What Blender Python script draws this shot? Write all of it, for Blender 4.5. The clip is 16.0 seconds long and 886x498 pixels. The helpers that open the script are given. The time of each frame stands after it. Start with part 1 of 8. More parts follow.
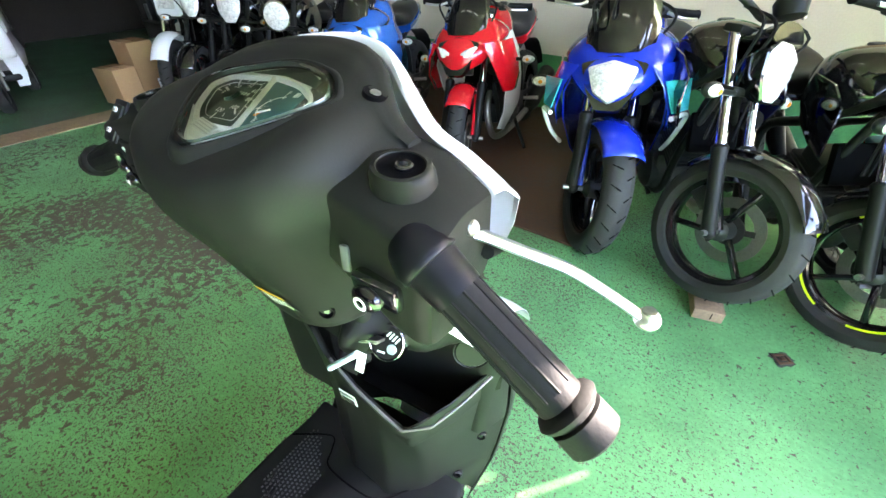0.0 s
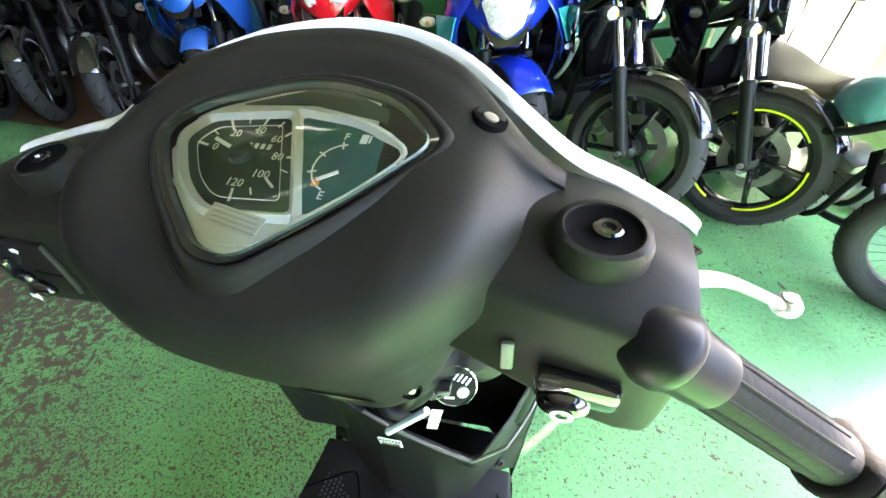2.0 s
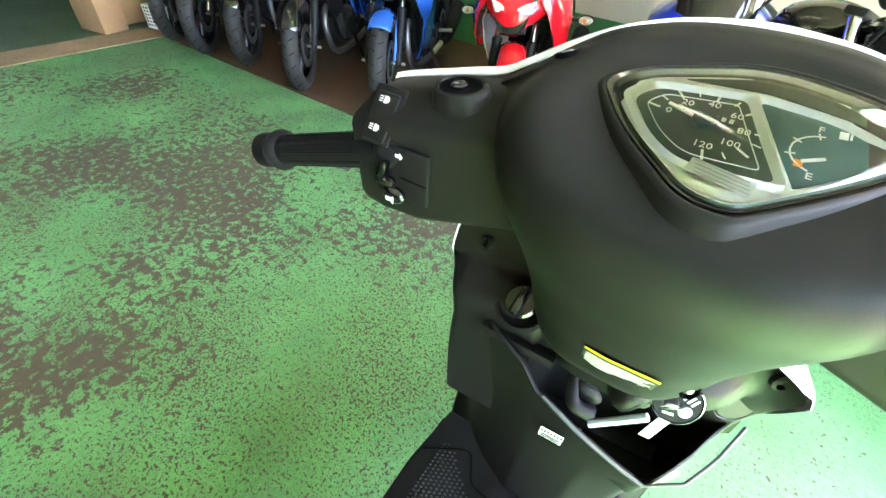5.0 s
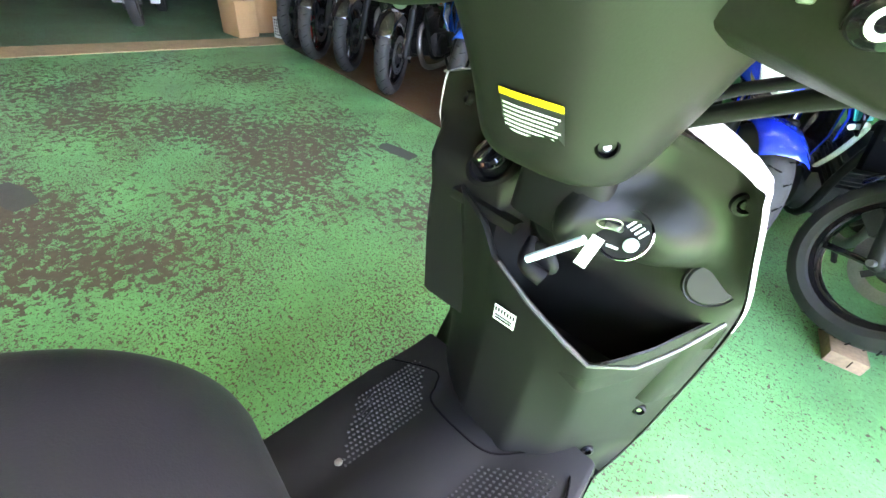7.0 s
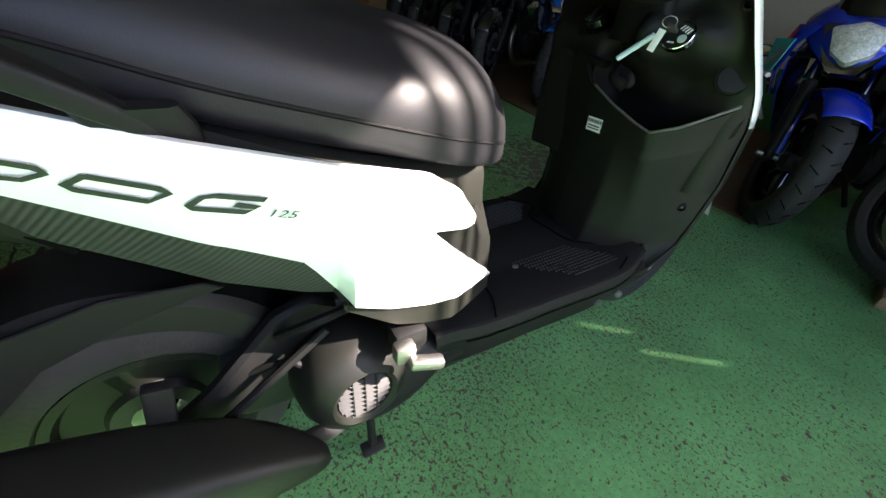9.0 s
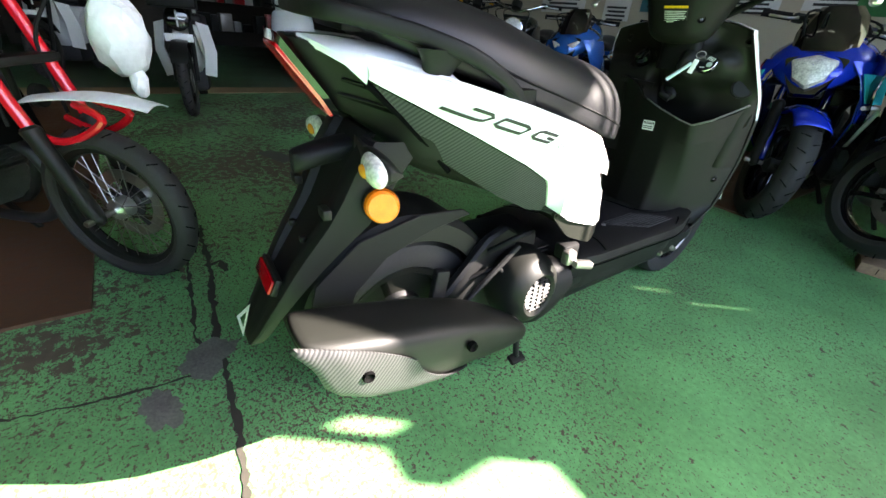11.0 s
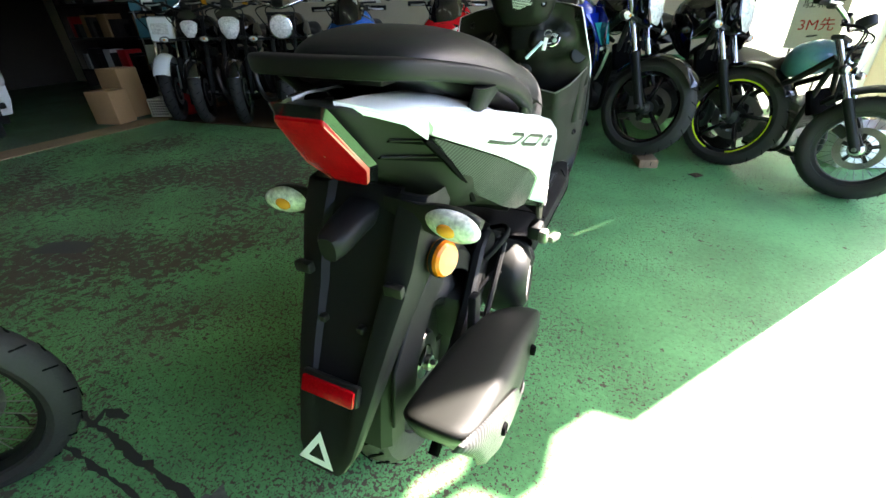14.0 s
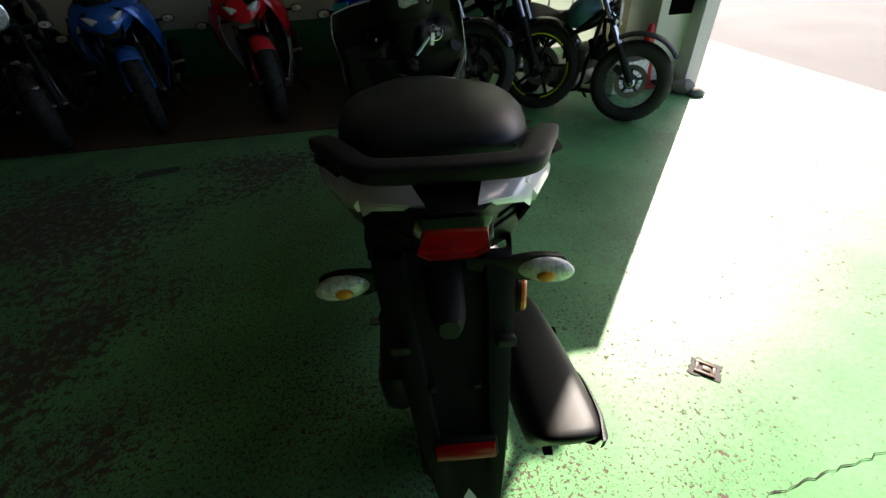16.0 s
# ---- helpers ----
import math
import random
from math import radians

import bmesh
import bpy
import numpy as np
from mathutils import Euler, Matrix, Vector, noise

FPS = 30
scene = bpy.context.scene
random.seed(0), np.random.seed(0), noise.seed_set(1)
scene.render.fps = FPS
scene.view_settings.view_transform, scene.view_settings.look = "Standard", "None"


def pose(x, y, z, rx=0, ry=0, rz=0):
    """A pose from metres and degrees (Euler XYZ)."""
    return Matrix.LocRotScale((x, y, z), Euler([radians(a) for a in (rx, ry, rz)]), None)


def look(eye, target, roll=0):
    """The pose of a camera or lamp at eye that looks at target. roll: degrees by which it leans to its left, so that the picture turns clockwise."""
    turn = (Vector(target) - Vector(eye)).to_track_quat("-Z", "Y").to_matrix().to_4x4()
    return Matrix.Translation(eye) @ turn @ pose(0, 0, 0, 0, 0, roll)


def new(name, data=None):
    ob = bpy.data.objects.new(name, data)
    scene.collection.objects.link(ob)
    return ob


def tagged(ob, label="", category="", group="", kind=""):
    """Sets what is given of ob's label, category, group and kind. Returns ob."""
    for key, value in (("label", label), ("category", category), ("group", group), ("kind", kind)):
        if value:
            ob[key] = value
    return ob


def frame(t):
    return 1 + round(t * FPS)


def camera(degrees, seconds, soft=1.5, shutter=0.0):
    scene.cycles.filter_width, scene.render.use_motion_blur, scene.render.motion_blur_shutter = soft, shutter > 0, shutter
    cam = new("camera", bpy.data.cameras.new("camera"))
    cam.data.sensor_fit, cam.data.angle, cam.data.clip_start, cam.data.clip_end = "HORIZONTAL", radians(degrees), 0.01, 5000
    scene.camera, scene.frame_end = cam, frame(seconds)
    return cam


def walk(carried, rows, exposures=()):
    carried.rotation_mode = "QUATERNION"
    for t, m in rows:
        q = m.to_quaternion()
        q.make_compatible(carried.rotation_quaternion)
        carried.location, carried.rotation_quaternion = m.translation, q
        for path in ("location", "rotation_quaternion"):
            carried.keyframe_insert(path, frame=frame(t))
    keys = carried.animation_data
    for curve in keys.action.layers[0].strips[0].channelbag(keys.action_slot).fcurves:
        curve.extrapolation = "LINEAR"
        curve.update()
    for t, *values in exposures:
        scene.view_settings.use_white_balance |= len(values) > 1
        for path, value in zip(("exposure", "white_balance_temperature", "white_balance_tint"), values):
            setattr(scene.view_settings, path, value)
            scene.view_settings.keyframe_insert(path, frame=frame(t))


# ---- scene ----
cam = camera(94.4, 16.0, soft=1.5)
PATH = [
    (0, 0.3491, 0.6412, 1.2077, 53.63, -0.07, 35.90),
    (0.5, 0.2825, 0.6523, 1.2081, 50.18, -0.41, 26.78),
    (1, 0.2271, 0.6613, 1.2087, 48.30, 0.45, 21.36),
    (1.5, 0.1826, 0.6697, 1.2138, 47.29, 0.53, 17.46),
    (2, 0.1421, 0.6712, 1.2185, 46.30, 1.33, 15.84),
    (2.5, 0.1007, 0.6765, 1.2163, 46.49, 0.05, 17.34),
    (3, 0.0598, 0.6818, 1.2199, 46.58, -0.27, 19.46),
    (3.5, 0.0175, 0.6643, 1.2190, 46.71, -1.68, 23.33),
    (4, -0.0152, 0.6351, 1.2268, 47.13, -2.44, 26.67),
    (4.5, -0.0328, 0.5813, 1.2290, 47.75, -3.65, 31.36),
    (4.7, -0.0339, 0.5582, 1.2197, 47.56, -4.13, 32.65),
    (6.8, 0.1538, 0.5251, 1.0263, 51.98, -6.20, 47.05),
    (7, 0.1910, 0.5255, 1.0047, 52.68, -6.51, 48.29),
    (7.5, 0.2731, 0.5105, 0.9635, 54.43, -6.81, 51.33),
    (8, 0.3426, 0.4821, 0.9179, 55.00, -7.46, 52.97),
    (8.5, 0.4083, 0.3673, 0.8717, 51.72, -7.93, 56.53),
    (9, 0.5241, 0.1417, 0.8573, 54.42, -7.03, 58.40),
    (9.5, 0.5772, -0.0199, 0.8175, 55.81, -7.16, 60.32),
    (9.7, 0.5926, -0.0619, 0.8068, 56.60, -7.79, 61.32),
    (11.8, 0.6684, -0.4710, 0.8467, 64.06, -1.57, 46.68),
    (12, 0.6265, -0.4767, 0.8426, 64.62, -0.74, 44.06),
    (12.5, 0.5250, -0.4958, 0.8299, 63.60, -0.40, 39.15),
    (13, 0.4587, -0.5036, 0.8257, 62.76, 0.83, 33.86),
    (13.5, 0.3865, -0.5240, 0.8345, 61.90, 0.90, 28.80),
    (14, 0.3250, -0.5542, 0.8800, 60.01, 1.82, 22.67),
    (14.5, 0.2682, -0.5559, 0.9361, 57.34, 2.10, 17.53),
    (15, 0.1777, -0.5410, 0.9885, 55.32, 1.87, 10.66),
    (15.5, 0.0843, -0.5424, 1.0081, 53.73, 3.01, 4.42),
    (16, -0.0376, -0.5536, 1.0312, 52.94, 3.14, -6.34),
]
EXPOSURES = [(0, 5.85, 7000, 22), (2.5, 5.95, 7000, 22), (4.5, 6.55, 7300, 21), (7.0, 6.55, 7100, 28), (7.4, 6.5, 7100, 28), (8.0, 5.9, 7000, 27), (8.5, 4.25, 7000, 23), (9.0, 3.25, 6900, 22), (9.7, 2.8, 6900, 21), (11.8, 4.4, 6800, 19), (13.5, 4.4, 6800, 19), (14.5, 3.95, 6800, 19), (15.2, 3.0, 6800, 18), (16, 1.9, 6900, 17)]
walk(cam, [(t, pose(x, y, z, rx, ry, rz)) for t, x, y, z, rx, ry, rz in PATH], EXPOSURES)

# ---- daylight ----
LAMP_GLOW = 0.3
SUN_AZ = math.atan2(0.604, 0.797)      # clockwise from +y towards +x
SUN_EL = radians(33)
world = bpy.data.worlds.new("sky")
scene.world = world
world.use_nodes = True
wn = world.node_tree.nodes
sky = wn.new("ShaderNodeTexSky")
sky.sky_type = "NISHITA"
sky.sun_disc = False
sky.sun_elevation, sky.sun_rotation = SUN_EL, SUN_AZ
wn["Background"].inputs["Strength"].default_value = 0.11
world.node_tree.links.new(sky.outputs[0], wn["Background"].inputs["Color"])
sun = new("sun", bpy.data.lights.new("sun", "SUN"))
sun.data.energy, sun.data.angle, sun.data.color = 5.0, radians(0.38), (1.0, 0.95, 0.86)
sun.matrix_world = look((0, 0, 0), (-math.sin(SUN_AZ) * math.cos(SUN_EL), -math.cos(SUN_AZ) * math.cos(SUN_EL), -math.sin(SUN_EL)))
sun.location = (6, 6, 6)

# ---- materials ----
def node(nt, kind, **inputs):
    n = nt.nodes.new(kind)
    for k, v in inputs.items():
        n.inputs[k.replace("_", " ")].default_value = v
    return n


def mat(name, color, rough=0.5, metal=0.0, vary=0.12, scale=8.0, grain=60.0, bump=0.0, coat=0.0, trans=0.0, emit=0.0, ior=1.45, rough_vary=0.1, wave=None, spec=0.5):
    """A surface with colour and gloss that vary at a coarse and a fine scale, and fine relief."""
    m = bpy.data.materials.new(name)
    m.use_nodes = True
    nt = m.node_tree
    b = nt.nodes["Principled BSDF"]
    b.inputs["Metallic"].default_value = metal
    b.inputs["Coat Weight"].default_value = coat
    b.inputs["Coat Roughness"].default_value = 0.04
    b.inputs["Transmission Weight"].default_value = trans
    b.inputs["IOR"].default_value = ior
    b.inputs["Specular IOR Level"].default_value = spec
    tc = nt.nodes.new("ShaderNodeTexCoord")
    n1 = node(nt, "ShaderNodeTexNoise", Scale=scale, Detail=4.0)
    n2 = node(nt, "ShaderNodeTexNoise", Scale=grain, Detail=3.0)
    nt.links.new(tc.outputs["Object"], n1.inputs["Vector"])
    nt.links.new(tc.outputs["Object"], n2.inputs["Vector"])
    add = nt.nodes.new("ShaderNodeMath")
    add.operation = "MULTIPLY_ADD"
    add.inputs[1].default_value = 0.5
    nt.links.new(n2.outputs["Fac"], add.inputs[0])
    half = nt.nodes.new("ShaderNodeMath")
    half.operation = "MULTIPLY"
    half.inputs[1].default_value = 0.5
    nt.links.new(n1.outputs["Fac"], half.inputs[0])
    nt.links.new(half.outputs[0], add.inputs[2])
    ramp = nt.nodes.new("ShaderNodeMapRange")
    ramp.inputs["From Min"].default_value, ramp.inputs["From Max"].default_value = 0.3, 0.7
    nt.links.new(add.outputs[0], ramp.inputs["Value"])
    mix = nt.nodes.new("ShaderNodeMix")
    mix.data_type = "RGBA"
    mix.inputs["A"].default_value = (*[c * (1 - vary) for c in color], 1)
    mix.inputs["B"].default_value = (*[min(1, c * (1 + vary)) for c in color], 1)
    nt.links.new(ramp.outputs[0], mix.inputs["Factor"])
    nt.links.new(mix.outputs["Result"], b.inputs["Base Color"])
    rr = nt.nodes.new("ShaderNodeMapRange")
    rr.inputs["To Min"].default_value, rr.inputs["To Max"].default_value = max(0.01, rough - rough_vary * rough), min(1, rough + rough_vary * rough)
    nt.links.new(ramp.outputs[0], rr.inputs["Value"])
    nt.links.new(rr.outputs[0], b.inputs["Roughness"])
    height = n2.outputs["Fac"]
    if wave:
        w = node(nt, "ShaderNodeTexWave", Scale=wave[0], Distortion=wave[1])
        w.bands_direction = wave[2]
        nt.links.new(tc.outputs["Object"], w.inputs["Vector"])
        height = w.outputs["Fac"]
    if bump:
        bp = node(nt, "ShaderNodeBump", Strength=bump, Distance=0.002)
        nt.links.new(height, bp.inputs["Height"])
        nt.links.new(bp.outputs[0], b.inputs["Normal"])
    if emit:
        b.inputs["Emission Color"].default_value = (*color, 1)
        b.inputs["Emission Strength"].default_value = emit
    return m


def floor_material(name, paint, bare, lo, hi, patchy=1.0):
    """Painted concrete whose paint has flaked off in islands and specks."""
    m = bpy.data.materials.new(name)
    m.use_nodes = True
    nt = m.node_tree
    b = nt.nodes["Principled BSDF"]
    tc = nt.nodes.new("ShaderNodeTexCoord")

    def noise_tex(s, d, r=0.5, warp=0.0):
        n = node(nt, "ShaderNodeTexNoise", Scale=s, Detail=d, Roughness=r, Distortion=warp)
        nt.links.new(tc.outputs["Object"], n.inputs["Vector"])
        return n.outputs["Fac"]

    def math_node(op, a, c):
        n = nt.nodes.new("ShaderNodeMath")
        n.operation = op
        for i, v in enumerate((a, c)):
            if isinstance(v, (int, float)):
                n.inputs[i].default_value = v
            else:
                nt.links.new(v, n.inputs[i])
        return n.outputs[0]

    def span(v, a, c, lo_=0.0, hi_=1.0):
        n = nt.nodes.new("ShaderNodeMapRange")
        n.inputs["From Min"].default_value, n.inputs["From Max"].default_value = a, c
        n.inputs["To Min"].default_value, n.inputs["To Max"].default_value = lo_, hi_
        nt.links.new(v, n.inputs["Value"])
        return n.outputs[0]

    sep = nt.nodes.new("ShaderNodeSeparateXYZ")
    nt.links.new(tc.outputs["Object"], sep.inputs[0])
    dist = nt.nodes.new("ShaderNodeVectorMath")
    dist.operation = "DISTANCE"
    dist.inputs[1].default_value = (0.10, 0.60, 0)
    nt.links.new(tc.outputs["Object"], dist.inputs[0])
    wear = span(noise_tex(1.3, 3.0), 0.36, 0.60)                       # where traffic wore it
    ring = span(math_node("ADD", dist.outputs["Value"], math_node("MULTIPLY", noise_tex(2.5, 2.0), 0.7)), 1.15, 1.75)
    west2 = math_node("MULTIPLY", span(sep.outputs[0], 0.1, -0.5), span(sep.outputs[0], -4.2, -3.3, 0.35, 1.0))
    north = span(sep.outputs[1], 2.30, 1.9)
    zone = math_node("MULTIPLY", math_node("MULTIPLY", math_node("ADD", math_node("MULTIPLY", wear, 0.65), 0.35), west2), math_node("MULTIPLY", math_node("MULTIPLY", ring, north), patchy))
    flake = noise_tex(27.0, 10.0, 0.68, 0.25)
    level = span(zone, 0.0, 1.0, lo, hi)
    islands = span(math_node("SUBTRACT", flake, level), 0.0, 0.010)    # 1 = bare
    dense = span(noise_tex(2.3, 3.0), 0.38, 0.62)
    cut = span(dense, 0.0, 1.0, 0.575, 0.522)
    cut = math_node("ADD", cut, span(sep.outputs[0], 0.0, 0.7, 0.0, 0.065))
    specks = span(math_node("SUBTRACT", math_node("MAXIMUM", noise_tex(95.0, 4.0, 0.60), math_node("SUBTRACT", noise_tex(190.0, 3.0, 0.6), 0.02)), cut), 0.0, 0.02)
    chip_cut = math_node("SUBTRACT", 0.655, math_node("MULTIPLY", dense, 0.035))
    chips = span(math_node("SUBTRACT", noise_tex(34.0, 6.0, 0.62, 0.2), chip_cut), 0.0, 0.012)
    bare_fac = math_node("MAXIMUM", math_node("MAXIMUM", islands, chips), specks)
    tone = nt.nodes.new("ShaderNodeMix")
    tone.data_type = "RGBA"
    tone.inputs["A"].default_value = (*[c * 0.72 for c in paint], 1)
    tone.inputs["B"].default_value = (*[min(1, c * 1.22) for c in paint], 1)
    nt.links.new(span(math_node("ADD", noise_tex(3.0, 5.0), math_node("MULTIPLY", noise_tex(70.0, 4.0), 0.6)), 0.6, 1.0), tone.inputs["Factor"])
    dirt = nt.nodes.new("ShaderNodeMix")
    dirt.data_type = "RGBA"
    dirt.inputs["A"].default_value = (*[c * 0.6 for c in bare], 1)
    dirt.inputs["B"].default_value = (*[c * 1.3 for c in bare], 1)
    nt.links.new(noise_tex(40.0, 5.0), dirt.inputs["Factor"])
    mix = nt.nodes.new("ShaderNodeMix")
    mix.data_type = "RGBA"
    nt.links.new(bare_fac, mix.inputs["Factor"])
    nt.links.new(tone.outputs["Result"], mix.inputs["A"])
    nt.links.new(dirt.outputs["Result"], mix.inputs["B"])
    nt.links.new(mix.outputs["Result"], b.inputs["Base Color"])
    nt.links.new(span(bare_fac, 0, 1, 0.44, 0.8), b.inputs["Roughness"])
    b.inputs["Specular IOR Level"].default_value = 0.28
    bp = node(nt, "ShaderNodeBump", Strength=0.35, Distance=0.002)
    hgt = math_node("SUBTRACT", math_node("MULTIPLY", noise_tex(55.0, 3.0), 0.5), math_node("MULTIPLY", bare_fac, 0.6))
    nt.links.new(hgt, bp.inputs["Height"])
    nt.links.new(bp.outputs[0], b.inputs["Normal"])
    return m


def weave_material(name, color):
    """Carbon-look film: fine diagonal bands on dark grey."""
    m = mat(name, color, 0.48, 0.0, vary=0.1, spec=0.25)
    nt = m.node_tree
    b = nt.nodes["Principled BSDF"]
    tc = nt.nodes.new("ShaderNodeTexCoord")
    mp = nt.nodes.new("ShaderNodeMapping")
    mp.inputs["Rotation"].default_value = (radians(38), 0, 0)
    w = node(nt, "ShaderNodeTexWave", Scale=52.0, Distortion=0.0)
    w.bands_direction = "Y"
    nt.links.new(tc.outputs["Object"], mp.inputs[0])
    nt.links.new(mp.outputs[0], w.inputs["Vector"])
    mix = nt.nodes.new("ShaderNodeMix")
    mix.data_type = "RGBA"
    mix.inputs["A"].default_value = (*[c * 0.55 for c in color], 1)
    mix.inputs["B"].default_value = (*[c * 1.5 for c in color], 1)
    nt.links.new(w.outputs["Fac"], mix.inputs["Factor"])
    nt.links.new(mix.outputs["Result"], b.inputs["Base Color"])
    bp = node(nt, "ShaderNodeBump", Strength=0.3, Distance=0.001)
    nt.links.new(w.outputs["Fac"], bp.inputs["Height"])
    nt.links.new(bp.outputs[0], b.inputs["Normal"])
    return m


M_FLOOR = floor_material("green_floor_paint", (0.108, 0.31, 0.114), (0.095, 0.074, 0.053), 0.68, 0.447)
# the inner floor's green is lowered to hold the inner shop's dimness
M_FLOOR_BACK = floor_material("dimmed_back_floor_paint", (0.045, 0.12, 0.05), (0.12, 0.10, 0.08), 0.70, 0.52)
M_CONCRETE = mat("street_concrete", (0.26, 0.24, 0.21), 0.9, vary=0.2, scale=1.2, grain=40, bump=0.4)
M_ASPHALT = mat("asphalt", (0.09, 0.085, 0.085), 0.95, vary=0.25, scale=1.5, grain=120, bump=0.6)
M_TAN = mat("bare_threshold_concrete", (0.30, 0.20, 0.11), 0.8, vary=0.3, scale=5, grain=50, bump=0.4)
M_RUST = mat("rusty_brown_plate", (0.085, 0.042, 0.022), 0.55, vary=0.45, scale=3, grain=45, bump=0.4, rough_vary=0.3)
M_WALL = mat("cream_wall_paint", (0.52, 0.46, 0.34), 0.75, vary=0.08, scale=1.5, grain=90, bump=0.15)
M_SKIRT = mat("green_wall_base", (0.03, 0.17, 0.06), 0.6, vary=0.2, scale=4, grain=60, bump=0.2)
# dark brown wall, taken darker still to hold the inner room's dimness
M_DARKWALL = mat("dimmed_dark_wall", (0.035, 0.028, 0.022), 0.85, vary=0.3, scale=2, grain=40, bump=0.2)
M_CEIL = mat("ceiling_board", (0.26, 0.24, 0.20), 0.85, vary=0.12, scale=1.5, grain=60, bump=0.1)
M_GREENFRAME = mat("green_painted_steel", (0.22, 0.42, 0.27), 0.5, vary=0.12, scale=5)
M_BLACK = mat("matte_black_plastic", (0.010, 0.0104, 0.0088), 0.46, spec=0.21, vary=0.12, scale=6, grain=500, bump=0.05)
M_GREYBLK = mat("satin_dark_grey_plastic", (0.0135, 0.0140, 0.0115), 0.44, spec=0.11, vary=0.1, scale=6, grain=500, bump=0.05)
M_TEXBLK = mat("grained_black_plastic", (0.008, 0.008, 0.008), 0.55, spec=0.22, vary=0.15, scale=8, grain=900, bump=0.08)
M_SEAT = mat("black_seat_vinyl", (0.009, 0.009, 0.0105), 0.42, spec=0.36, vary=0.12, scale=8, grain=650, bump=0.10)
M_WHITE = mat("pearl_white_paint", (0.80, 0.80, 0.80), 0.22, vary=0.03, scale=4, coat=0.6)
M_CARBON = weave_material("carbon_look_film", (0.034, 0.034, 0.034))
M_RUBBER = mat("black_rubber", (0.008, 0.008, 0.008), 0.58, spec=0.10, vary=0.2, scale=20, grain=200, bump=0.2)
M_TYRE = mat("tyre_rubber", (0.023, 0.022, 0.020), 0.72, vary=0.25, scale=12, grain=150, bump=0.5)
M_CHROME = mat("chrome", (0.75, 0.75, 0.76), 0.10, 1.0, vary=0.05, scale=10)
M_ALU = mat("cast_aluminium", (0.62, 0.62, 0.61), 0.32, 1.0, vary=0.12, scale=15, grain=300, bump=0.1)
M_STEEL = mat("dull_steel", (0.30, 0.29, 0.28), 0.42, 1.0, vary=0.2, scale=20, grain=200, bump=0.1)
M_ENGINE = mat("engine_castings", (0.030, 0.030, 0.031), 0.5, 0.4, vary=0.25, scale=20, grain=200, bump=0.2)
M_GLOSSBLK = mat("gloss_black_paint", (0.006, 0.006, 0.007), 0.10, vary=0.05, coat=0.8)
M_RED_LENS = mat("red_lens", (0.30, 0.0015, 0.004), 0.2, vary=0.25, scale=30, grain=300, bump=0.12, coat=0.15, spec=0.3)
M_RED_EDGE = mat("pale_red_lens_edge", (0.55, 0.12, 0.09), 0.15, vary=0.05, coat=0.6)
M_AMBER = mat("amber_reflector", (0.80, 0.19, 0.01), 0.18, vary=0.15, scale=60, grain=500, bump=0.4, coat=0.5)
M_CLEARLENS = mat("clear_lamp_lens", (0.66, 0.64, 0.60), 0.22, vary=0.5, scale=70, grain=160, bump=0.8, coat=0.5, metal=0.08)
M_BULB = mat("amber_bulb", (0.8, 0.3, 0.03), 0.2, vary=0.05)
M_BEZEL = mat("silver_bezel", (0.62, 0.65, 0.58), 0.38, 0.0, vary=0.06, scale=20)
M_DIAL = mat("dial_face", (0.018, 0.040, 0.026), 0.35, vary=0.1, scale=30)
M_DIAL2 = mat("fuel_dial_face", (0.010, 0.085, 0.080), 0.35, vary=0.1, scale=30)
M_PRINT = mat("white_print", (0.8, 0.8, 0.78), 0.5, vary=0.02)
M_ORANGE = mat("orange_print", (0.85, 0.28, 0.01), 0.5, vary=0.05)
M_YELLOW = mat("yellow_label", (0.85, 0.48, 0.01), 0.45, vary=0.05)
M_LABELBLK = mat("label_black", (0.02, 0.02, 0.02), 0.45, vary=0.05)
M_BLUE = mat("metallic_blue_paint", (0.004, 0.035, 0.55), 0.18, 0.25, vary=0.08, scale=5, coat=0.9)
M_BLUE2 = mat("mid_blue_paint", (0.01, 0.12, 0.48), 0.2, 0.25, vary=0.1, scale=5, coat=0.9)
M_TURQ = mat("turquoise_panel", (0.01, 0.42, 0.55), 0.25, vary=0.05, coat=0.6)
M_RED = mat("red_paint", (0.62, 0.008, 0.016), 0.2, vary=0.06, scale=5, coat=0.9)
M_TEAL = mat("faded_teal_paint", (0.06, 0.19, 0.23), 0.35, vary=0.12, scale=8, coat=0.4)
M_NEON = mat("fluorescent_yellow", (0.72, 0.85, 0.02), 0.4, vary=0.05)
M_WOOD = mat("rough_wood", (0.26, 0.17, 0.10), 0.8, vary=0.3, scale=6, grain=80, bump=0.3, wave=(9, 4, "X"))
M_CARD = mat("cardboard", (0.36, 0.21, 0.10), 0.85, vary=0.12, scale=5, grain=90, bump=0.15)
M_WRAP = mat("milky_plastic_wrap", (0.72, 0.74, 0.74), 0.3, vary=0.12, scale=18, grain=60, bump=0.4)
M_PAPER = mat("printed_paper", (0.75, 0.74, 0.70), 0.6, vary=0.08, scale=6)
M_PINK = mat("pink_notice", (0.85, 0.25, 0.40), 0.6, vary=0.1, scale=8)
M_PRICE = mat("orange_price_card", (0.9, 0.42, 0.01), 0.5, vary=0.05)
M_RED_PLAIN = mat("red_enamel", (0.55, 0.02, 0.02), 0.3, vary=0.08, coat=0.3)
M_MACHINE = mat("white_machine_enamel", (0.78, 0.78, 0.76), 0.35, vary=0.05, scale=3)
M_DARK = mat("dark_void", (0.002, 0.002, 0.002), 0.8, vary=0.1, spec=0.05)
M_LEAF = mat("hedge_leaf", (0.05, 0.12, 0.03), 0.6, vary=0.4, scale=10)
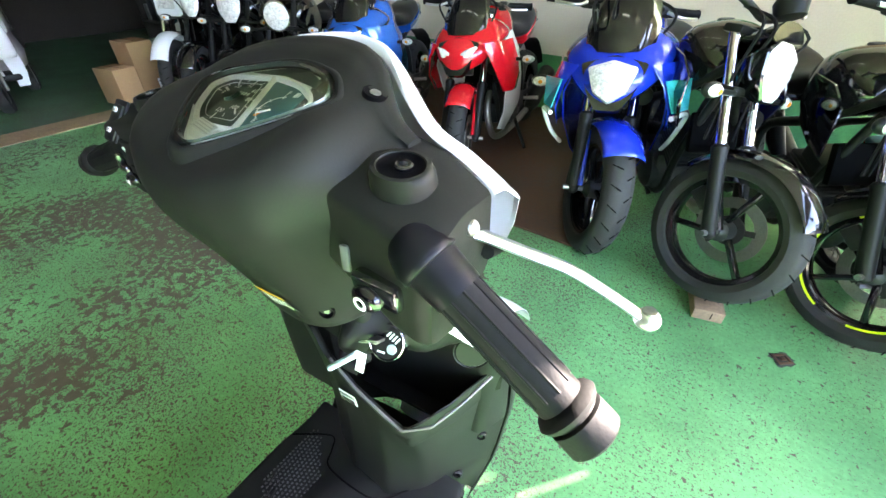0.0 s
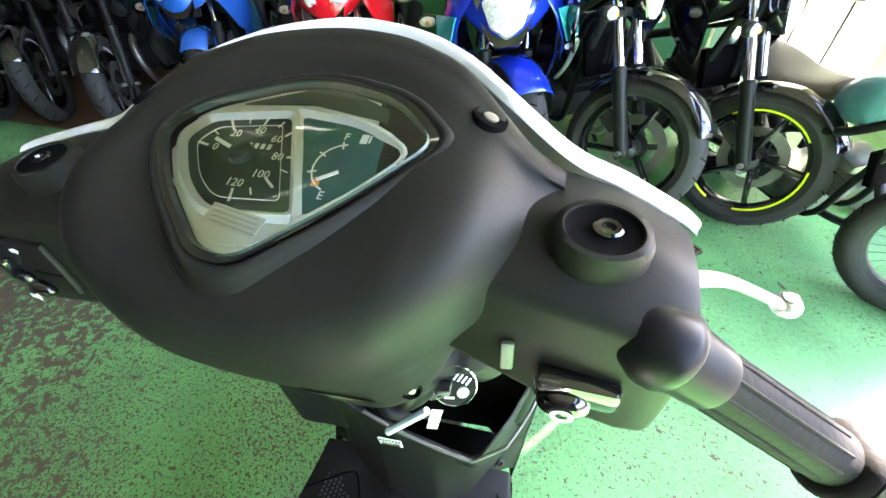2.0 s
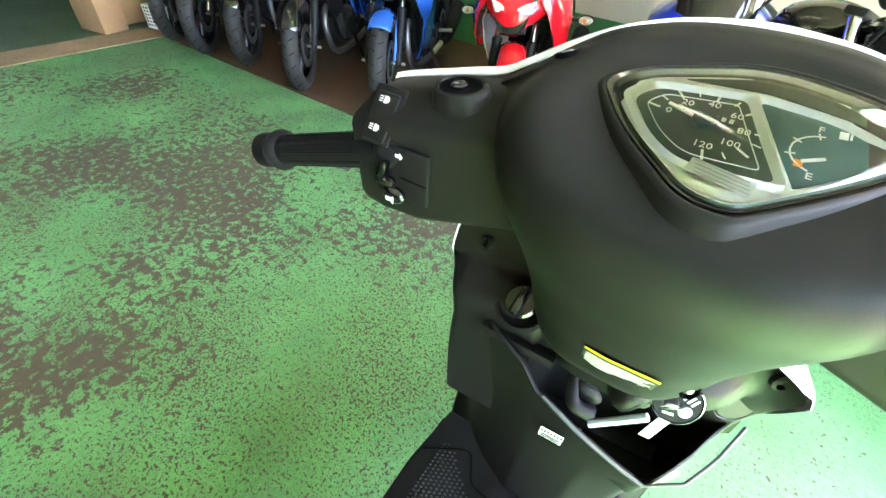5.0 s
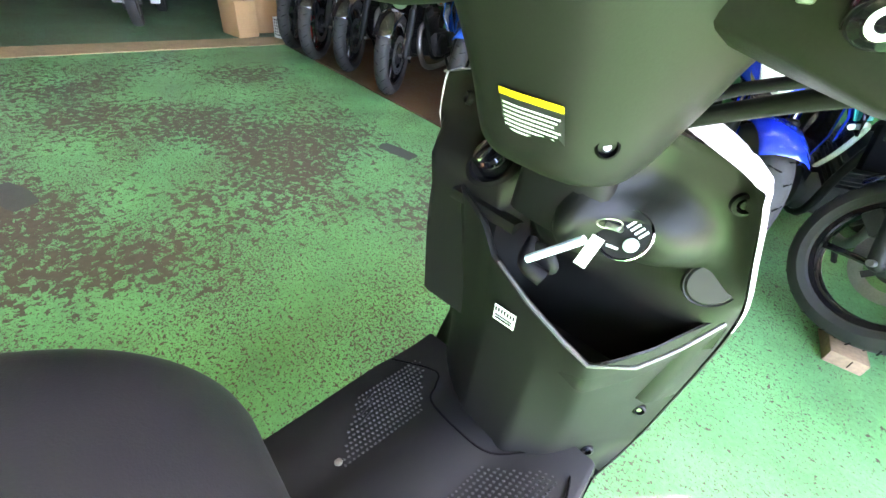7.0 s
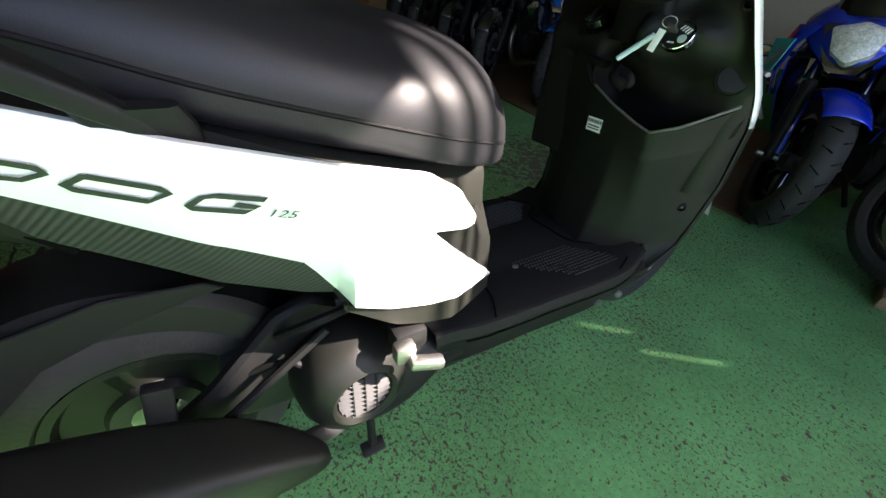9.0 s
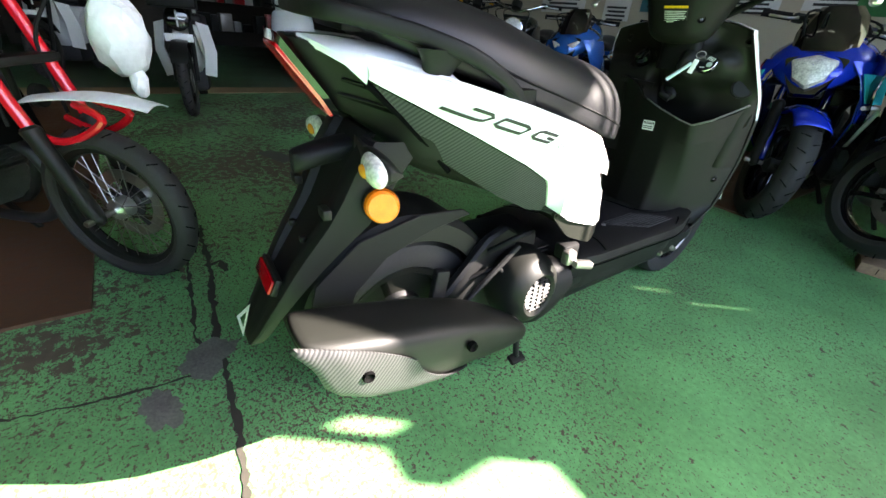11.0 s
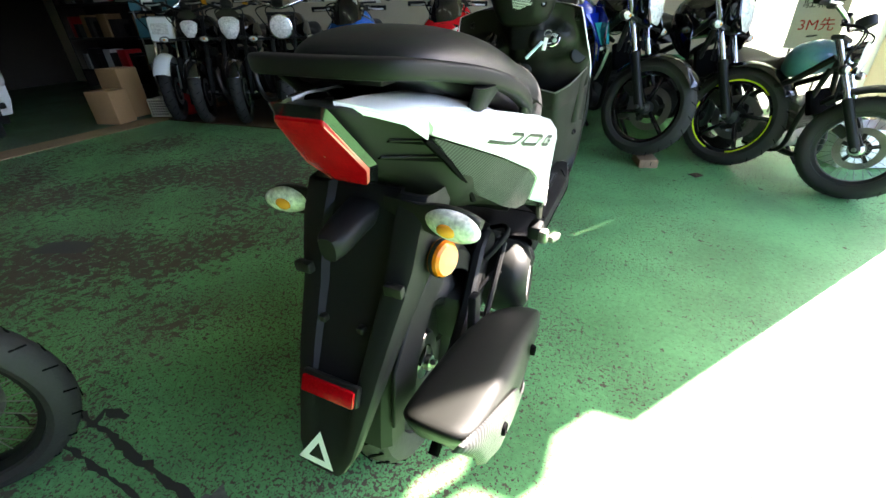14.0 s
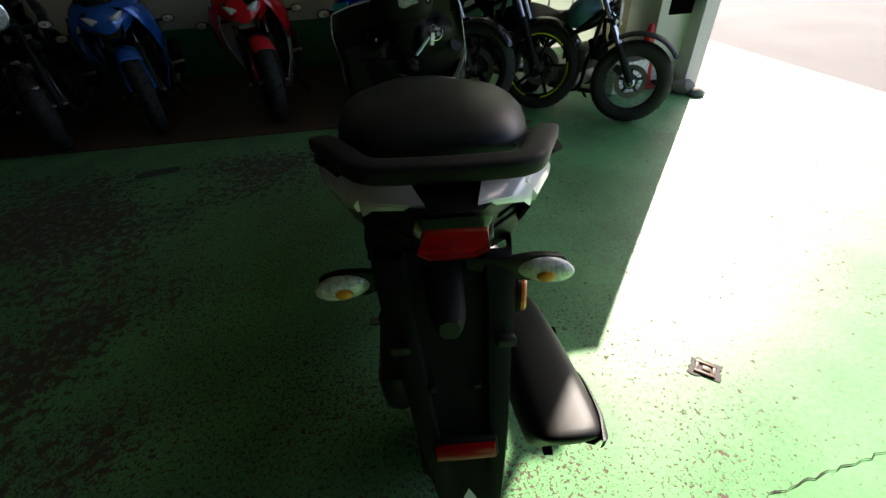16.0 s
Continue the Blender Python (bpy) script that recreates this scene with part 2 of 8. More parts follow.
M_HOUSE = mat("pale_house_wall", (0.42, 0.40, 0.36), 0.85, vary=0.08, scale=1.5, grain=50, bump=0.1)
M_LIP = mat("worn_plastic_edge", (0.10, 0.10, 0.09), 0.4, vary=0.3, scale=30)
M_DOT = mat("worn_grip_rubber", (0.035, 0.035, 0.034), 0.4, vary=0.2, scale=30)
M_COVEREDGE = mat("green_tinted_cover_edge", (0.05, 0.075, 0.05), 0.12, vary=0.1, coat=0.8)
# slat colour taken near black for the shade under the footboard
M_SLAT = mat("shaded_grille_plastic", (0.015, 0.015, 0.015), 0.45, vary=0.1, scale=30, spec=0.3)
M_KEY = mat("blue_white_key_tape", (0.55, 0.70, 0.78), 0.4, vary=0.1)


def glass_material():
    """Thin clear cover that shows what is behind it and reflects."""
    m = bpy.data.materials.new("clear_cover")
    m.use_nodes = True
    nt = m.node_tree
    out = nt.nodes["Material Output"]
    tr = nt.nodes.new("ShaderNodeBsdfTransparent")
    gl = node(nt, "ShaderNodeBsdfGlossy", Roughness=0.02)
    fr = node(nt, "ShaderNodeFresnel", IOR=1.5)
    mx = nt.nodes.new("ShaderNodeMixShader")
    nt.links.new(fr.outputs[0], mx.inputs[0])
    nt.links.new(tr.outputs[0], mx.inputs[1])
    nt.links.new(gl.outputs[0], mx.inputs[2])
    nt.links.new(mx.outputs[0], out.inputs["Surface"])
    return m


M_GLASS = glass_material()
M_COLLAR = mat("polished_black_plastic", (0.006, 0.006, 0.007), 0.34, spec=0.14, vary=0.1)

# ---- mesh tools ----
def finish(name, bm, material, parent=None, smooth=True, angle=38):
    bmesh.ops.recalc_face_normals(bm, faces=bm.faces)
    me = bpy.data.meshes.new(name)
    bm.to_mesh(me)
    bm.free()
    if smooth:
        me.polygons.foreach_set("use_smooth", [True] * len(me.polygons))
        me.set_sharp_from_angle(angle=radians(angle))
    me.materials.append(material)
    ob = new(name, me)
    if parent is not None:
        ob.parent = parent
    return ob


def part(name, bm, material, parent, label="", smooth=True, angle=38):
    ob = finish(name, bm, material, parent, smooth, angle)
    return tagged(ob, label) if label else ob


def thing(name, m, label, category, group=""):
    ob = new(name)
    ob.matrix_basis = m
    ob.empty_display_size = 0.1
    return tagged(ob, label, category, group)


def structure(name, bm, material, label, category, smooth=False):
    return tagged(finish(name, bm, material, None, smooth), label, category, kind="structure")


def join(*parts):
    bm = bmesh.new()
    for p in parts:
        me = bpy.data.meshes.new("tmp")
        p.to_mesh(me)
        p.free()
        bm.from_mesh(me)
        bpy.data.meshes.remove(me)
    return bm


def moved(bm, m):
    bmesh.ops.transform(bm, matrix=m, verts=bm.verts)
    return bm


def box(sx, sy, sz, at=(0, 0, 0), bevel=0.0, turn=(0, 0, 0), seg=2):
    bm = bmesh.new()
    bmesh.ops.create_cube(bm, size=1)
    bmesh.ops.scale(bm, vec=(sx, sy, sz), verts=bm.verts)
    if bevel:
        bmesh.ops.bevel(bm, geom=bm.edges[:], offset=bevel, segments=seg, affect="EDGES", profile=0.5)
    return moved(bm, pose(*at, *turn))


def frame_along(d):
    d = Vector(d).normalized()
    up = Vector((0, 0, 1)) if abs(d.z) < 0.9 else Vector((0, 1, 0))
    x = up.cross(d).normalized()
    return x, d.cross(x)


def tube(points, r, seg=12, caps=True):
    """A round bar along points; r is one radius or one per point."""
    pts = [Vector(p) for p in points]
    bm = bmesh.new()
    rings = []
    x = None
    for i, p in enumerate(pts):
        d = (pts[min(i + 1, len(pts) - 1)] - pts[max(i - 1, 0)])
        if d.length < 1e-9:
            d = pts[-1] - pts[0]
        d.normalize()
        if x is None:
            x, y = frame_along(d)
        else:
            x = (x - d * x.dot(d)).normalized()
            y = d.cross(x)
        rr = r[i] if hasattr(r, "__len__") else r
        rings.append([bm.verts.new(p + rr * (math.cos(a) * x + math.sin(a) * y)) for a in [2 * math.pi * k / seg for k in range(seg)]])
    for a, b in zip(rings, rings[1:]):
        for k in range(seg):
            bm.faces.new((a[k], a[(k + 1) % seg], b[(k + 1) % seg], b[k]))
    if caps:
        bm.faces.new(rings[0][::-1])
        bm.faces.new(rings[-1])
    return bm


def cr(p, n=6, closed=False):
    """Catmull-Rom curve through points, n steps a span."""
    p = [Vector(q) for q in p]
    out = []
    m = len(p)
    for i in range(m if closed else m - 1):
        a, b, c, d = (p[(i + k) % m] if closed else p[min(max(i + k, 0), m - 1)] for k in (-1, 0, 1, 2))
        for s in range(n):
            t = s / n
            out.append(0.5 * ((2 * b) + (c - a) * t + (2 * a - 5 * b + 4 * c - d) * t * t + (3 * b - a - 3 * c + d) * t ** 3))
    if not closed:
        out.append(p[-1])
    return out


def interp(x, xs, ys):
    return float(np.interp(x, xs, ys))


def loft(rings, cap=True, closed=True):
    bm = bmesh.new()
    vs = [[bm.verts.new(p) for p in r] for r in rings]
    n = len(vs[0])
    for a, b in zip(vs, vs[1:]):
        for k in range(n if closed else n - 1):
            q = (a[k], a[(k + 1) % n], b[(k + 1) % n], b[k])
            if len({v.co.to_tuple(6) for v in q}) > 2:
                bm.faces.new(q)
    if cap and closed:
        for r, flip in ((vs[0], True), (vs[-1], False)):
            c = bm.verts.new(sum((v.co for v in r), Vector()) / n)
            for k in range(n):
                bm.faces.new((r[(k + 1) % n], r[k], c) if flip else (r[k], r[(k + 1) % n], c))
    bmesh.ops.remove_doubles(bm, verts=bm.verts, dist=1e-6)
    return bm


def skin(sections, around=4, along=4, cap=True):
    """Smooth body through closed sections of equally many points."""
    rings = [cr(s, around, True) for s in sections]
    cols = [cr(col, along) for col in zip(*rings)]
    return loft([list(r) for r in zip(*cols)], cap)


def lathe(profile, seg=48, m=Matrix(), closed=False):
    """Turned body: (radius, height) pairs turned round z, then placed by m."""
    bm = bmesh.new()
    vs = [[bm.verts.new((r * math.cos(2 * math.pi * k / seg), r * math.sin(2 * math.pi * k / seg), h)) for k in range(seg)] for r, h in profile]
    pairs = list(zip(vs, vs[1:])) + ([(vs[-1], vs[0])] if closed else [])
    for a, b in pairs:
        for k in range(seg):
            bm.faces.new((a[k], a[(k + 1) % seg], b[(k + 1) % seg], b[k]))
    bmesh.ops.remove_doubles(bm, verts=bm.verts, dist=1e-6)
    return moved(bm, m)


def prism(poly, depth, m=Matrix(), bevel=0.0):
    """A flat shape in xy, extruded down z by depth, placed by m."""
    bm = bmesh.new()
    f = bm.faces.new([bm.verts.new((x, y, 0)) for x, y in poly])
    r = bmesh.ops.extrude_face_region(bm, geom=[f])
    bmesh.ops.translate(bm, vec=(0, 0, -depth), verts=[v for v in r["geom"] if isinstance(v, bmesh.types.BMVert)])
    if bevel:
        bmesh.ops.bevel(bm, geom=bm.edges[:], offset=bevel, segments=1, affect="EDGES")
    return moved(bm, m)


def sheet(grid, thick=0.0, out=(0, 0, 0)):
    """A surface through rows of points, with an optional thickness towards -out."""
    bm = bmesh.new()
    o = Vector(out)
    tops = [[bm.verts.new(p) for p in row] for row in grid]
    nr, nc = len(tops), len(tops[0])

    def quad(*q):
        if len({v.co.to_tuple(6) for v in q}) > 2:
            bm.faces.new(q)
    for i in range(nr - 1):
        for j in range(nc - 1):
            quad(tops[i][j], tops[i][j + 1], tops[i + 1][j + 1], tops[i + 1][j])
    if thick:
        low = [[bm.verts.new(v.co - o * thick) for v in row] for row in tops]
        for i in range(nr - 1):
            for j in range(nc - 1):
                quad(low[i][j], low[i + 1][j], low[i + 1][j + 1], low[i][j + 1])
        for i in range(nr - 1):
            quad(tops[i][0], tops[i + 1][0], low[i + 1][0], low[i][0])
            quad(tops[i][-1], low[i][-1], low[i + 1][-1], tops[i + 1][-1])
        for j in range(nc - 1):
            quad(tops[0][j], low[0][j], low[0][j + 1], tops[0][j + 1])
            quad(tops[-1][j], tops[-1][j + 1], low[-1][j + 1], low[-1][j])
    bmesh.ops.remove_doubles(bm, verts=bm.verts, dist=1e-6)
    return bm


def ball(rx, ry, rz, at=(0, 0, 0), turn=(0, 0, 0), seg=20):
    bm = bmesh.new()
    bmesh.ops.create_uvsphere(bm, u_segments=seg, v_segments=seg // 2, radius=1)
    bmesh.ops.scale(bm, vec=(rx, ry, rz), verts=bm.verts)
    return moved(bm, pose(*at, *turn))


def mirrored(bm):
    bmesh.ops.scale(bm, vec=(-1, 1, 1), verts=bm.verts)
    bmesh.ops.reverse_faces(bm, faces=bm.faces)
    return bm


def text_mesh(body, size, m, depth=0.0):
    cu = bpy.data.curves.new("writing", "FONT")
    cu.body, cu.size, cu.align_x, cu.align_y, cu.extrude = body, size, "CENTER", "CENTER", depth
    cu.resolution_u = 2
    ob = bpy.data.objects.new("writing", cu)
    scene.collection.objects.link(ob)
    bpy.context.view_layer.update()
    me = bpy.data.meshes.new_from_object(ob.evaluated_get(bpy.context.evaluated_depsgraph_get()))
    bm = bmesh.new()
    bm.from_mesh(me)
    bpy.data.objects.remove(ob)
    bpy.data.curves.remove(cu)
    bpy.data.meshes.remove(me)
    return moved(bm, m)


AXIS_X = pose(0, 0, 0, 0, 90, 0)     # turns z into +x


# ---- the place ----
def slab(name, x0, x1, y0, y1, z0, z1, material, label, category, bevel=0.0):
    return structure(name, box(x1 - x0, y1 - y0, z1 - z0, ((x0 + x1) / 2, (y0 + y1) / 2, (z0 + z1) / 2), bevel), material, label, category)


def flat_grid(x0, x1, y0, y1, z, n=2):
    return sheet([[(x0 + (x1 - x0) * i / n, y0 + (y1 - y0) * j / n, z) for i in range(n + 1)] for j in range(n + 1)])


ROOF, NORTH, EAST, WEST, SOUTH = 3.50, 4.30, 2.20, -9.0, -6.2
LINE = -4.02          # where the painted floor meets the inner shop
structure("ground", flat_grid(-300, 300, -300, 300, -0.03, 8), M_ASPHALT, "grey asphalt street reaching into the distance", "ground")
slab("pavement", EAST + 0.012, 3.35, -40, 40, -0.2, -0.004, M_CONCRETE, "pale worn concrete strip in front of the shop", "pavement")
slab("floor", LINE, EAST + 0.01, SOUTH, NORTH, -0.2, 0.0, M_FLOOR, "green painted concrete floor with flaked bare spots", "floor")
slab("floor_threshold", LINE - 0.30, LINE - 0.002, SOUTH, NORTH, -0.2, 0.006, M_TAN, "bare tan concrete strip across the floor", "floor")
slab("floor_back", WEST, LINE - 0.302, SOUTH, NORTH, -0.2, 0.002, M_FLOOR_BACK, "green painted floor of the inner shop, darkened for its dimness", "floor")
slab("display_plate", LINE + 0.01, -0.06, 2.36, NORTH - 0.01, 0.001, 0.012, M_RUST, "rusty brown metal plate under the parked motorcycles", "floor plate")
slab("display_plate", LINE + 0.05, -0.66, -4.6, -0.60, 0.001, 0.012, M_RUST, "rusty brown metal plate under parked bikes", "floor plate")
slab("ceiling", WEST, EAST + 0.02, SOUTH, NORTH + 0.15, ROOF, ROOF + 0.2, M_CEIL, "plain pale ceiling boards", "ceiling")
slab("wall_north", WEST, 1.12, NORTH, NORTH + 0.15, -0.1, ROOF, M_WALL, "cream painted wall behind the motorcycles", "wall")
slab("baseboard", LINE, 1.10, NORTH - 0.012, NORTH - 0.001, 0.012, 0.46, M_SKIRT, "dark green painted wall base", "wall base")
# slab added to keep skylight out of the inner shop
slab("bulkhead", LINE - 0.54, LINE - 0.40, SOUTH, NORTH, 1.45, ROOF, M_DARKWALL, "dark slab added to keep daylight out of the inner shop", "wall")
slab("wall_west", WEST - 0.15, WEST, SOUTH, NORTH + 0.15, -0.1, ROOF, M_DARKWALL, "dark back wall of the shop, darkened further for its dimness", "wall")
slab("wall_south", WEST, EAST, SOUTH - 0.15, SOUTH, -0.1, ROOF, M_DARKWALL, "dark side wall of the shop, darkened further for its dimness", "wall")
slab("wall_east_south", EAST + 0.02, EAST + 0.12, SOUTH, -1.8, -0.1, ROOF, M_DARKWALL, "dark street-side wall of the shop, darkened further for its dimness", "wall")
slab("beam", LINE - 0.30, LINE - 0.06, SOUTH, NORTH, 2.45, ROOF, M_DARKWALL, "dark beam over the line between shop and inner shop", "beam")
# corner by the street: green posts, white translucent sheets, a slim pillar
slab("post_corner", 1.13, 1.21, NORTH + 0.01, NORTH + 0.09, 0.0, ROOF, M_GREENFRAME, "light green painted steel post", "post")
slab("rail_corner", 1.212, EAST, NORTH + 0.03, NORTH + 0.07, 1.12, 1.17, M_GREENFRAME, "light green steel rail across the opening", "rail")


def sheet_material():
    m = bpy.data.materials.new("white_plastic_sheet")
    m.use_nodes = True
    nt = m.node_tree
    b = nt.nodes["Principled BSDF"]
    b.inputs["Roughness"].default_value = 0.5
    tc = nt.nodes.new("ShaderNodeTexCoord")
    n = node(nt, "ShaderNodeTexNoise", Scale=6.0, Detail=4.0)
    nt.links.new(tc.outputs["Object"], n.inputs["Vector"])
    mix = nt.nodes.new("ShaderNodeMix")
    mix.data_type = "RGBA"
    mix.inputs["A"].default_value, mix.inputs["B"].default_value = (0.62, 0.68, 0.60, 1), (0.82, 0.86, 0.78, 1)
    nt.links.new(n.outputs["Fac"], mix.inputs["Factor"])
    tl = nt.nodes.new("ShaderNodeBsdfTranslucent")
    nt.links.new(mix.outputs["Result"], tl.inputs["Color"])
    nt.links.new(mix.outputs["Result"], b.inputs["Base Color"])
    ms = nt.nodes.new("ShaderNodeMixShader")
    ms.inputs[0].default_value = 0.45
    nt.links.new(b.outputs[0], ms.inputs[1])
    nt.links.new(tl.outputs[0], ms.inputs[2])
    nt.links.new(ms.outputs[0], nt.nodes["Material Output"].inputs["Surface"])
    return m


M_SHEET = sheet_material()
slab("panel_corner_low", 1.20, EAST + 0.03, NORTH + 0.075, NORTH + 0.081, 0.0, 1.20, M_SHEET, "white translucent plastic sheet in the corner opening", "panel")
slab("panel_corner_top", 1.20, EAST + 0.03, NORTH + 0.075, NORTH + 0.081, 1.204, ROOF, M_SHEET, "white translucent plastic sheet in the corner opening", "panel")
slab("pillar", EAST - 0.08, EAST + 0.02, 2.52, 2.678, 0.0, 1.88, M_MACHINE, "white painted slim building pillar", "pillar")
# gap and extra block are added here to notch the pillar's floor shadow
slab("pillar_top", EAST - 0.08, EAST + 0.02, 2.52, 2.678, 2.42, ROOF, M_MACHINE, "white painted upper part of the pillar, gapped to notch its shadow", "pillar")
slab("pillar_bracket", EAST - 0.08, EAST + 0.02, 2.52, 2.678, 2.06, 2.12, M_MACHINE, "white block added above the pillar to notch its shadow", "bracket")
# side boards added to shape the sun; transom and two slots set its patches
TR0, TR1 = 2.94, 3.46
EAST_M = Matrix(((0, 0, 1, EAST + 0.03), (1, 0, 0, 0), (0, 1, 0, 0), (0, 0, 0, 1)))
for name, ya, yb, za, zb in (("wall_east_low", 2.68, TR0, 0.0, 2.25), ("wall_east_top", 2.68, TR0, 2.37, ROOF), ("wall_east_edge", 2.68, 2.70, 2.25, 2.37), ("wall_east_side", 2.80, TR0, 2.25, 2.37)):
    slab(name, EAST + 0.021, EAST + 0.05, ya, yb, za, zb, M_WALL, "cream board added with a square hole for a sun patch", "wall")
structure("wall_east_mid", prism([(TR0, 0.0), (TR1, 0.0), (TR1, 2.80), (3.28, 2.68), (3.18, 2.58), (3.06, 2.52), (TR0, 2.40)], 0.01, EAST_M), M_WALL, "cream boards shaped to cut the sun patch from below", "wall")
structure("wall_east_header", prism([(TR0, 2.88), (3.10, 2.99), (3.17, 3.08), (3.25, 3.13), (3.31, 3.13), (3.335, 3.05), (3.36, 2.95), (TR1, 2.90), (TR1, ROOF), (TR0, ROOF)], 0.01, EAST_M), M_WALL, "cream boards stepped to cut the sun patch from above", "wall")
# bars added to stripe the sun on the seat
for k in range(3):
    slab("transom_bar_%d" % (k + 1), EAST + 0.031, EAST + 0.042, 3.115 + 0.072 * k, 3.138 + 0.072 * k, 2.45, 3.20, M_WALL, "upright bar added to stripe the sun patch", "bar")
slab("wall_east_end", EAST + 0.02, EAST + 0.03, TR1, 3.80, 0.0, ROOF, M_WALL, "cream board added to block the sun by the street corner", "wall")
# slots added to throw two thin sun streaks on the floor
for k, (ya, yb, yc, za, zb) in enumerate(((3.80, 3.8165, 3.92, 2.01, 2.17), (3.92, 3.9365, NORTH + 0.15, 2.24, 2.35))):
    slab("wall_slot_low_%d" % (k + 1), EAST + 0.02, EAST + 0.03, ya, yb, 0.0, za, M_WALL, "cream board strip below a slot added for a sun streak", "wall")
    slab("wall_slot_top_%d" % (k + 1), EAST + 0.02, EAST + 0.03, ya, yb, zb, ROOF, M_WALL, "cream board strip above a slot added for a sun streak", "wall")
    slab("wall_slot_side_%d" % (k + 1), EAST + 0.02, EAST + 0.03, yb, yc, 0.0, ROOF, M_WALL, "cream board strip beside a slot added for a sun streak", "wall")

# unseen slab, added to hold back skylight from the handlebar cowl
slab("canopy", EAST + 0.02, EAST + 1.0, SOUTH, 2.60, 3.02, 3.08, M_DARKWALL, "unseen dark slab over the pavement, added to cut skylight", "canopy")
# far side of the street
slab("kerb", 10.2, 10.4, -60, 60, -0.1, 0.10, M_CONCRETE, "pale concrete kerb on the far side of the street", "kerb")
slab("street_wall", 14.0, 14.3, -60, 60, -0.1, 3.2, M_HOUSE, "long pale garden wall across the street", "wall")


def floor_mark(name, pts, material, label, z=0.003):
    bm = bmesh.new()
    bm.faces.new([bm.verts.new((x, y, z)) for x, y in pts])
    return tagged(finish(name, bm, material, None, False), label, "floor mark", kind="structure")


def ragged(cx, cy, rx, ry, turn=0, n=26, rough=0.25, seed=1):
    rnd = random.Random(seed)
    out = []
    for k in range(n):
        a = 2 * math.pi * k / n
        r = 1 + rnd.uniform(-rough, rough)
        # squarish outline
        q = 1 / max(abs(math.cos(a)), abs(math.sin(a))) ** 0.75
        x, y = rx * r * q * math.cos(a), ry * r * q * math.sin(a)
        t = radians(turn)
        out.append((cx + x * math.cos(t) - y * math.sin(t), cy + x * math.sin(t) + y * math.cos(t)))
    return out


M_PATCH = mat("dark_floor_patch", (0.05, 0.048, 0.042), 0.75, vary=0.35, scale=14, grain=120, bump=0.4)
M_BARE = mat("bare_grey_concrete", (0.12, 0.115, 0.10), 0.85, vary=0.4, scale=14, grain=150, bump=0.7)
floor_mark("floor_patch", ragged(-1.555, 1.885, 0.125, 0.048, 14, rough=0.06, seed=3), M_PATCH, "dark grey oblong patch on the green floor")
floor_mark("floor_patch", ragged(-1.93, 0.27, 0.13, 0.055, 20, rough=0.08, seed=4), M_PATCH, "dark grey oblong patch on the green floor")
floor_mark("floor_patch", ragged(-0.315, -0.353, 0.072, 0.050, -38, rough=0.18, seed=5), M_BARE, "broken-out patch of bare grey concrete")
floor_mark("floor_patch", ragged(-0.185, -0.465, 0.060, 0.034, 20, rough=0.3, seed=6), M_BARE, "broken-out patch of bare grey concrete")


def crack(pts, w, seed):
    rnd = random.Random(seed)
    fine = []
    for (a, b) in zip(pts, pts[1:]):
        n = max(2, int(math.dist(a, b) / 0.018))
        fine += [(a[0] + (b[0] - a[0]) * k / n + rnd.uniform(-1, 1) * 0.004, a[1] + (b[1] - a[1]) * k / n + rnd.uniform(-1, 1) * 0.004) for k in range(n)]
    fine.append(pts[-1])
    left, right = [], []
    for i, p in enumerate(fine):
        q, r = fine[max(0, i - 1)], fine[min(len(fine) - 1, i + 1)]
        d = Vector((r[0] - q[0], r[1] - q[1])).normalized()
        ww = w * rnd.uniform(0.35, 1.5)
        left.append((p[0] - d.y * ww, p[1] + d.x * ww, 0.0025))
        right.append((p[0] + d.y * ww * rnd.uniform(0.5, 1), p[1] - d.x * ww * rnd.uniform(0.5, 1), 0.0025))
    return sheet([left, right])


M_CRACK = mat("crack_dirt", (0.03, 0.027, 0.02), 0.9, vary=0.3, scale=20)
for i, (pts, w) in enumerate([
    (((-1.02, -0.34), (-0.86, -0.34), (-0.66, -0.35), (-0.43, -0.37), (-0.33, -0.36)), 0.006),
    (((-1.12, -0.26), (-1.02, -0.27), (-0.75, -0.28), (-0.60, -0.30), (-0.51, -0.31), (-0.35, -0.325), (-0.25, -0.325), (-0.11, -0.33), (0.05, -0.345), (0.30, -0.37)), 0.010),
    (((-0.26, -0.39), (-0.28, -0.57), (-0.31, -0.73), (-0.36, -0.95)), 0.004),
    (((-0.78, -0.28), (-0.80, -0.24), (-0.72, -0.235)), 0.012),
    (((0.50, -0.30), (0.68, -0.23), (0.86, -0.20), (1.0, -0.18), (1.3, -0.16)), 0.0016),
]):
    tagged(finish("floor_crack", crack(pts, w, 20 + i), M_CRACK, None, False), "dirty crack in the green concrete floor", "crack", kind="structure")


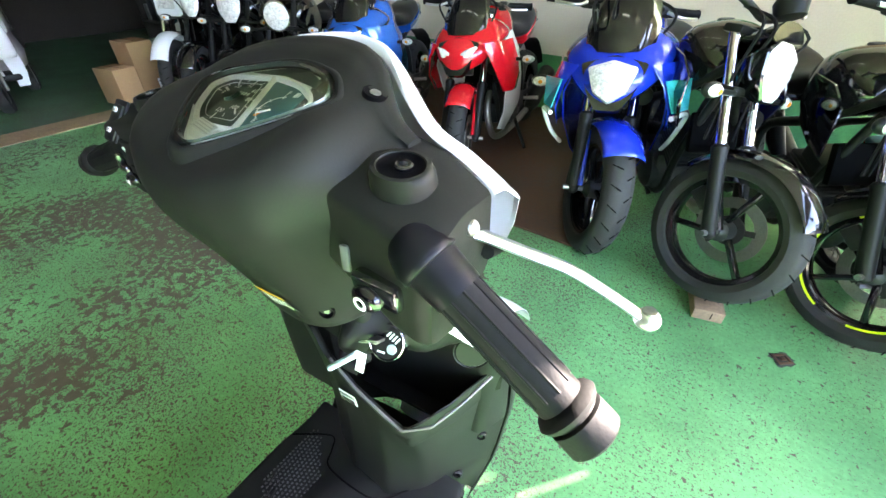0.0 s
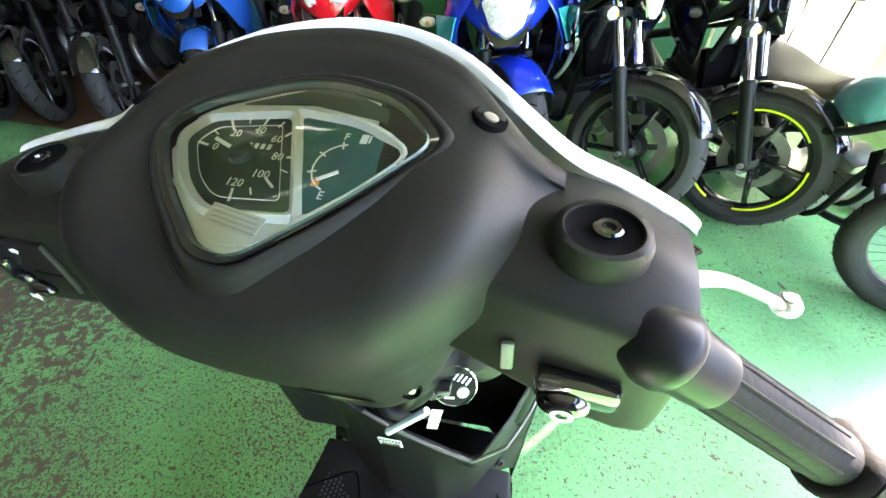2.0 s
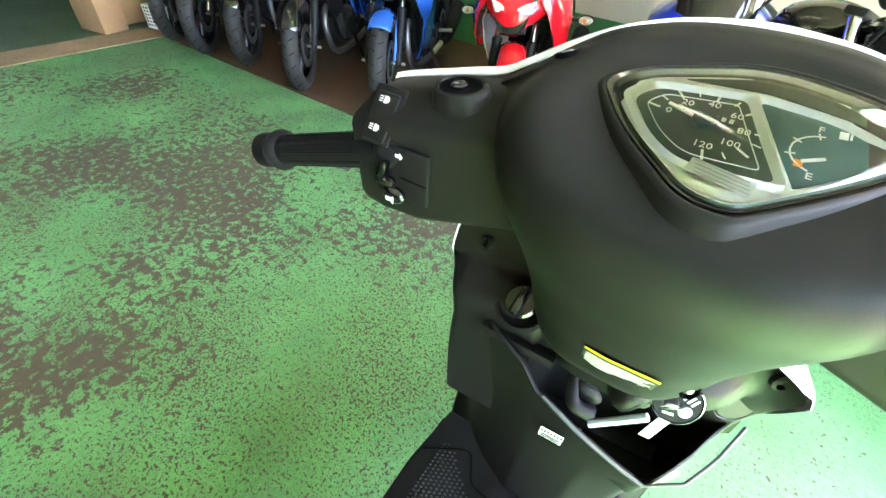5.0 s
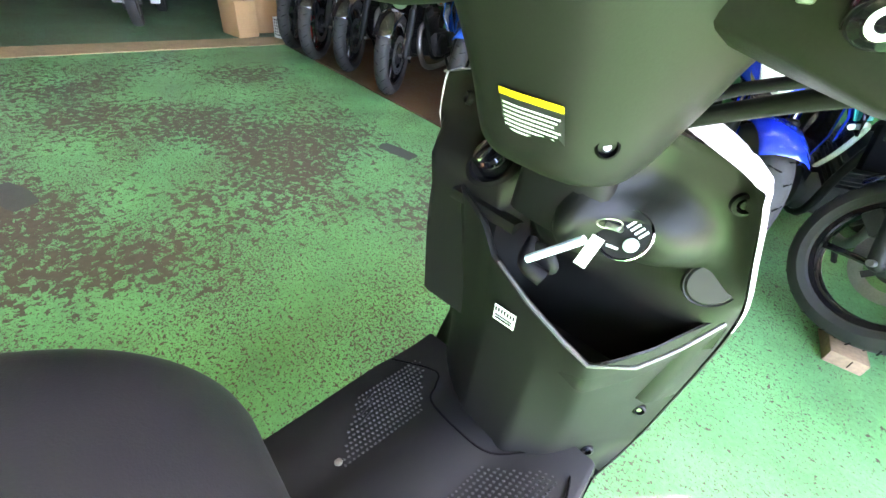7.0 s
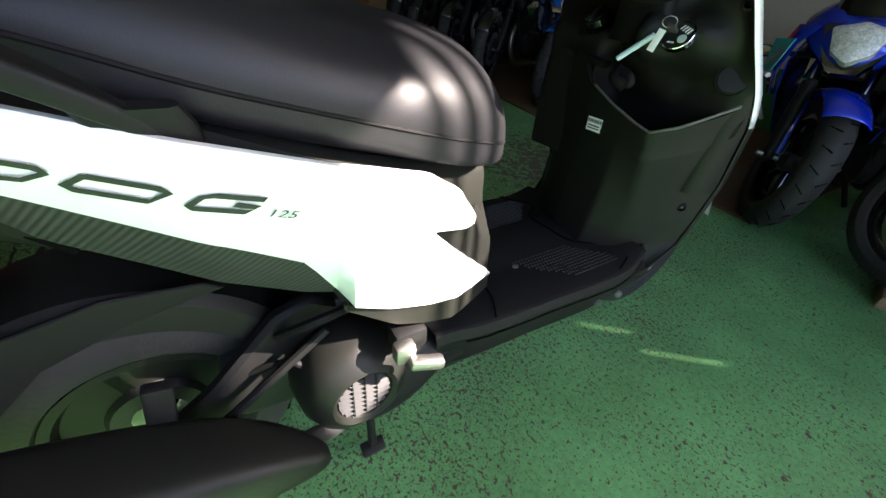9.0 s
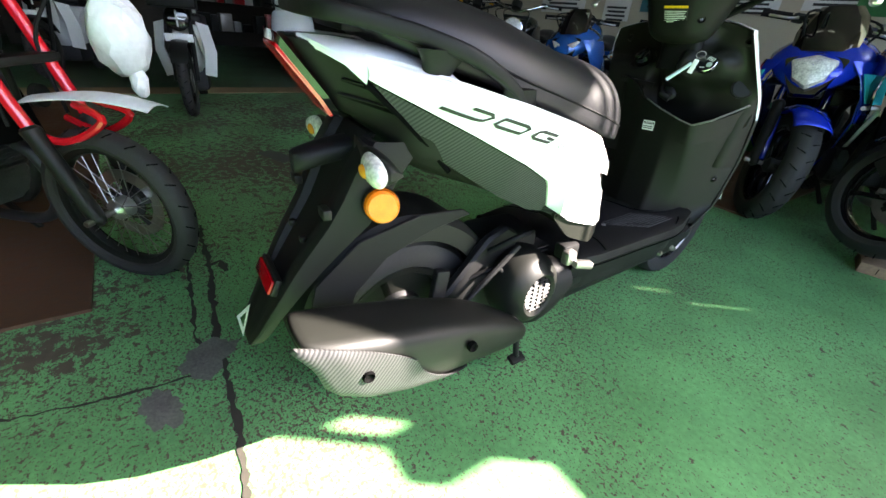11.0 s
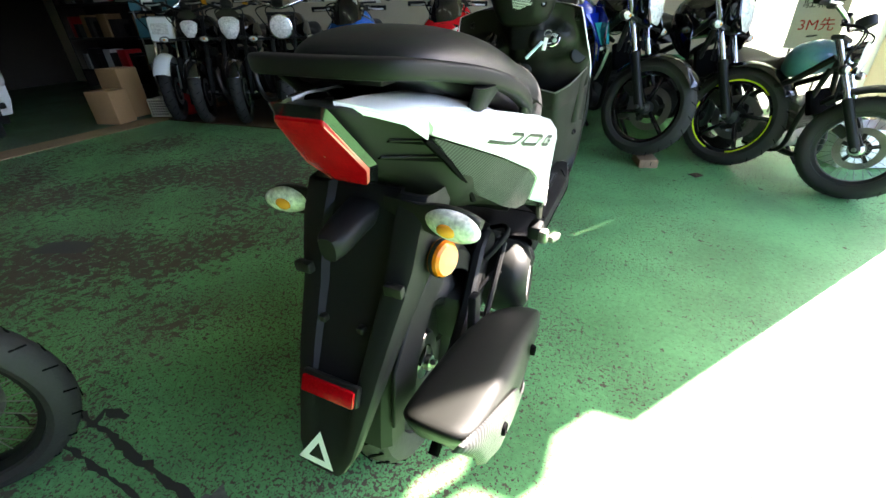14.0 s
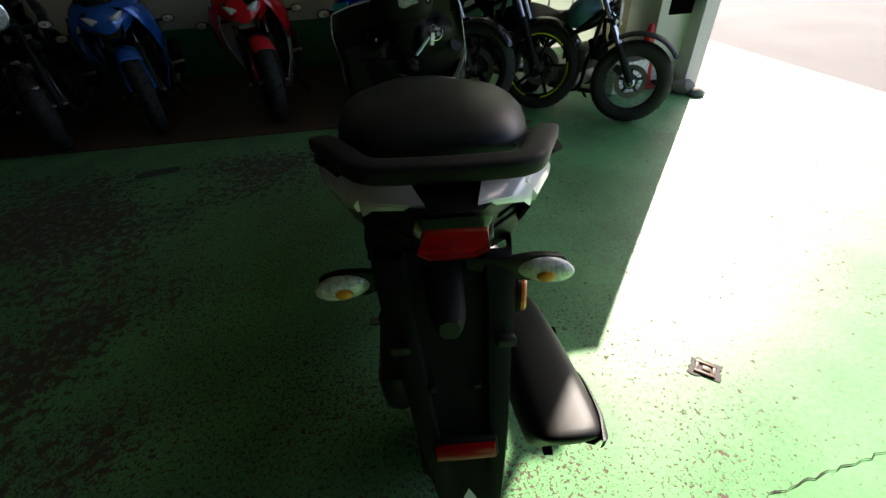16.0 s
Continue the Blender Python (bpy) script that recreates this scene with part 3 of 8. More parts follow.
def drain(x, y, turn):
    t = thing("floor_drain", pose(x, y, 0, 0, 0, turn) @ Matrix.Scale(0.72, 4), "small dark metal drain fitting set into the green floor", "drain")
    part("rim", join(box(0.075, 0.012, 0.008, (0, 0.026, 0.005), 0.002), box(0.075, 0.012, 0.008, (0, -0.026, 0.005), 0.002), box(0.012, 0.04, 0.008, (0.03, 0, 0.005), 0.002), box(0.012, 0.04, 0.008, (-0.03, 0, 0.005), 0.002)), M_RUST, t)
    part("plug", box(0.03, 0.022, 0.006, (0.004, 0.002, 0.0045), 0.002), M_RUST, t, "rust-brown plug")
    b = bmesh.new()
    b.faces.new([b.verts.new((px, py, 0.0028)) for px, py in ragged(0, 0, 0.055, 0.045, rough=0.2, seed=int(x * 50))])
    part("stain", b, M_PATCH, t, "dark ring on the floor", smooth=False)


drain(0.785, 2.145, 40)
drain(0.74, 0.10, -40)

# ---- the scooter (x right, y ahead, z up) ----
scooter = thing("scooter", Matrix(), "white and matte black step-through scooter parked on its stand", "scooter")
settled = set()


def settle(m, only=None):
    """Moves the parts made since the last call (or the one named, with its own parts) to their place on the scooter."""
    for ob in ([only, *only.children_recursive] if only else scooter.children_recursive):
        if ob not in settled:
            ob.data.transform(m)
            settled.add(ob)


def affine(*r):
    return Matrix((*r, (0, 0, 0, 1)))


BAR_M = pose(-0.012, 0, 1.05, 0, -2.2, 0) @ pose(0, 0, -1.05)
SHIELD_M = affine((1.129, 0.017, -0.025, -0.017), (0.083, 1.145, -0.005, -0.061), (0.060, 0.050, 1.151, -0.034))
UPPER_M = affine((1, 0, 0, 0.014), (0, 1.05, 0, 0.005), (0, 0.02, 1, 0.0225))
REAR_M = affine((1.124, 0.004, -0.017, 0.0), (-0.039, 1.08, -0.052, -0.051), (-0.026, -0.026, 1.110, 0.009))


def sp(name, bm, material, label="", parent=None, angle=38, smooth=True):
    return part(name, bm, material, parent or scooter, label, smooth, angle)


# handlebar cowl: a pod round the dials, lofted across, and one arm to each side
POD_U = [0.0, 0.045, 0.075, 0.100, 0.124, 0.146, 0.166]
POD = [
    # rows from the seam over the brow and down the rider's face, then back up inside: (y, z) at each width
    [(0.962, 1.121), (0.953, 1.120), (0.940, 1.117), (0.925, 1.112), (0.903, 1.102), (0.888, 1.089), (0.884, 1.078)],
    [(0.930, 1.130), (0.923, 1.129), (0.912, 1.125), (0.900, 1.119), (0.882, 1.107), (0.870, 1.092), (0.868, 1.080)],
    [(0.892, 1.114), (0.890, 1.114), (0.882, 1.114), (0.873, 1.111), (0.866, 1.103), (0.862, 1.086), (0.868, 1.075)],
    [(0.830, 1.092), (0.830, 1.093), (0.828, 1.096), (0.826, 1.099), (0.830, 1.097), (0.842, 1.078), (0.852, 1.066)],
    [(0.770, 1.071), (0.772, 1.072), (0.779, 1.077), (0.788, 1.083), (0.804, 1.084), (0.826, 1.066), (0.840, 1.056)],
    [(0.750, 1.052), (0.752, 1.053), (0.760, 1.057), (0.771, 1.062), (0.792, 1.064), (0.822, 1.048), (0.842, 1.040)],
    [(0.752, 1.012), (0.754, 1.013), (0.762, 1.018), (0.774, 1.025), (0.798, 1.030), (0.832, 1.022), (0.854, 1.016)],
    [(0.777, 0.955), (0.780, 0.957), (0.790, 0.966), (0.806, 0.980), (0.828, 0.996), (0.854, 1.000), (0.872, 1.000)],
    [(0.800, 0.902), (0.803, 0.903), (0.818, 0.914), (0.838, 0.940), (0.856, 0.974), (0.870, 0.986), (0.880, 0.990)],
    [(0.824, 0.846), (0.828, 0.848), (0.846, 0.862), (0.866, 0.910), (0.878, 0.962), (0.882, 0.980), (0.884, 0.985)],
    [(0.900, 0.846), (0.900, 0.849), (0.900, 0.865), (0.900, 0.915), (0.898, 0.968), (0.894, 0.986), (0.890, 0.990)],
    [(0.945, 0.985), (0.942, 0.986), (0.935, 0.992), (0.925, 1.000), (0.908, 1.020), (0.898, 1.035), (0.892, 1.035)],
]


def pod_sections():
    right = [[(u, *row[i]) for row in POD] for i, u in enumerate(POD_U)]
    return [[(-x, y, z) for x, y, z in q] for q in right[:0:-1]] + right


def pod_y(x, z):
    """The rider's face of the column, low down."""
    u = abs(x)
    ys = [float(np.interp(u, POD_U, [p[0] for p in POD[k]])) for k in (7, 8, 9)]
    zs = [float(np.interp(u, POD_U, [p[1] for p in POD[k]])) for k in (7, 8, 9)]
    return float(np.interp(z, zs[::-1], ys[::-1]))


cowl = sp("handlebar_cowl", skin(pod_sections(), 4, 5), M_GREYBLK, "matte black handlebar cowl", angle=50)
ARM = [
    # u, then (y, z) of the seam, the shoulder, the front top edge, the front lower edge, the underside and the inner top
    (0.100, (0.905, 1.082), (0.850, 1.082), (0.812, 1.060), (0.818, 0.980), (0.850, 0.968), (0.900, 1.000)),
    (0.150, (0.892, 1.080), (0.846, 1.078), (0.804, 1.056), (0.808, 0.970), (0.842, 0.956), (0.895, 0.995)),
    (0.200, (0.884, 1.074), (0.842, 1.072), (0.799, 1.052), (0.800, 0.957), (0.836, 0.948), (0.888, 0.990)),
    (0.240, (0.879, 1.064), (0.838, 1.064), (0.798, 1.046), (0.798, 0.955), (0.834, 0.947), (0.882, 0.990)),
    (0.262, (0.876, 1.058), (0.836, 1.058), (0.798, 1.041), (0.798, 0.957), (0.832, 0.950), (0.878, 0.990)),
]


def arm_ring(u, *pts, tuck=0.0):
    out = []
    m = len(pts)
    c = Vector((sum(p[0] for p in pts) / m, sum(p[1] for p in pts) / m))
    for i, p in enumerate(pts):
        p, a_, b_ = Vector(p), Vector(pts[i - 1]), Vector(pts[(i + 1) % m])
        r = 0.007 if i else 0.003
        for t in (0.0, 0.5, 1.0):
            q = (p + (a_ - p).normalized() * r) * (1 - t) ** 2 + p * 2 * t * (1 - t) + (p + (b_ - p).normalized() * r) * t * t
            q = q + (c - q) * tuck
            out.append((u - 0.10 * max(0.0, 1.02 - q.y) * max(0.0, (u - 0.2) / 0.07), q.x, q.y))
    return out


for s, reach in ((-1, 1.12), (1, 0.62)):
    rings = [arm_ring(*a) for a in ARM] + [arm_ring(0.268, *ARM[-1][1:], tuck=0.05), arm_ring(0.2685, *ARM[-1][1:], tuck=0.12)]
    rings = [[(x if x < 0.185 else 0.185 + (x - 0.185) * reach, y, z) for x, y, z in r] for r in rings]
    bm = loft(rings)
    sp("cowl_arm", bm if s > 0 else mirrored(bm), M_GREYBLK, "matte black arm of the handlebar cowl", angle=40)
    # raised boss round the mirror hole, fading into the arm towards the pod
    m = pose(0.186 * s, 0.836, 1.0765, 9, 4 * s, 0) @ Matrix.Diagonal((1, 0.84, 1, 1))
    sock = sp("mirror_socket", lathe([(0.0185, -0.012), (0.0185, 0.0030), (0.0195, 0.0045), (0.0230, 0.0040), (0.0255, -0.002), (0.0280, -0.026)], 44, m), M_GREYBLK, "sunken mirror socket with a black plug", angle=60)
    part("socket_well", lathe([(0.0, 0.0022), (0.0165, 0.0022), (0.0188, 0.0036)], 32, m), M_DARK, sock, "black well of the socket")
    part("plug", lathe([(0.0, 0.0030), (0.0030, 0.0030), (0.0036, 0.0050), (0.0060, 0.0054), (0.0074, 0.0042), (0.0074, 0.0)], 24, m @ pose(0.002 * s, 0.001, 0)), M_GLOSSBLK, sock)
    m = pose(0.121 * s, 0.884, 1.1085, -2, 22 * s, 0)
    scr = sp("screw_recess", lathe([(0, 0.0006), (0.0092, 0.0006), (0.0097, 0.0014), (0.0104, 0.0012), (0.0112, -0.004)], 24, m), M_DARK, "dark screw recess in the cowl")
    part("screw", lathe([(0, 0.0018), (0.0022, 0.0018), (0.0044, 0.0014), (0.0046, 0.0004)], 12, m), M_STEEL, scr)

# white front cowl: a rim proud of the seam and a shell in front
SEAM = [(0.274, 0.876, 1.057), (0.262, 0.881, 1.061), (0.235, 0.886, 1.068), (0.205, 0.889, 1.076), (0.176, 0.892, 1.083), (0.158, 0.897, 1.092), (0.130, 0.911, 1.108), (0.100, 0.932, 1.121), (0.065, 0.953, 1.129), (0.030, 0.965, 1.1325), (0.0, 0.969, 1.1335)]
SEAM = [(-(x if x < 0.185 else 0.185 + (x - 0.185) * 1.12), y, z) for x, y, z in SEAM] + [(x if x < 0.185 else 0.185 + (x - 0.185) * 0.62, y, z) for x, y, z in SEAM[-2::-1]]
rows = []
for dy, dz in ((-0.004, -0.0055), (-0.0020, 0.0012), (0.002, 0.0026), (0.007, 0.0008), (0.014, -0.010), (0.034, -0.05), (0.028, -0.10), (0.008, -0.14)):
    rows.append(cr([(x * (1.008 if dy > 0 else 1.0), y + dy, z + dz * (1 - 0.66 * min(1.0, abs(x) / 0.26))) for x, y, z in SEAM], 5))
sp("front_cowl", sheet(rows, 0.002, (0, 0.4, 0.4)), M_WHITE, "white front handlebar cowl", angle=60)

# instrument cluster on its own sloping plane
G_M = pose(0.010, 0.8395, 1.0985, 18, 0, 0) @ Matrix.Scale(0.865, 4)    # x right, y up the dial, z out


def rounded(poly, r, n=5):
    """Polygon with its corners rounded; r is one radius or one per corner."""
    out = []
    m = len(poly)
    for i, p in enumerate(poly):
        p, a, b = Vector(p), Vector(poly[i - 1]), Vector(poly[(i + 1) % m])
        rr = r[i] if hasattr(r, "__len__") else r
        u, v = (a - p).normalized(), (b - p).normalized()
        rr = min(rr, (a - p).length * 0.45, (b - p).length * 0.45)
        for k in range(n + 1):
            t = k / n
            out.append(tuple((p + u * rr) * (1 - t) ** 2 + p * 2 * t * (1 - t) + (p + v * rr) * t * t))
    return out


def ring_between(outer, inner, z0, z1, m):
    return moved(sheet([[(x, y, z0) for x, y in outer + outer[:1]], [(x, y, z1) for x, y in inner + inner[:1]]]), m)


def scaled(poly, k, c=(0, 0)):
    return [(c[0] + (x - c[0]) * k, c[1] + (y - c[1]) * k) for x, y in poly]


DIAL = [(-0.100, 0.014), (-0.078, 0.040), (0.000, 0.072), (0.070, 0.054), (0.102, 0.020), (0.060, -0.030), (0.008, -0.077), (-0.020, -0.074), (-0.070, -0.030)]
DIAL = rounded(DIAL, [0.014, 0.02, 0.05, 0.03, 0.014, 0.04, 0.016, 0.016, 0.04], 6)
cluster = sp("instrument_cluster", moved(prism(scaled(DIAL, 0.985), 0.02), G_M @ pose(0, 0, -0.002)), M_BLACK, "dark instrument cluster behind a clear cover")
part("cluster_trim", ring_between(scaled(DIAL, 1.060), scaled(DIAL, 0.985), 0.0050, 0.0040, G_M), M_GLOSSBLK, cluster, "glossy black gap round the cover")
part("cover_edge", join(ring_between(scaled(DIAL, 1.006), scaled(DIAL, 0.990), 0.003, 0.0062, G_M), ring_between(scaled(DIAL, 0.990), scaled(DIAL, 0.960), 0.0062, 0.0020, G_M)), M_COVEREDGE, cluster, "pale moulded edge of the clear cover")
part("bezel_plate", moved(prism(scaled(DIAL, 0.958, (0, -0.012)), 0.0015), G_M @ pose(0, 0, -0.0002)), M_BEZEL, cluster, "silver plate round both dials", smooth=False)
part("smoked_band", moved(prism(rounded([(-0.052, 0.044), (0.0, 0.0640), (0.030, 0.0625), (0.068, 0.0450), (0.088, 0.0240), (0.058, 0.0380), (0.006, 0.0480)], 0.004, 3), 0.0006), G_M @ pose(0, 0, 0.0006)), M_DIAL, cluster, "dark green glass band above the dials", smooth=False)
# silver bezel with two windows
LW = rounded([(-0.078, 0.008), (-0.066, 0.026), (-0.006, 0.034), (0.010, -0.004), (0.026, -0.040), (-0.030, -0.044), (-0.055, -0.026)], [0.008, 0.008, 0.005, 0.02, 0.006, 0.012, 0.02], 4)
RW = rounded([(0.002, 0.036), (0.050, 0.030), (0.082, 0.010), (0.060, -0.018), (0.034, -0.042), (0.018, 0.000)], [0.005, 0.02, 0.01, 0.03, 0.006, 0.02], 4)


def frame_ring(poly, w, z, lift, m):
    c = (sum(p[0] for p in poly) / len(poly), sum(p[1] for p in poly) / len(poly))
    span = max(math.dist(p, c) for p in poly)
    o = scaled(poly, 1 + w / span, c)
    return join(ring_between(o, scaled(poly, 1 + w * 0.5 / span, c), z, z + lift, m), ring_between(scaled(poly, 1 + w * 0.5 / span, c), poly, z + lift, z - 0.001, m))


part("bezel", join(frame_ring(LW, 0.014, 0.001, 0.0030, G_M), frame_ring(RW, 0.014, 0.0012, 0.0030, G_M)), M_BEZEL, cluster, "silver bezel round both dials")
part("lower_bezel", moved(prism(rounded([(-0.072, -0.024), (-0.030, -0.052), (0.036, -0.050), (0.064, -0.018), (0.088, 0.004), (0.096, 0.012), (0.056, -0.030), (0.008, -0.068), (-0.020, -0.066)], 0.006, 3), 0.002), G_M @ pose(0, 0, 0.0015)), M_BEZEL, cluster, "silver lower bezel", smooth=False)
part("speed_dial", moved(prism(LW, 0.001), G_M @ pose(0, 0, 0.0006)), M_DIAL, cluster, "black speed dial", smooth=False)
part("fuel_dial", moved(prism(RW, 0.001), G_M @ pose(0, 0, 0.0008)), M_DIAL2, cluster, "dark teal fuel dial", smooth=False)
DC = (-0.026, -0.002)
marks = []
for i, num in enumerate(("0", "20", "40", "60", "80", "100", "120")):
    a = radians(168 - i * 41)
    marks.append(text_mesh(num, 0.0088, G_M @ pose(DC[0] + 0.0255 * math.cos(a), DC[1] + 0.0225 * math.sin(a), 0.0011), 0.0001))
for i in range(13):
    a = radians(168 - i * 20.5)
    ln = 0.010 if i % 2 == 0 else 0.006
    marks.append(moved(box(ln, 0.0011 if i % 2 else 0.0018, 0.0002), G_M @ pose(DC[0] + 0.037 * math.cos(a), DC[1] + 0.032 * math.sin(a), 0.0011, 0, 0, math.degrees(a))))
part("speed_figures", join(*marks), M_PRINT, cluster, "white figures and ticks", smooth=False)
part("speed_line", frame_ring(scaled(LW, 0.80, (-0.026, -0.004)), 0.0014, 0.001, 0.0003, G_M), M_PRINT, cluster, smooth=False)
part("odometer", moved(box(0.030, 0.007, 0.0004, (0, 0, 0), 0), G_M @ pose(-0.018, 0.0065, 0.0011)), M_LABELBLK, cluster, "black odometer window", smooth=False)
part("odometer_digits", join(*[moved(box(0.0028, 0.0045, 0.0003), G_M @ pose(-0.030 + 0.005 * k, 0.0065, 0.0014)) for k in range(5)]), M_BEZEL, cluster, smooth=False)
needle = part("speed_needle", moved(box(0.020, 0.0026, 0.001, (-0.019, 0, 0)), G_M @ pose(DC[0], DC[1], 0.0025, 0, 0, -22)), M_PRINT, cluster, "white needle at zero")
part("needle_hub", moved(lathe([(0.0, 0.004), (0.008, 0.0035), (0.009, 0)], 24), G_M @ pose(DC[0], DC[1], 0.0025)), M_DIAL, cluster, "dark needle hub")
FC = (0.046, -0.004)
fm = [text_mesh("F", 0.0085, G_M @ pose(0.041, 0.021, 0.0012), 0.0001), text_mesh("E", 0.0085, G_M @ pose(0.041, -0.026, 0.0012), 0.0001)]
for i in range(9):
    a = radians(105 + i * 17)
    fm.append(moved(box(0.0012, 0.0062, 0.0002), G_M @ pose(FC[0] + 0.0185 * math.cos(a), FC[1] + 0.0185 * math.sin(a), 0.0012, 0, 0, math.degrees(a))))
fm += [moved(box(0.006, 0.0012, 0.0002), G_M @ pose(FC[0] + 0.0185 * math.cos(a), FC[1] + 0.0185 * math.sin(a), 0.0012, 0, 0, math.degrees(a))) for a in (radians(105), radians(150), radians(195))]
fm += [moved(box(0.005, 0.0075, 0.0002), G_M @ pose(0.0535, 0.0205, 0.0012)), moved(box(0.0012, 0.006, 0.0002), G_M @ pose(0.0575, 0.0205, 0.0012))]
part("fuel_scale", join(*fm), M_PRINT, cluster, "white fuel scale from E to F", smooth=False)
part("reserve_mark", moved(box(0.005, 0.0065, 0.0002), G_M @ pose(0.034, -0.0165, 0.0012)), M_ORANGE, cluster, "orange reserve mark", smooth=False)
part("fuel_needle", moved(box(0.014, 0.0022, 0.001, (-0.011, 0, 0)), G_M @ pose(FC[0] + 0.004, FC[1] - 0.002, 0.0025, 0, 0, 32)), M_PRINT, cluster, "white fuel needle near E")
part("warning_sticker", moved(box(0.040, 0.014, 0.0003), G_M @ pose(-0.004, -0.052, 0.0042, 0, 0, -10)), mat("film_sticker", (0.55, 0.57, 0.52), 0.3, vary=0.05), cluster, "small clear sticker with unreadable print", smooth=False)
part("sticker_lines", join(*[moved(box(0.034, 0.0012, 0.0002), G_M @ pose(-0.004 + 0.0006 * k, -0.047 - 0.0034 * k, 0.0048, 0, 0, -10)) for k in range(4)]), mat("grey_print", (0.40, 0.42, 0.38), 0.5), cluster, smooth=False)
cover_rows = []
for k, z in ((0.992, 0.0064), (0.80, 0.0130), (0.55, 0.0165), (0.28, 0.0180), (0.02, 0.0185)):
    q = scaled(DIAL, k)
    cover_rows.append([(x, y, z) for x, y in q + q[:1]])
cover = part("clear_cover", moved(sheet(cover_rows), G_M), M_GLASS, cluster, "clear domed cover", angle=80)
cover.visible_shadow = False

surround = []
for k, z in ((1.06, 0.0005), (1.09, 0.0045), (1.13, 0.0050), (1.19, 0.0015), (1.28, -0.010)):
    q = [(x * (1 + (k - 1) * 0.8), y * k) for x, y in DIAL]
    surround.append([(x, y, z) for x, y in q + q[:1]])
sp("dial_surround", moved(sheet(surround), G_M), M_GREYBLK, "raised lip of the cowl round the dials", angle=80)
# bars, grips, levers
for s, g0, g1 in ((1, (0.223, 0.812, 1.030), (0.345, 0.812, 0.948)), (-1, (-0.238, 0.812, 1.016), (-0.420, 0.806, 0.956))):
    a, b = Vector(g0), Vector(g1)
    d = (b - a).normalized()
    sp("handlebar_tube", tube([a - d * 0.008, b], 0.011, 14), M_STEEL)
    pts, rad = [], []
    for t, r in ((0.0, 0.0185), (0.02, 0.0185), (0.05, 0.0172), (0.5, 0.0168), (0.86, 0.0172), (0.875, 0.0215), (0.90, 0.0235), (0.925, 0.0215), (0.935, 0.0178), (0.95, 0.0178)):
        pts.append(a.lerp(b, t))
        rad.append(r)
    grip = sp("grip", tube(pts, rad, 28), M_RUBBER, "ribbed black rubber grip")
    x0, y0 = frame_along(d)
    for k in range(10):
        an = 2 * math.pi * k / 10 + 0.2
        off = (x0 * math.cos(an) + y0 * math.sin(an)) * 0.0168
        part("grip_rib", tube([a.lerp(b, 0.12) + off, a.lerp(b, 0.80) + off], 0.0013, 6), M_RUBBER, grip)
    sp("bar_end", tube([a.lerp(b, 0.945), a.lerp(b, 0.955), a.lerp(b, 1.07), a.lerp(b, 1.085), a.lerp(b, 1.086)], [0.018, 0.0205, 0.0205, 0.018, 0.002], 24), M_RUBBER, "black bar-end cap")
    col = sp("grip_collar", tube([a - d * 0.034 + Vector((0, 0.014, -0.012)), a - d * 0.010, a - d * 0.002, a + d * 0.004, a + d * 0.0055, a + d * 0.006, a + d * 0.014, a + d * 0.022, a + d * 0.030, a + d * 0.033], [0.014, 0.0200, 0.0235, 0.0235, 0.0225, 0.0205, 0.0200, 0.0195, 0.0190, 0.0185] if s > 0 else [0.014, 0.0200, 0.0225, 0.0225, 0.0215, 0.0205, 0.020, 0.0195, 0.019, 0.0185], 32), M_COLLAR if s > 0 else M_RUBBER, "glossy black throttle collar" if s > 0 else "black grip collar")
    # lever: flat tapering blade with a ball at its end
    lp = cr([(0.206 * s, 0.846, 1.040), (0.230 * s, 0.858, 1.030), (0.258 * s, 0.892, 1.002), (0.288 * s, 0.916, 0.982), (0.322 * s, 0.934, 0.957), (0.350 * s, 0.944, 0.938)], 6)
    rings = []
    for i, p in enumerate(lp):
        t = i / (len(lp) - 1)
        w, h = 0.0098 - 0.0036 * t, 0.0042
        tan = (lp[min(i + 1, len(lp) - 1)] - lp[max(i - 1, 0)]).normalized()
        side = Vector((0, 0, 1)).cross(tan).normalized()
        upv = tan.cross(side)
        rings.append([p + side * (w * math.cos(an)) + upv * (h * math.sin(an)) for an in [2 * math.pi * k / 12 for k in range(12)]])
    lev = sp("brake_lever", join(loft(rings), ball(0.0115, 0.0115, 0.0095, (0.354 * s, 0.946, 0.936))), M_ALU, "bare aluminium brake lever")
    part("lever_dimple", lathe([(0, 0.0100), (0.004, 0.0102), (0.006, 0.0100), (0.0065, 0.0085)], 16, pose(0.354 * s, 0.946, 0.936)), M_STEEL, lev)
    piv = sp("lever_pivot", box(0.030, 0.034, 0.028, (0.220 * s, 0.852, 1.036), 0.005), M_TEXBLK, "dark lever pivot with a bolt")
    part("pivot_bolt", lathe([(0, 0.004), (0.0045, 0.004), (0.0062, 0.002), (0.0062, -0.004)], 16, pose(0.236 * s, 0.848, 1.040) @ pose(0, 0, 0, 0, 70 * s, 0)), M_STEEL, piv)

sp("brake_hose", tube(cr([(0.240, 0.865, 1.010), (0.225, 0.915, 0.985), (0.17, 0.935, 0.955), (0.10, 0.935, 0.925), (0.06, 0.925, 0.89)], 6), 0.0055, 10), M_RUBBER, "black brake hose")
sp("throttle_cable", tube(cr([(0.215, 0.828, 0.975), (0.19, 0.880, 0.955), (0.15, 0.900, 0.935), (0.08, 0.905, 0.90)], 6), 0.0075, 10), M_RUBBER, "black throttle cable")

# switches on the rider's face of the left arm
sl = sp("light_switch", box(0.026, 0.006, 0.044, (-0.247, 0.8060, 1.046), 0.0025, (-38, 0, 0)), M_BLACK, "black rocker switch for the headlamp beam")
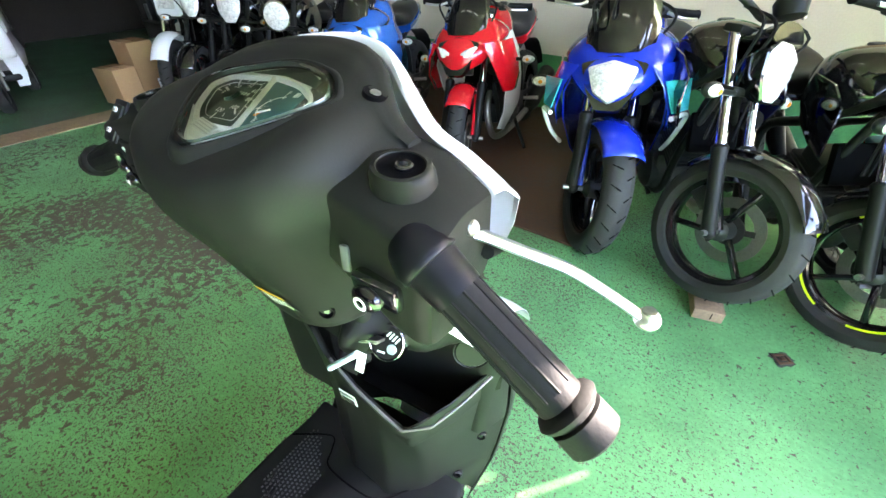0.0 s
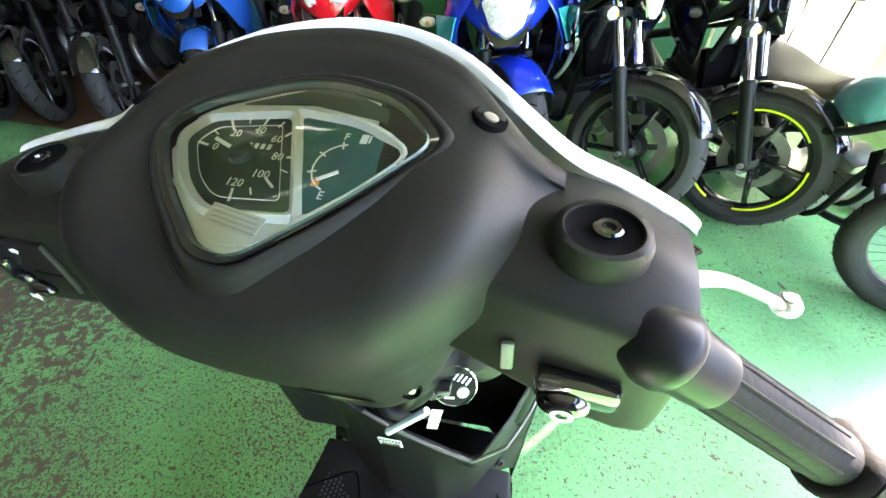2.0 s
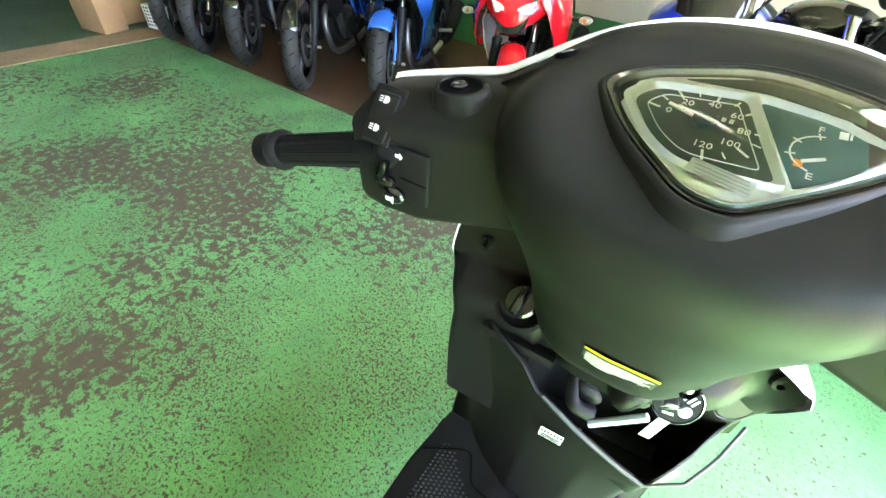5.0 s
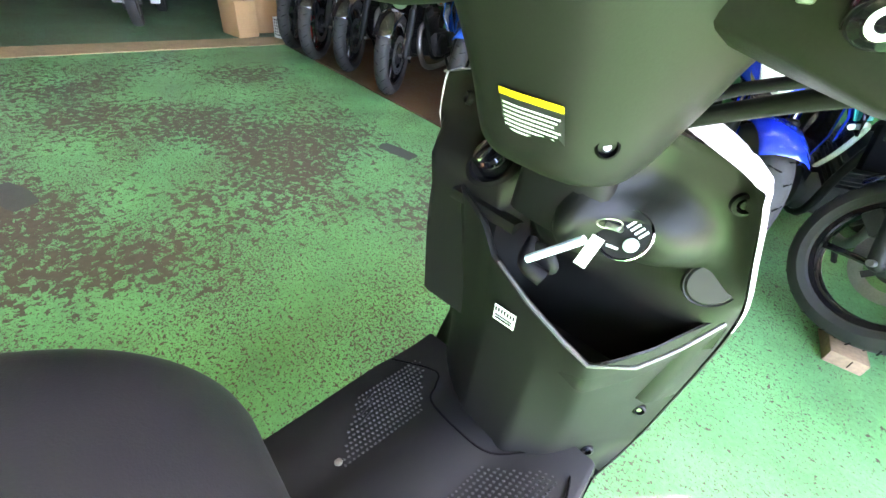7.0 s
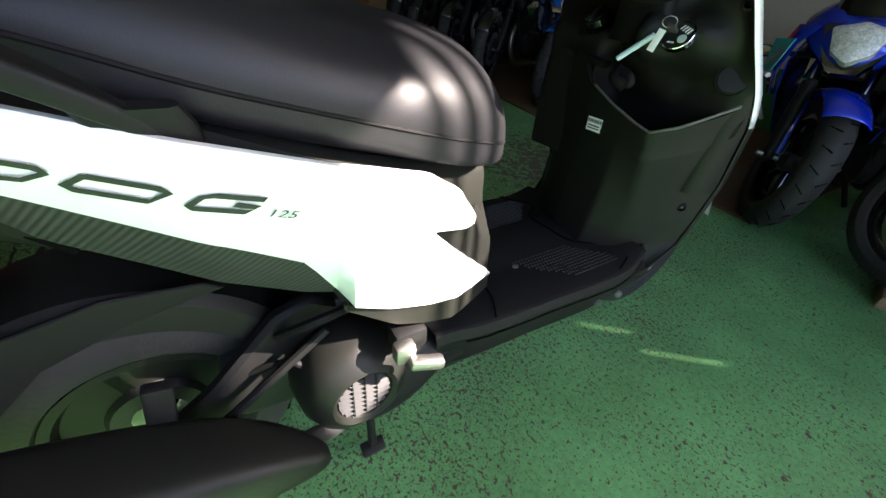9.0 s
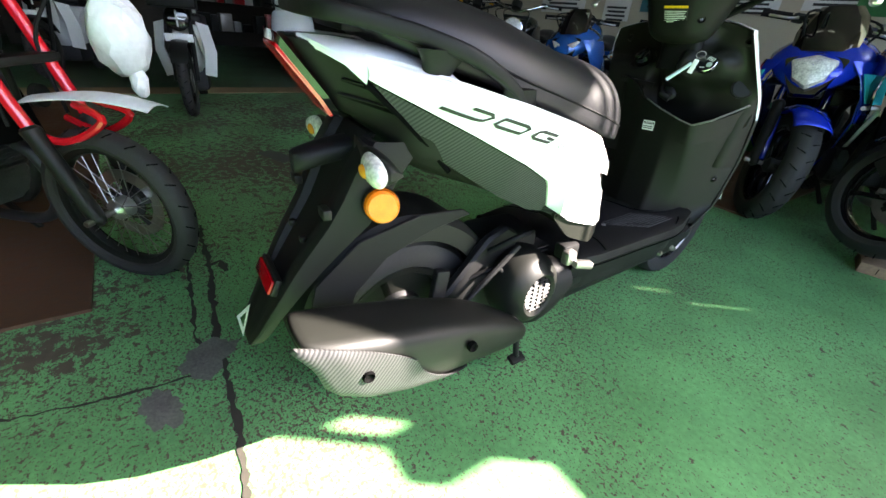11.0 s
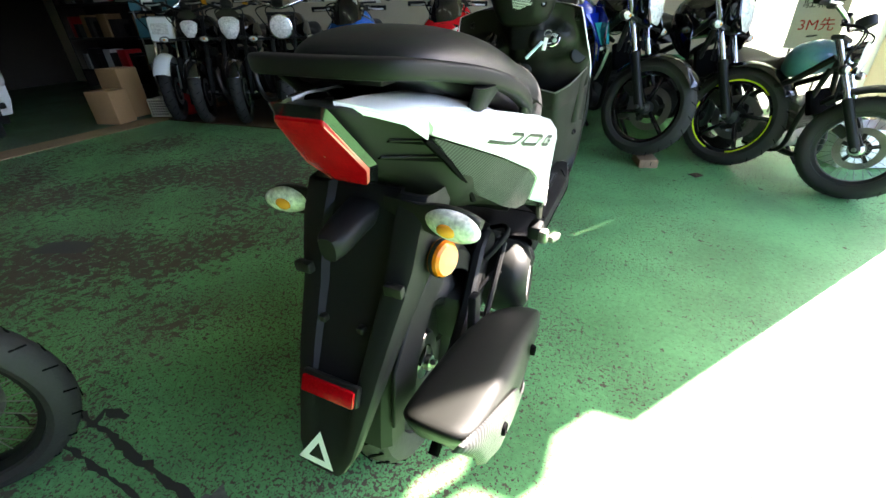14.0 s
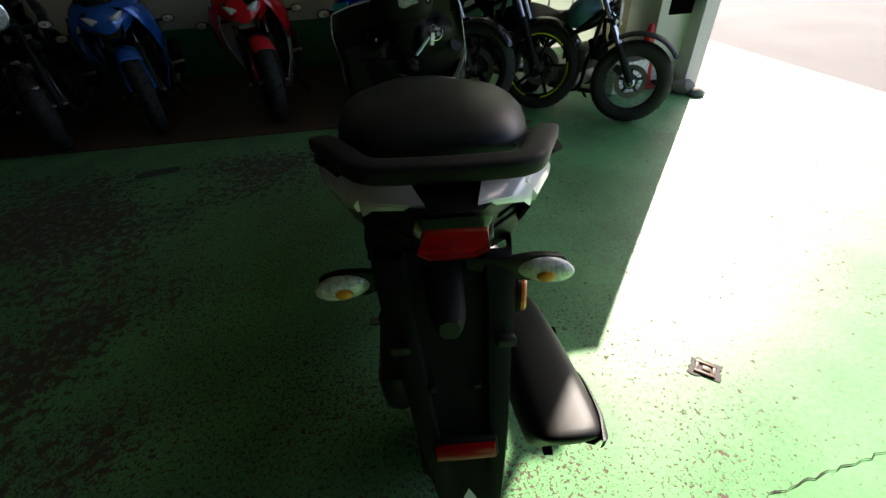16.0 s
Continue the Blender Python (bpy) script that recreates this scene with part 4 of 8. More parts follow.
part("switch_frame", box(0.033, 0.004, 0.052, (-0.247, 0.8085, 1.047), 0.002, (-38, 0, 0)), M_TEXBLK, sl)
for q in (-1, 1):
    lamp_m = pose(-0.247, 0.8044 + 0.0078 * q, 1.0500 + 0.0100 * q, 52, 0, 0)
    part("switch_mark", moved(join(prism([(-0.001, 0.0032), (0.0030, 0.0026), (0.0042, 0.0), (0.0030, -0.0026), (-0.001, -0.0032)], 0.0008), *[box(0.0034, 0.0008, 0.0008, (-0.0042, 0.002 * k, 0)) for k in (-1, 0, 1)]), lamp_m), M_PRINT, sl, smooth=False)
bz = sp("switch_housing", box(0.060, 0.007, 0.052, (-0.218, 0.7975, 1.005), 0.003, (-2, 0, 0)), M_TEXBLK, "black switch panel with indicator and horn switches")
part("panel_split", box(0.030, 0.0012, 0.0012, (-0.203, 0.7938, 1.002)), M_DARK, bz, smooth=False)
part("indicator_switch", join(box(0.006, 0.009, 0.020, (-0.232, 0.7895, 1.007), 0.002, (0, 20, 0)), box(0.022, 0.007, 0.010, (-0.232, 0.790, 0.996), 0.003)), M_GLOSSBLK, bz)
part("horn_button", ball(0.013, 0.007, 0.0085, (-0.222, 0.790, 0.984)), M_GLOSSBLK, bz)
for mx, f in ((-0.240, -1), (-0.218, 1)):
    part("switch_mark", moved(prism([(0.004 * f, 0), (0.0005 * f, 0.0032), (0.0005 * f, 0.0014), (-0.004 * f, 0.0014), (-0.004 * f, -0.0014), (0.0005 * f, -0.0014), (0.0005 * f, -0.0032)][::f], 0.0006), pose(mx, 0.7934, 1.0225, 90, 0, 0)), M_PRINT, bz, smooth=False)
part("switch_mark", moved(prism([(-0.004, 0.002), (0.002, 0.002), (0.0046, 0.004), (0.0046, -0.004), (0.002, -0.002), (-0.004, -0.002)], 0.0006), pose(-0.222, 0.7826, 0.983, 90, 0, 0)), M_PRINT, bz, smooth=False)
sb = sp("starter_switch", box(0.046, 0.014, 0.024, (0.188, 0.797, 0.996), 0.005, (6, 0, 0)), M_GLOSSBLK, "black starter button")
part("button", ball(0.015, 0.008, 0.011, (0.182, 0.790, 0.990)), M_GLOSSBLK, sb)
part("switch_mark", lathe([(0.0035, 0), (0.0052, 0.0006), (0.0065, 0)], 20, pose(0.182, 0.7818, 0.990, 90, 0, 0)), M_PRINT, sb)
sp("cowl_inset", box(0.008, 0.004, 0.024, (0.148, 0.8035, 1.005), 0.0015, (-4, 0, 8)), M_LIP, "pale corner inset on the cowl")

# warning label on the column
LX = 0.012


def label_row(z, x0, x1, off):
    return [(x, pod_y(x, z) - off - 0.0028, z) for x in [x0 + (x1 - x0) * i / 8 for i in range(9)]]


lab = sp("warning_label", sheet([label_row(z, LX - 0.031, LX + 0.031, 0.0) for z in (0.916, 0.905, 0.893, 0.881, 0.872)]), M_LABELBLK, "black warning label with a yellow head strip")
part("label_head", sheet([label_row(z, LX - 0.031, LX + 0.031, 0.0007) for z in (0.9165, 0.9108)]), M_YELLOW, lab)
for q, z in enumerate((0.9038, 0.9000, 0.8962, 0.8924, 0.8886, 0.8848, 0.8810, 0.8760)):
    part("label_line", sheet([label_row(z + e, LX - 0.028 + (0.022 if q == 7 else 0), LX + 0.028 - 0.003 * (q % 3), 0.0007) for e in (0.0, 0.0016)]), M_PRINT, lab)
nk = sp("neck_screw", lathe([(0, -0.002), (0.006, -0.002), (0.0075, 0.002), (0.0095, 0.0)], 18, pose(0.070, pod_y(0.066, 0.890) - 0.001, 0.890, 78, 0, 35)), M_DARK, "screw recess low on the column")
part("screw", lathe([(0, 0.0005), (0.003, 0.0005), (0.0045, -0.002)], 12, pose(0.070, pod_y(0.066, 0.890) - 0.001, 0.890, 78, 0, 35)), M_STEEL, nk)

# steering neck below the cowl
sp("steering_neck", skin([[(0.010 + 0.036 * k, 0.872, z), (0.010 + 0.048 * k, 0.90, z), (0.010 + 0.034 * k, 0.96, z), (0.010 - 0.034 * k, 0.96, z), (0.010 - 0.048 * k, 0.90, z), (0.010 - 0.036 * k, 0.872, z)] for z, k in ((0.880, 0.9), (0.85, 1.0), (0.82, 1.1), (0.77, 1.2))], 4, 3), M_TEXBLK, "dark steering neck")

settle(BAR_M)

# ---- leg shield ----
RIM = [(0.030, 0.775), (0.071, 0.771), (0.120, 0.762), (0.156, 0.752), (0.166, 0.742), (0.178, 0.680), (0.190, 0.610), (0.192, 0.560), (0.190, 0.500), (0.185, 0.420), (0.177, 0.330), (0.162, 0.262)]
RIM = [tuple(v)[:2] for v in cr([(x, z, 0) for x, z in RIM], 4)]


def rim_y(z, side=1.0):
    if side < 0:
        return interp(z, [0.262, 0.33, 0.45, 0.56, 0.64, 0.70, 0.78], [0.880, 0.940, 0.962, 0.930, 0.905, 0.890, 0.885])
    return interp(z, [0.262, 0.33, 0.45, 0.56, 0.61, 0.68, 0.742, 0.752, 0.762, 0.771, 0.78], [0.880, 0.940, 0.962, 0.945, 0.918, 0.868, 0.826, 0.830, 0.845, 0.866, 0.875])


def half_width(z):
    zs = [p[1] for p in RIM[::-1]]
    return interp(z, zs, [p[0] for p in RIM[::-1]])


# white outer shell with its bright edge
def flare(x, y, z):
    """The shield's far half stands a little wider."""
    k = max(0.0, min(1.0, -x / 0.15)) * max(0.0, min(1.0, (z - 0.62) / 0.08))
    return (x - 0.024 * k, y, z)


for s in (1, -1):
    rows = []
    for k, dy in ((0.998, -0.003), (1.004, -0.002), (1.008, 0.002), (1.005, 0.008), (0.97, 0.030), (0.85, 0.065), (0.6, 0.095), (0.3, 0.110), (0.0, 0.115)):
        rows.append([(x * k * s, rim_y(z, s) + dy, z) for x, z in RIM])
    sp("front_shield", sheet([[flare(x, y, z) for x, y, z in r if z > 0.560] for r in rows]), M_WHITE, "white front leg shield edge", angle=70)
    sp("lower_shield", sheet([[(x, y, z) for x, y, z in r if z < 0.575] for r in rows]), M_BLACK, "black lower leg shield edge", angle=70)


# rider-side panel: depth over (x, z)
def inner_y(x, z):
    w = half_width(z)
    u = min(1.0, abs(x) / w)
    edge = rim_y(z, x) - 0.003
    pan = interp(z, [0.44, 0.60, 0.64, 0.68, 0.72, 0.78], [0.905, 0.905, 0.895, 0.880, 0.860, 0.850])
    far = max(0.0, min(1.0, (-x - 0.035) / 0.02))
    pan += (0.856 + 0.034 * max(0.0, min(1.0, (z - 0.665) / 0.03)) - pan) * far
    y = pan + (edge - pan) * max(0.0, (u - 0.88) / 0.12) ** 1.4
    # ignition bulge and column root
    y -= 0.046 * math.exp(-(((x - 0.088) / 0.056) ** 2 + ((z - 0.672) / 0.040) ** 2) ** 3)
    y -= 0.052 * math.exp(-(((x - 0.022) / 0.050) ** 4 + ((z - 0.680) / 0.085) ** 4)) * (1 - far)
    return y


def panel_rows(z0, z1, fn, nz=26, nx=40, x0=-1.0, x1=1.0):
    return [[(lambda x: (x, fn(x, z), z))(half_width(z) * 0.985 * (x0 + (x1 - x0) * i / nx)) for i in range(nx + 1)] for z in [z0 + (z1 - z0) * k / nz for k in range(nz + 1)]]


sp("inner_panel", sheet([[flare(*q) for q in r] for r in panel_rows(0.44, 0.775, inner_y)], 0.004, (0, -1, 0)), M_BLACK, "matte black inner leg shield panel", angle=60)


LIP_X = [-0.20, -0.10, -0.055, -0.030, 0.030, 0.085, 0.116, 0.150, 0.168, 0.187, 0.20]
LIP_Z = [0.640, 0.636, 0.618, 0.592, 0.570, 0.553, 0.546, 0.562, 0.578, 0.598, 0.60]
LIP_Y = [0.915, 0.842, 0.830, 0.822, 0.810, 0.804, 0.802, 0.818, 0.850, 0.905, 0.94]


def lower_y(x, z):
    zl = interp(x, LIP_X, LIP_Z)
    yl = interp(x, LIP_X, LIP_Y)
    w = half_width(z)
    t = max(0.0, min(1.0, (zl - z) / (zl - 0.30)))
    foot = interp(x, [-0.2, -0.14, -0.08, -0.02, 0.06, 0.10, 0.16, 0.2], [0.915, 0.885, 0.845, 0.812, 0.806, 0.840, 0.895, 0.91])
    y = yl + (foot - yl) * t + 0.012 * math.sin(math.pi * t)
    u = abs(x) / w
    return y + (rim_y(z, x) - 0.004 - y) * max(0.0, (u - 0.60) / 0.40) ** 1.5


rows = []
NX = 60
for k in range(25):
    row = []
    for i in range(NX + 1):
        q = -1 + 2 * i / NX
        z_top = None
        x = q * 0.187
        zl = interp(x, LIP_X, LIP_Z)
        z = 0.285 + (zl - 0.285) * k / 24
        x = max(-half_width(z) * 0.988, min(half_width(z) * 0.988, x))
        row.append((x, lower_y(x, z), z))
    rows.append(row)
# the lip rolls over into the pocket
rows.append([(x, y + 0.004, z + 0.0025) for x, y, z in rows[24]])
rows.append([(x, y + 0.009, z) for x, y, z in rows[24]])
rows.append([(x, min(y + 0.012, 0.92), z - 0.05) for x, y, z in rows[24]])
sp("lower_panel", sheet(rows), M_BLACK, "matte black lower leg shield with an open pocket", angle=55)
sp("lip_edge", tube([Vector((x, interp(x, LIP_X, LIP_Y) + 0.003, interp(x, LIP_X, LIP_Z) + 0.0015)) for x in [-0.02 + 0.204 * i / 30 for i in range(31)]], 0.0022, 8), M_LIP, "worn edge of the pocket")
sp("pocket_floor", box(0.17, 0.05, 0.006, (0.050, 0.905, 0.470), 0.002), M_TEXBLK, "black floor of the open pocket")

# ignition lock, key, hook, filler knob, screws, sticker
ig_m = pose(0.092, inner_y(0.092, 0.682) - 0.007, 0.682, 60, 0, 8)
part_ring = sp("lock_ring", lathe([(0.0200, 0.002), (0.0212, 0.0045), (0.0222, 0.0035), (0.0226, -0.006)], 36, ig_m), M_CHROME, "bright ring round the ignition lock")
ign = sp("ignition_lock", lathe([(0, 0.0035), (0.020, 0.0035), (0.0205, -0.006)], 36, ig_m), M_TEXBLK, "round black ignition lock with white markings")
for k in range(4):
    part("lock_mark", moved(box(0.0020, 0.0085, 0.0003, (0.0015 + 0.0040 * k, 0.0105 - 0.0018 * k, 0.0038), 0, (0, 0, -32)), ig_m), M_PRINT, ign)
part("lock_mark", moved(box(0.010, 0.0022, 0.0003, (-0.004, -0.0125, 0.0038)), ig_m), M_PRINT, ign)
part("lock_button", lathe([(0, 0.0058), (0.0055, 0.0056), (0.0062, 0.004)], 20, ig_m @ pose(0.0085, -0.006, 0)), mat("seat_button", (0.35, 0.45, 0.40), 0.4), ign)
key = sp("key", join(moved(box(0.012, 0.005, 0.018, (-0.008, 0.003, 0.012), 0.0015), ig_m), moved(lathe([(0.0085, 0), (0.0093, 0.0006), (0.0101, 0), (0.0093, -0.0006)], 24, Matrix(), True), ig_m @ pose(-0.010, 0.004, 0.026, 70, 0, 20))), M_STEEL, "ignition key with its ring in the lock")
kp = (ig_m @ Vector((-0.010, -0.004, 0.028)))
part("key_tag", box(0.0105, 0.0012, 0.030, (kp.x - 0.004, kp.y - 0.006, kp.z - 0.018), 0.0004, (-8, 12, 10)), M_PRINT, key, "white tag on the key ring")
part("key_tape", tube([kp + Vector((-0.012, -0.002, -0.012)), kp + Vector((-0.052, -0.012, -0.050))], [0.0042, 0.0042], 8), M_KEY, key, "pale blue taped spare key")
hook = sp("bag_hook", join(tube(cr([(0.000, 0.846, 0.622), (0.012, 0.822, 0.608), (0.034, 0.826, 0.598)], 5), [0.006 + 0.004 * k / 10 for k in range(11)], 10), ball(0.022, 0.008, 0.015, (0.018, 0.842, 0.608), (0, 25, 0))), M_TEXBLK, "folding black bag hook")
kn_m = pose(-0.084, 0.868, 0.676, 40, 0, -8)
knob = sp("filler_recess", lathe([(0.0, -0.006), (0.026, -0.006), (0.030, 0.002), (0.035, 0.0)], 32, kn_m), M_TEXBLK, "round recess with a filler cap")
part("filler_cap", join(lathe([(0, 0.020), (0.017, 0.020), (0.020, 0.017), (0.021, -0.006)], 28, kn_m), moved(box(0.012, 0.036, 0.012, (0, 0, 0.022), 0.004), kn_m)), M_GLOSSBLK, knob, "black turning cap")
sp("round_cover", lathe([(0, 0.002), (0.020, 0.002), (0.022, 0.0), (0.0235, 0.0012), (0.0245, -0.003)], 32, pose(0.158, inner_y(0.158, 0.632) - 0.002, 0.632, 75, 0, 28)), M_BLACK, "round black cover on the leg shield")
sp("wire_sticker", box(0.030, 0.0008, 0.024, (0.008, lower_y(0.005, 0.530) - 0.0045, 0.528), 0, (4, 0, 0)), M_PRINT, "small white printed sticker")
for k in range(7):
    sp("sticker_bar", box(0.0024, 0.0008, 0.006, (-0.0045 + 0.0042 * k, lower_y(0.005, 0.530) - 0.0054, 0.534), 0, (4, 0, 0)), M_LABELBLK)
for k in range(2):
    sp("sticker_bar", box(0.024, 0.0008, 0.0018, (0.008, lower_y(0.005, 0.530) - 0.0054, 0.5258 - 0.0045 * k), 0, (4, 0, 0)), M_LABELBLK)
sp("console_ridge", skin([[(-0.122 + 0.096 * t, 0.862 - 0.016 * q, 0.632 - 0.008 * t + dz * q) for dz, q in ((0.004, 0.0), (0.002, 1.0), (-0.010, 1.05), (-0.030, 0.1))] for t, in ((0.0,), (0.35,), (0.7,), (1.0,))], 3, 3), M_BLACK, "raised ridge on the black console", angle=40)
for x, z, fn in ((0.152, 0.727, inner_y), (0.163, 0.408, lower_y), (0.140, 0.316, lower_y), (-0.152, 0.727, inner_y), (-0.163, 0.408, lower_y)):
    sm = pose(x, fn(x, z) - 0.003, z, 80, 0, 30 if x > 0 else -30)
    s_ = sp("panel_screw", lathe([(0, -0.003), (0.0045, -0.003), (0.006, 0.003), (0.0085, 0.001), (0.009, -0.004)], 16, sm), M_TEXBLK)
    part("screw_head", lathe([(0, 0.0005), (0.003, 0.0005), (0.0042, -0.001), (0.0042, -0.003)], 12, sm), M_GLOSSBLK, s_)

# ---- footboard ----
FB_Y = [0.44, 0.50, 0.56, 0.64, 0.72, 0.78, 0.83, 0.87, 0.90]
FB_W = [0.150, 0.162, 0.165, 0.167, 0.171, 0.173, 0.168, 0.160, 0.150]


def foot_w(y):
    return interp(y, FB_Y, FB_W)


rows = []
for y in [0.42 + 0.455 * k / 40 for k in range(41)]:
    w = foot_w(y)
    up = 0.05 * max(0, (y - 0.81) / 0.10) ** 2
    prof = [(-1.0, 0.205), (-1.03, 0.235), (-1.035, 0.285), (-1.01, 0.302), (-0.97, 0.306), (-0.5, 0.3065), (-0.3, 0.3075), (-0.24, 0.312), (0, 0.314), (0.24, 0.312), (0.3, 0.3075), (0.5, 0.3065), (0.97, 0.306), (1.01, 0.302), (1.035, 0.285), (1.03, 0.235), (1.0, 0.205)]
    rows.append([(w * a * (1 if z > 0.25 else 0.86), y, z + up * (1 if z > 0.25 else 1.4)) for a, z in prof])
foot = sp("footboard", sheet(rows), M_TEXBLK, "flat black footboard with raised dots", angle=35)
dots = []
rnd = random.Random(4)
bm = bmesh.new()
for s in (-1, 1):
    for r in range(11):
        for c in range(34):
            x = s * (0.060 + 0.0078 * r)
            y = 0.615 + 0.0068 * c + (0.0034 if r % 2 else 0)
            lo = 0.64 + 0.14 * ((x * s - 0.06) / 0.08) ** 1.2 * 0.55
            if y < lo or y > lo + 0.135 or x * s > foot_w(y) - 0.022:
                continue
            b4 = [bm.verts.new((x + 0.0021 * a, y + 0.0021 * b, 0.3066)) for a, b in ((1, 0), (0.5, 0.87), (-0.5, 0.87), (-1, 0), (-0.5, -0.87), (0.5, -0.87))]
            t4 = [bm.verts.new((x + 0.0014 * a, y + 0.0014 * b, 0.3084)) for a, b in ((1, 0), (0.5, 0.87), (-0.5, 0.87), (-1, 0), (-0.5, -0.87), (0.5, -0.87))]
            bm.faces.new(t4)
            for k in range(6):
                bm.faces.new((b4[k], b4[(k + 1) % 6], t4[(k + 1) % 6], t4[k]))
tagged(part("grip_dots", bm, M_DOT, foot, "raised grip dots", smooth=False), kind="stuff")
for s in (-1, 1):
    for k in range(3):
        part("foot_ridge", box(0.0035, 0.030, 0.003, (s * (0.104 + 0.012 * k), 0.705 + 0.010 * k, 0.3072), 0.001, (0, 0, -20 * s)), M_TEXBLK, foot)
seam_pts = [(-0.165, 0.800, 0.3085), (-0.10, 0.835, 0.3090), (-0.078, 0.815, 0.3095), (-0.060, 0.790, 0.312), (0.0, 0.783, 0.315), (0.055, 0.792, 0.312), (0.095, 0.840, 0.3095), (0.14, 0.850, 0.311), (0.165, 0.800, 0.3085)]
part("mat_seam", tube(cr([Vector(p) for p in seam_pts], 5), 0.0016, 6), M_DARK, foot, "dark joint of the foot mat")
part("mat_seam", tube([(-0.03, 0.600, 0.313), (0.03, 0.600, 0.313)], 0.0012, 6), M_DARK, foot)
for s in (-1, 1):
    part("mat_seam", tube(cr([(0.03 * s, 0.600, 0.313), (0.07 * s, 0.56, 0.308), (0.12 * s, 0.545, 0.308), (0.16 * s, 0.52, 0.307)], 5), 0.0014, 6), M_DARK, foot)
for s in (-1, 1):
    fs = sp("footboard_screw", lathe([(0, 0.003), (0.003, 0.0032), (0.0052, 0.002), (0.0055, 0)], 14, pose(0.070 * s, 0.638, 0.3070)), M_STEEL)
    sp("side_skirt_seam", tube([(foot_w(y) * 1.030 * s, y, 0.278 + 0.10 * max(0, (y - 0.80) / 0.12) ** 2) for y in [0.47 + 0.012 * k for k in range(34)]], 0.0015, 6), M_DARK)
sp("underbody", skin([[(0.12, y, 0.26), (0.13, y, 0.20), (0.08, y, 0.14), (-0.08, y, 0.14), (-0.13, y, 0.20), (-0.12, y, 0.26)] for y in (0.38, 0.5, 0.7, 0.9, 0.96)], 3, 2), M_TEXBLK, "black underbody")
for y in (0.80, 0.86):
    sp("frame_bolt", lathe([(0, 0.008), (0.006, 0.008), (0.008, 0.004), (0.008, 0)], 10, pose(0.150, y, 0.215) @ AXIS_X), M_STEEL)

settle(SHIELD_M)

# ---- seat ----
SEAT = [
    # y, half width, bottom z, side z, top z
    (-0.012, 0.050, 0.712, 0.722, 0.732), (0.000, 0.078, 0.705, 0.724, 0.742), (0.030, 0.098, 0.692, 0.722, 0.752), (0.080, 0.115, 0.674, 0.712, 0.757),
    (0.150, 0.132, 0.654, 0.698, 0.752), (0.220, 0.142, 0.632, 0.676, 0.738), (0.290, 0.145, 0.612, 0.658, 0.716), (0.360, 0.143, 0.592, 0.640, 0.698),
    (0.430, 0.135, 0.570, 0.622, 0.688), (0.490, 0.118, 0.553, 0.604, 0.672), (0.530, 0.098, 0.544, 0.588, 0.640), (0.553, 0.074, 0.542, 0.572, 0.604), (0.562, 0.044, 0.548, 0.565, 0.582),
]
secs = []
for y, w, zb, zs, zt in SEAT:
    h = zt - zs
    secs.append([(x, y, z) for x, z in ((0, zb), (w * 0.85, zb), (w * 0.985, zb + 0.004), (w, (zb + zs) / 2), (w * 0.985, zs), (w * 0.90, zs + h * 0.42), (w * 0.70, zs + h * 0.78), (w * 0.38, zt - h * 0.04), (0, zt),
                                        (-w * 0.38, zt - h * 0.04), (-w * 0.70, zs + h * 0.78), (-w * 0.90, zs + h * 0.42), (-w * 0.985, zs), (-w, (zb + zs) / 2), (-w * 0.985, zb + 0.004), (-w * 0.85, zb))])
seat = sp("seat", skin(secs, 3, 4), M_SEAT, "black vinyl seat", angle=60)
for s in (-1, 1):
    part("seat_piping", tube(cr([Vector((s * w * 1.0, y, (zb + zs) / 2 + 0.006)) for y, w, zb, zs, zt in SEAT[1:-1]], 3), 0.0022, 6), M_RUBBER, seat)

# ---- rear body ----
TOP_Y = [-0.080, 0.03, 0.10, 0.20, 0.30, 0.40, 0.45, 0.50, 0.56]
TOP_Z = [0.690, 0.676, 0.660, 0.636, 0.608, 0.575, 0.540, 0.478, 0.42]
LOW_Y = [-0.080, -0.009, 0.12, 0.22, 0.27, 0.30, 0.35, 0.45, 0.55]
LOW_Z = [0.700, 0.652, 0.592, 0.542, 0.512, 0.452, 0.424, 0.388, 0.354]
W_Y = [-0.090, -0.06, -0.02, 0.05, 0.10, 0.20, 0.30, 0.40, 0.45, 0.50, 0.56]
W_X = [0.030, 0.060, 0.101, 0.138, 0.160, 0.187, 0.190, 0.168, 0.150, 0.120, 0.088]


def side_x(y, z):
    top = interp(y, TOP_Y, TOP_Z) - 0.02
    slope = interp(y, [-0.05, 0.1, 0.3, 0.5], [0.42, 0.34, 0.12, -0.05])
    over = max(0.0, z - top)
    return interp(y, W_Y, W_X) - slope * max(0.0, top - z) - over * 0.7 - 1.5 * max(0.0, top - z) ** 2 * (1 if y < 0.3 else 0)


def side_panel(y0, y1, top, low, out=0.0, ny=40, nz=10, thick=0.006):
    g = []
    for i in range(ny + 1):
        y = y0 + (y1 - y0) * i / ny
        a, b = low(y), top(y)
        g.append([(side_x(y, a + (b - a) * k / nz) + out, y, a + (b - a) * k / nz) for k in range(nz + 1)])
    return sheet(g, thick, (1, 0, 0))


def white_top(y):
    return interp(y, TOP_Y, TOP_Z)


def white_low(y):
    return interp(y, LOW_Y, LOW_Z)


def notch_top(y):
    return interp(y, [0.403, 0.50], [0.514, 0.478])


def notch_low(y):
    return interp(y, [0.403, 0.55], [0.510, 0.356])


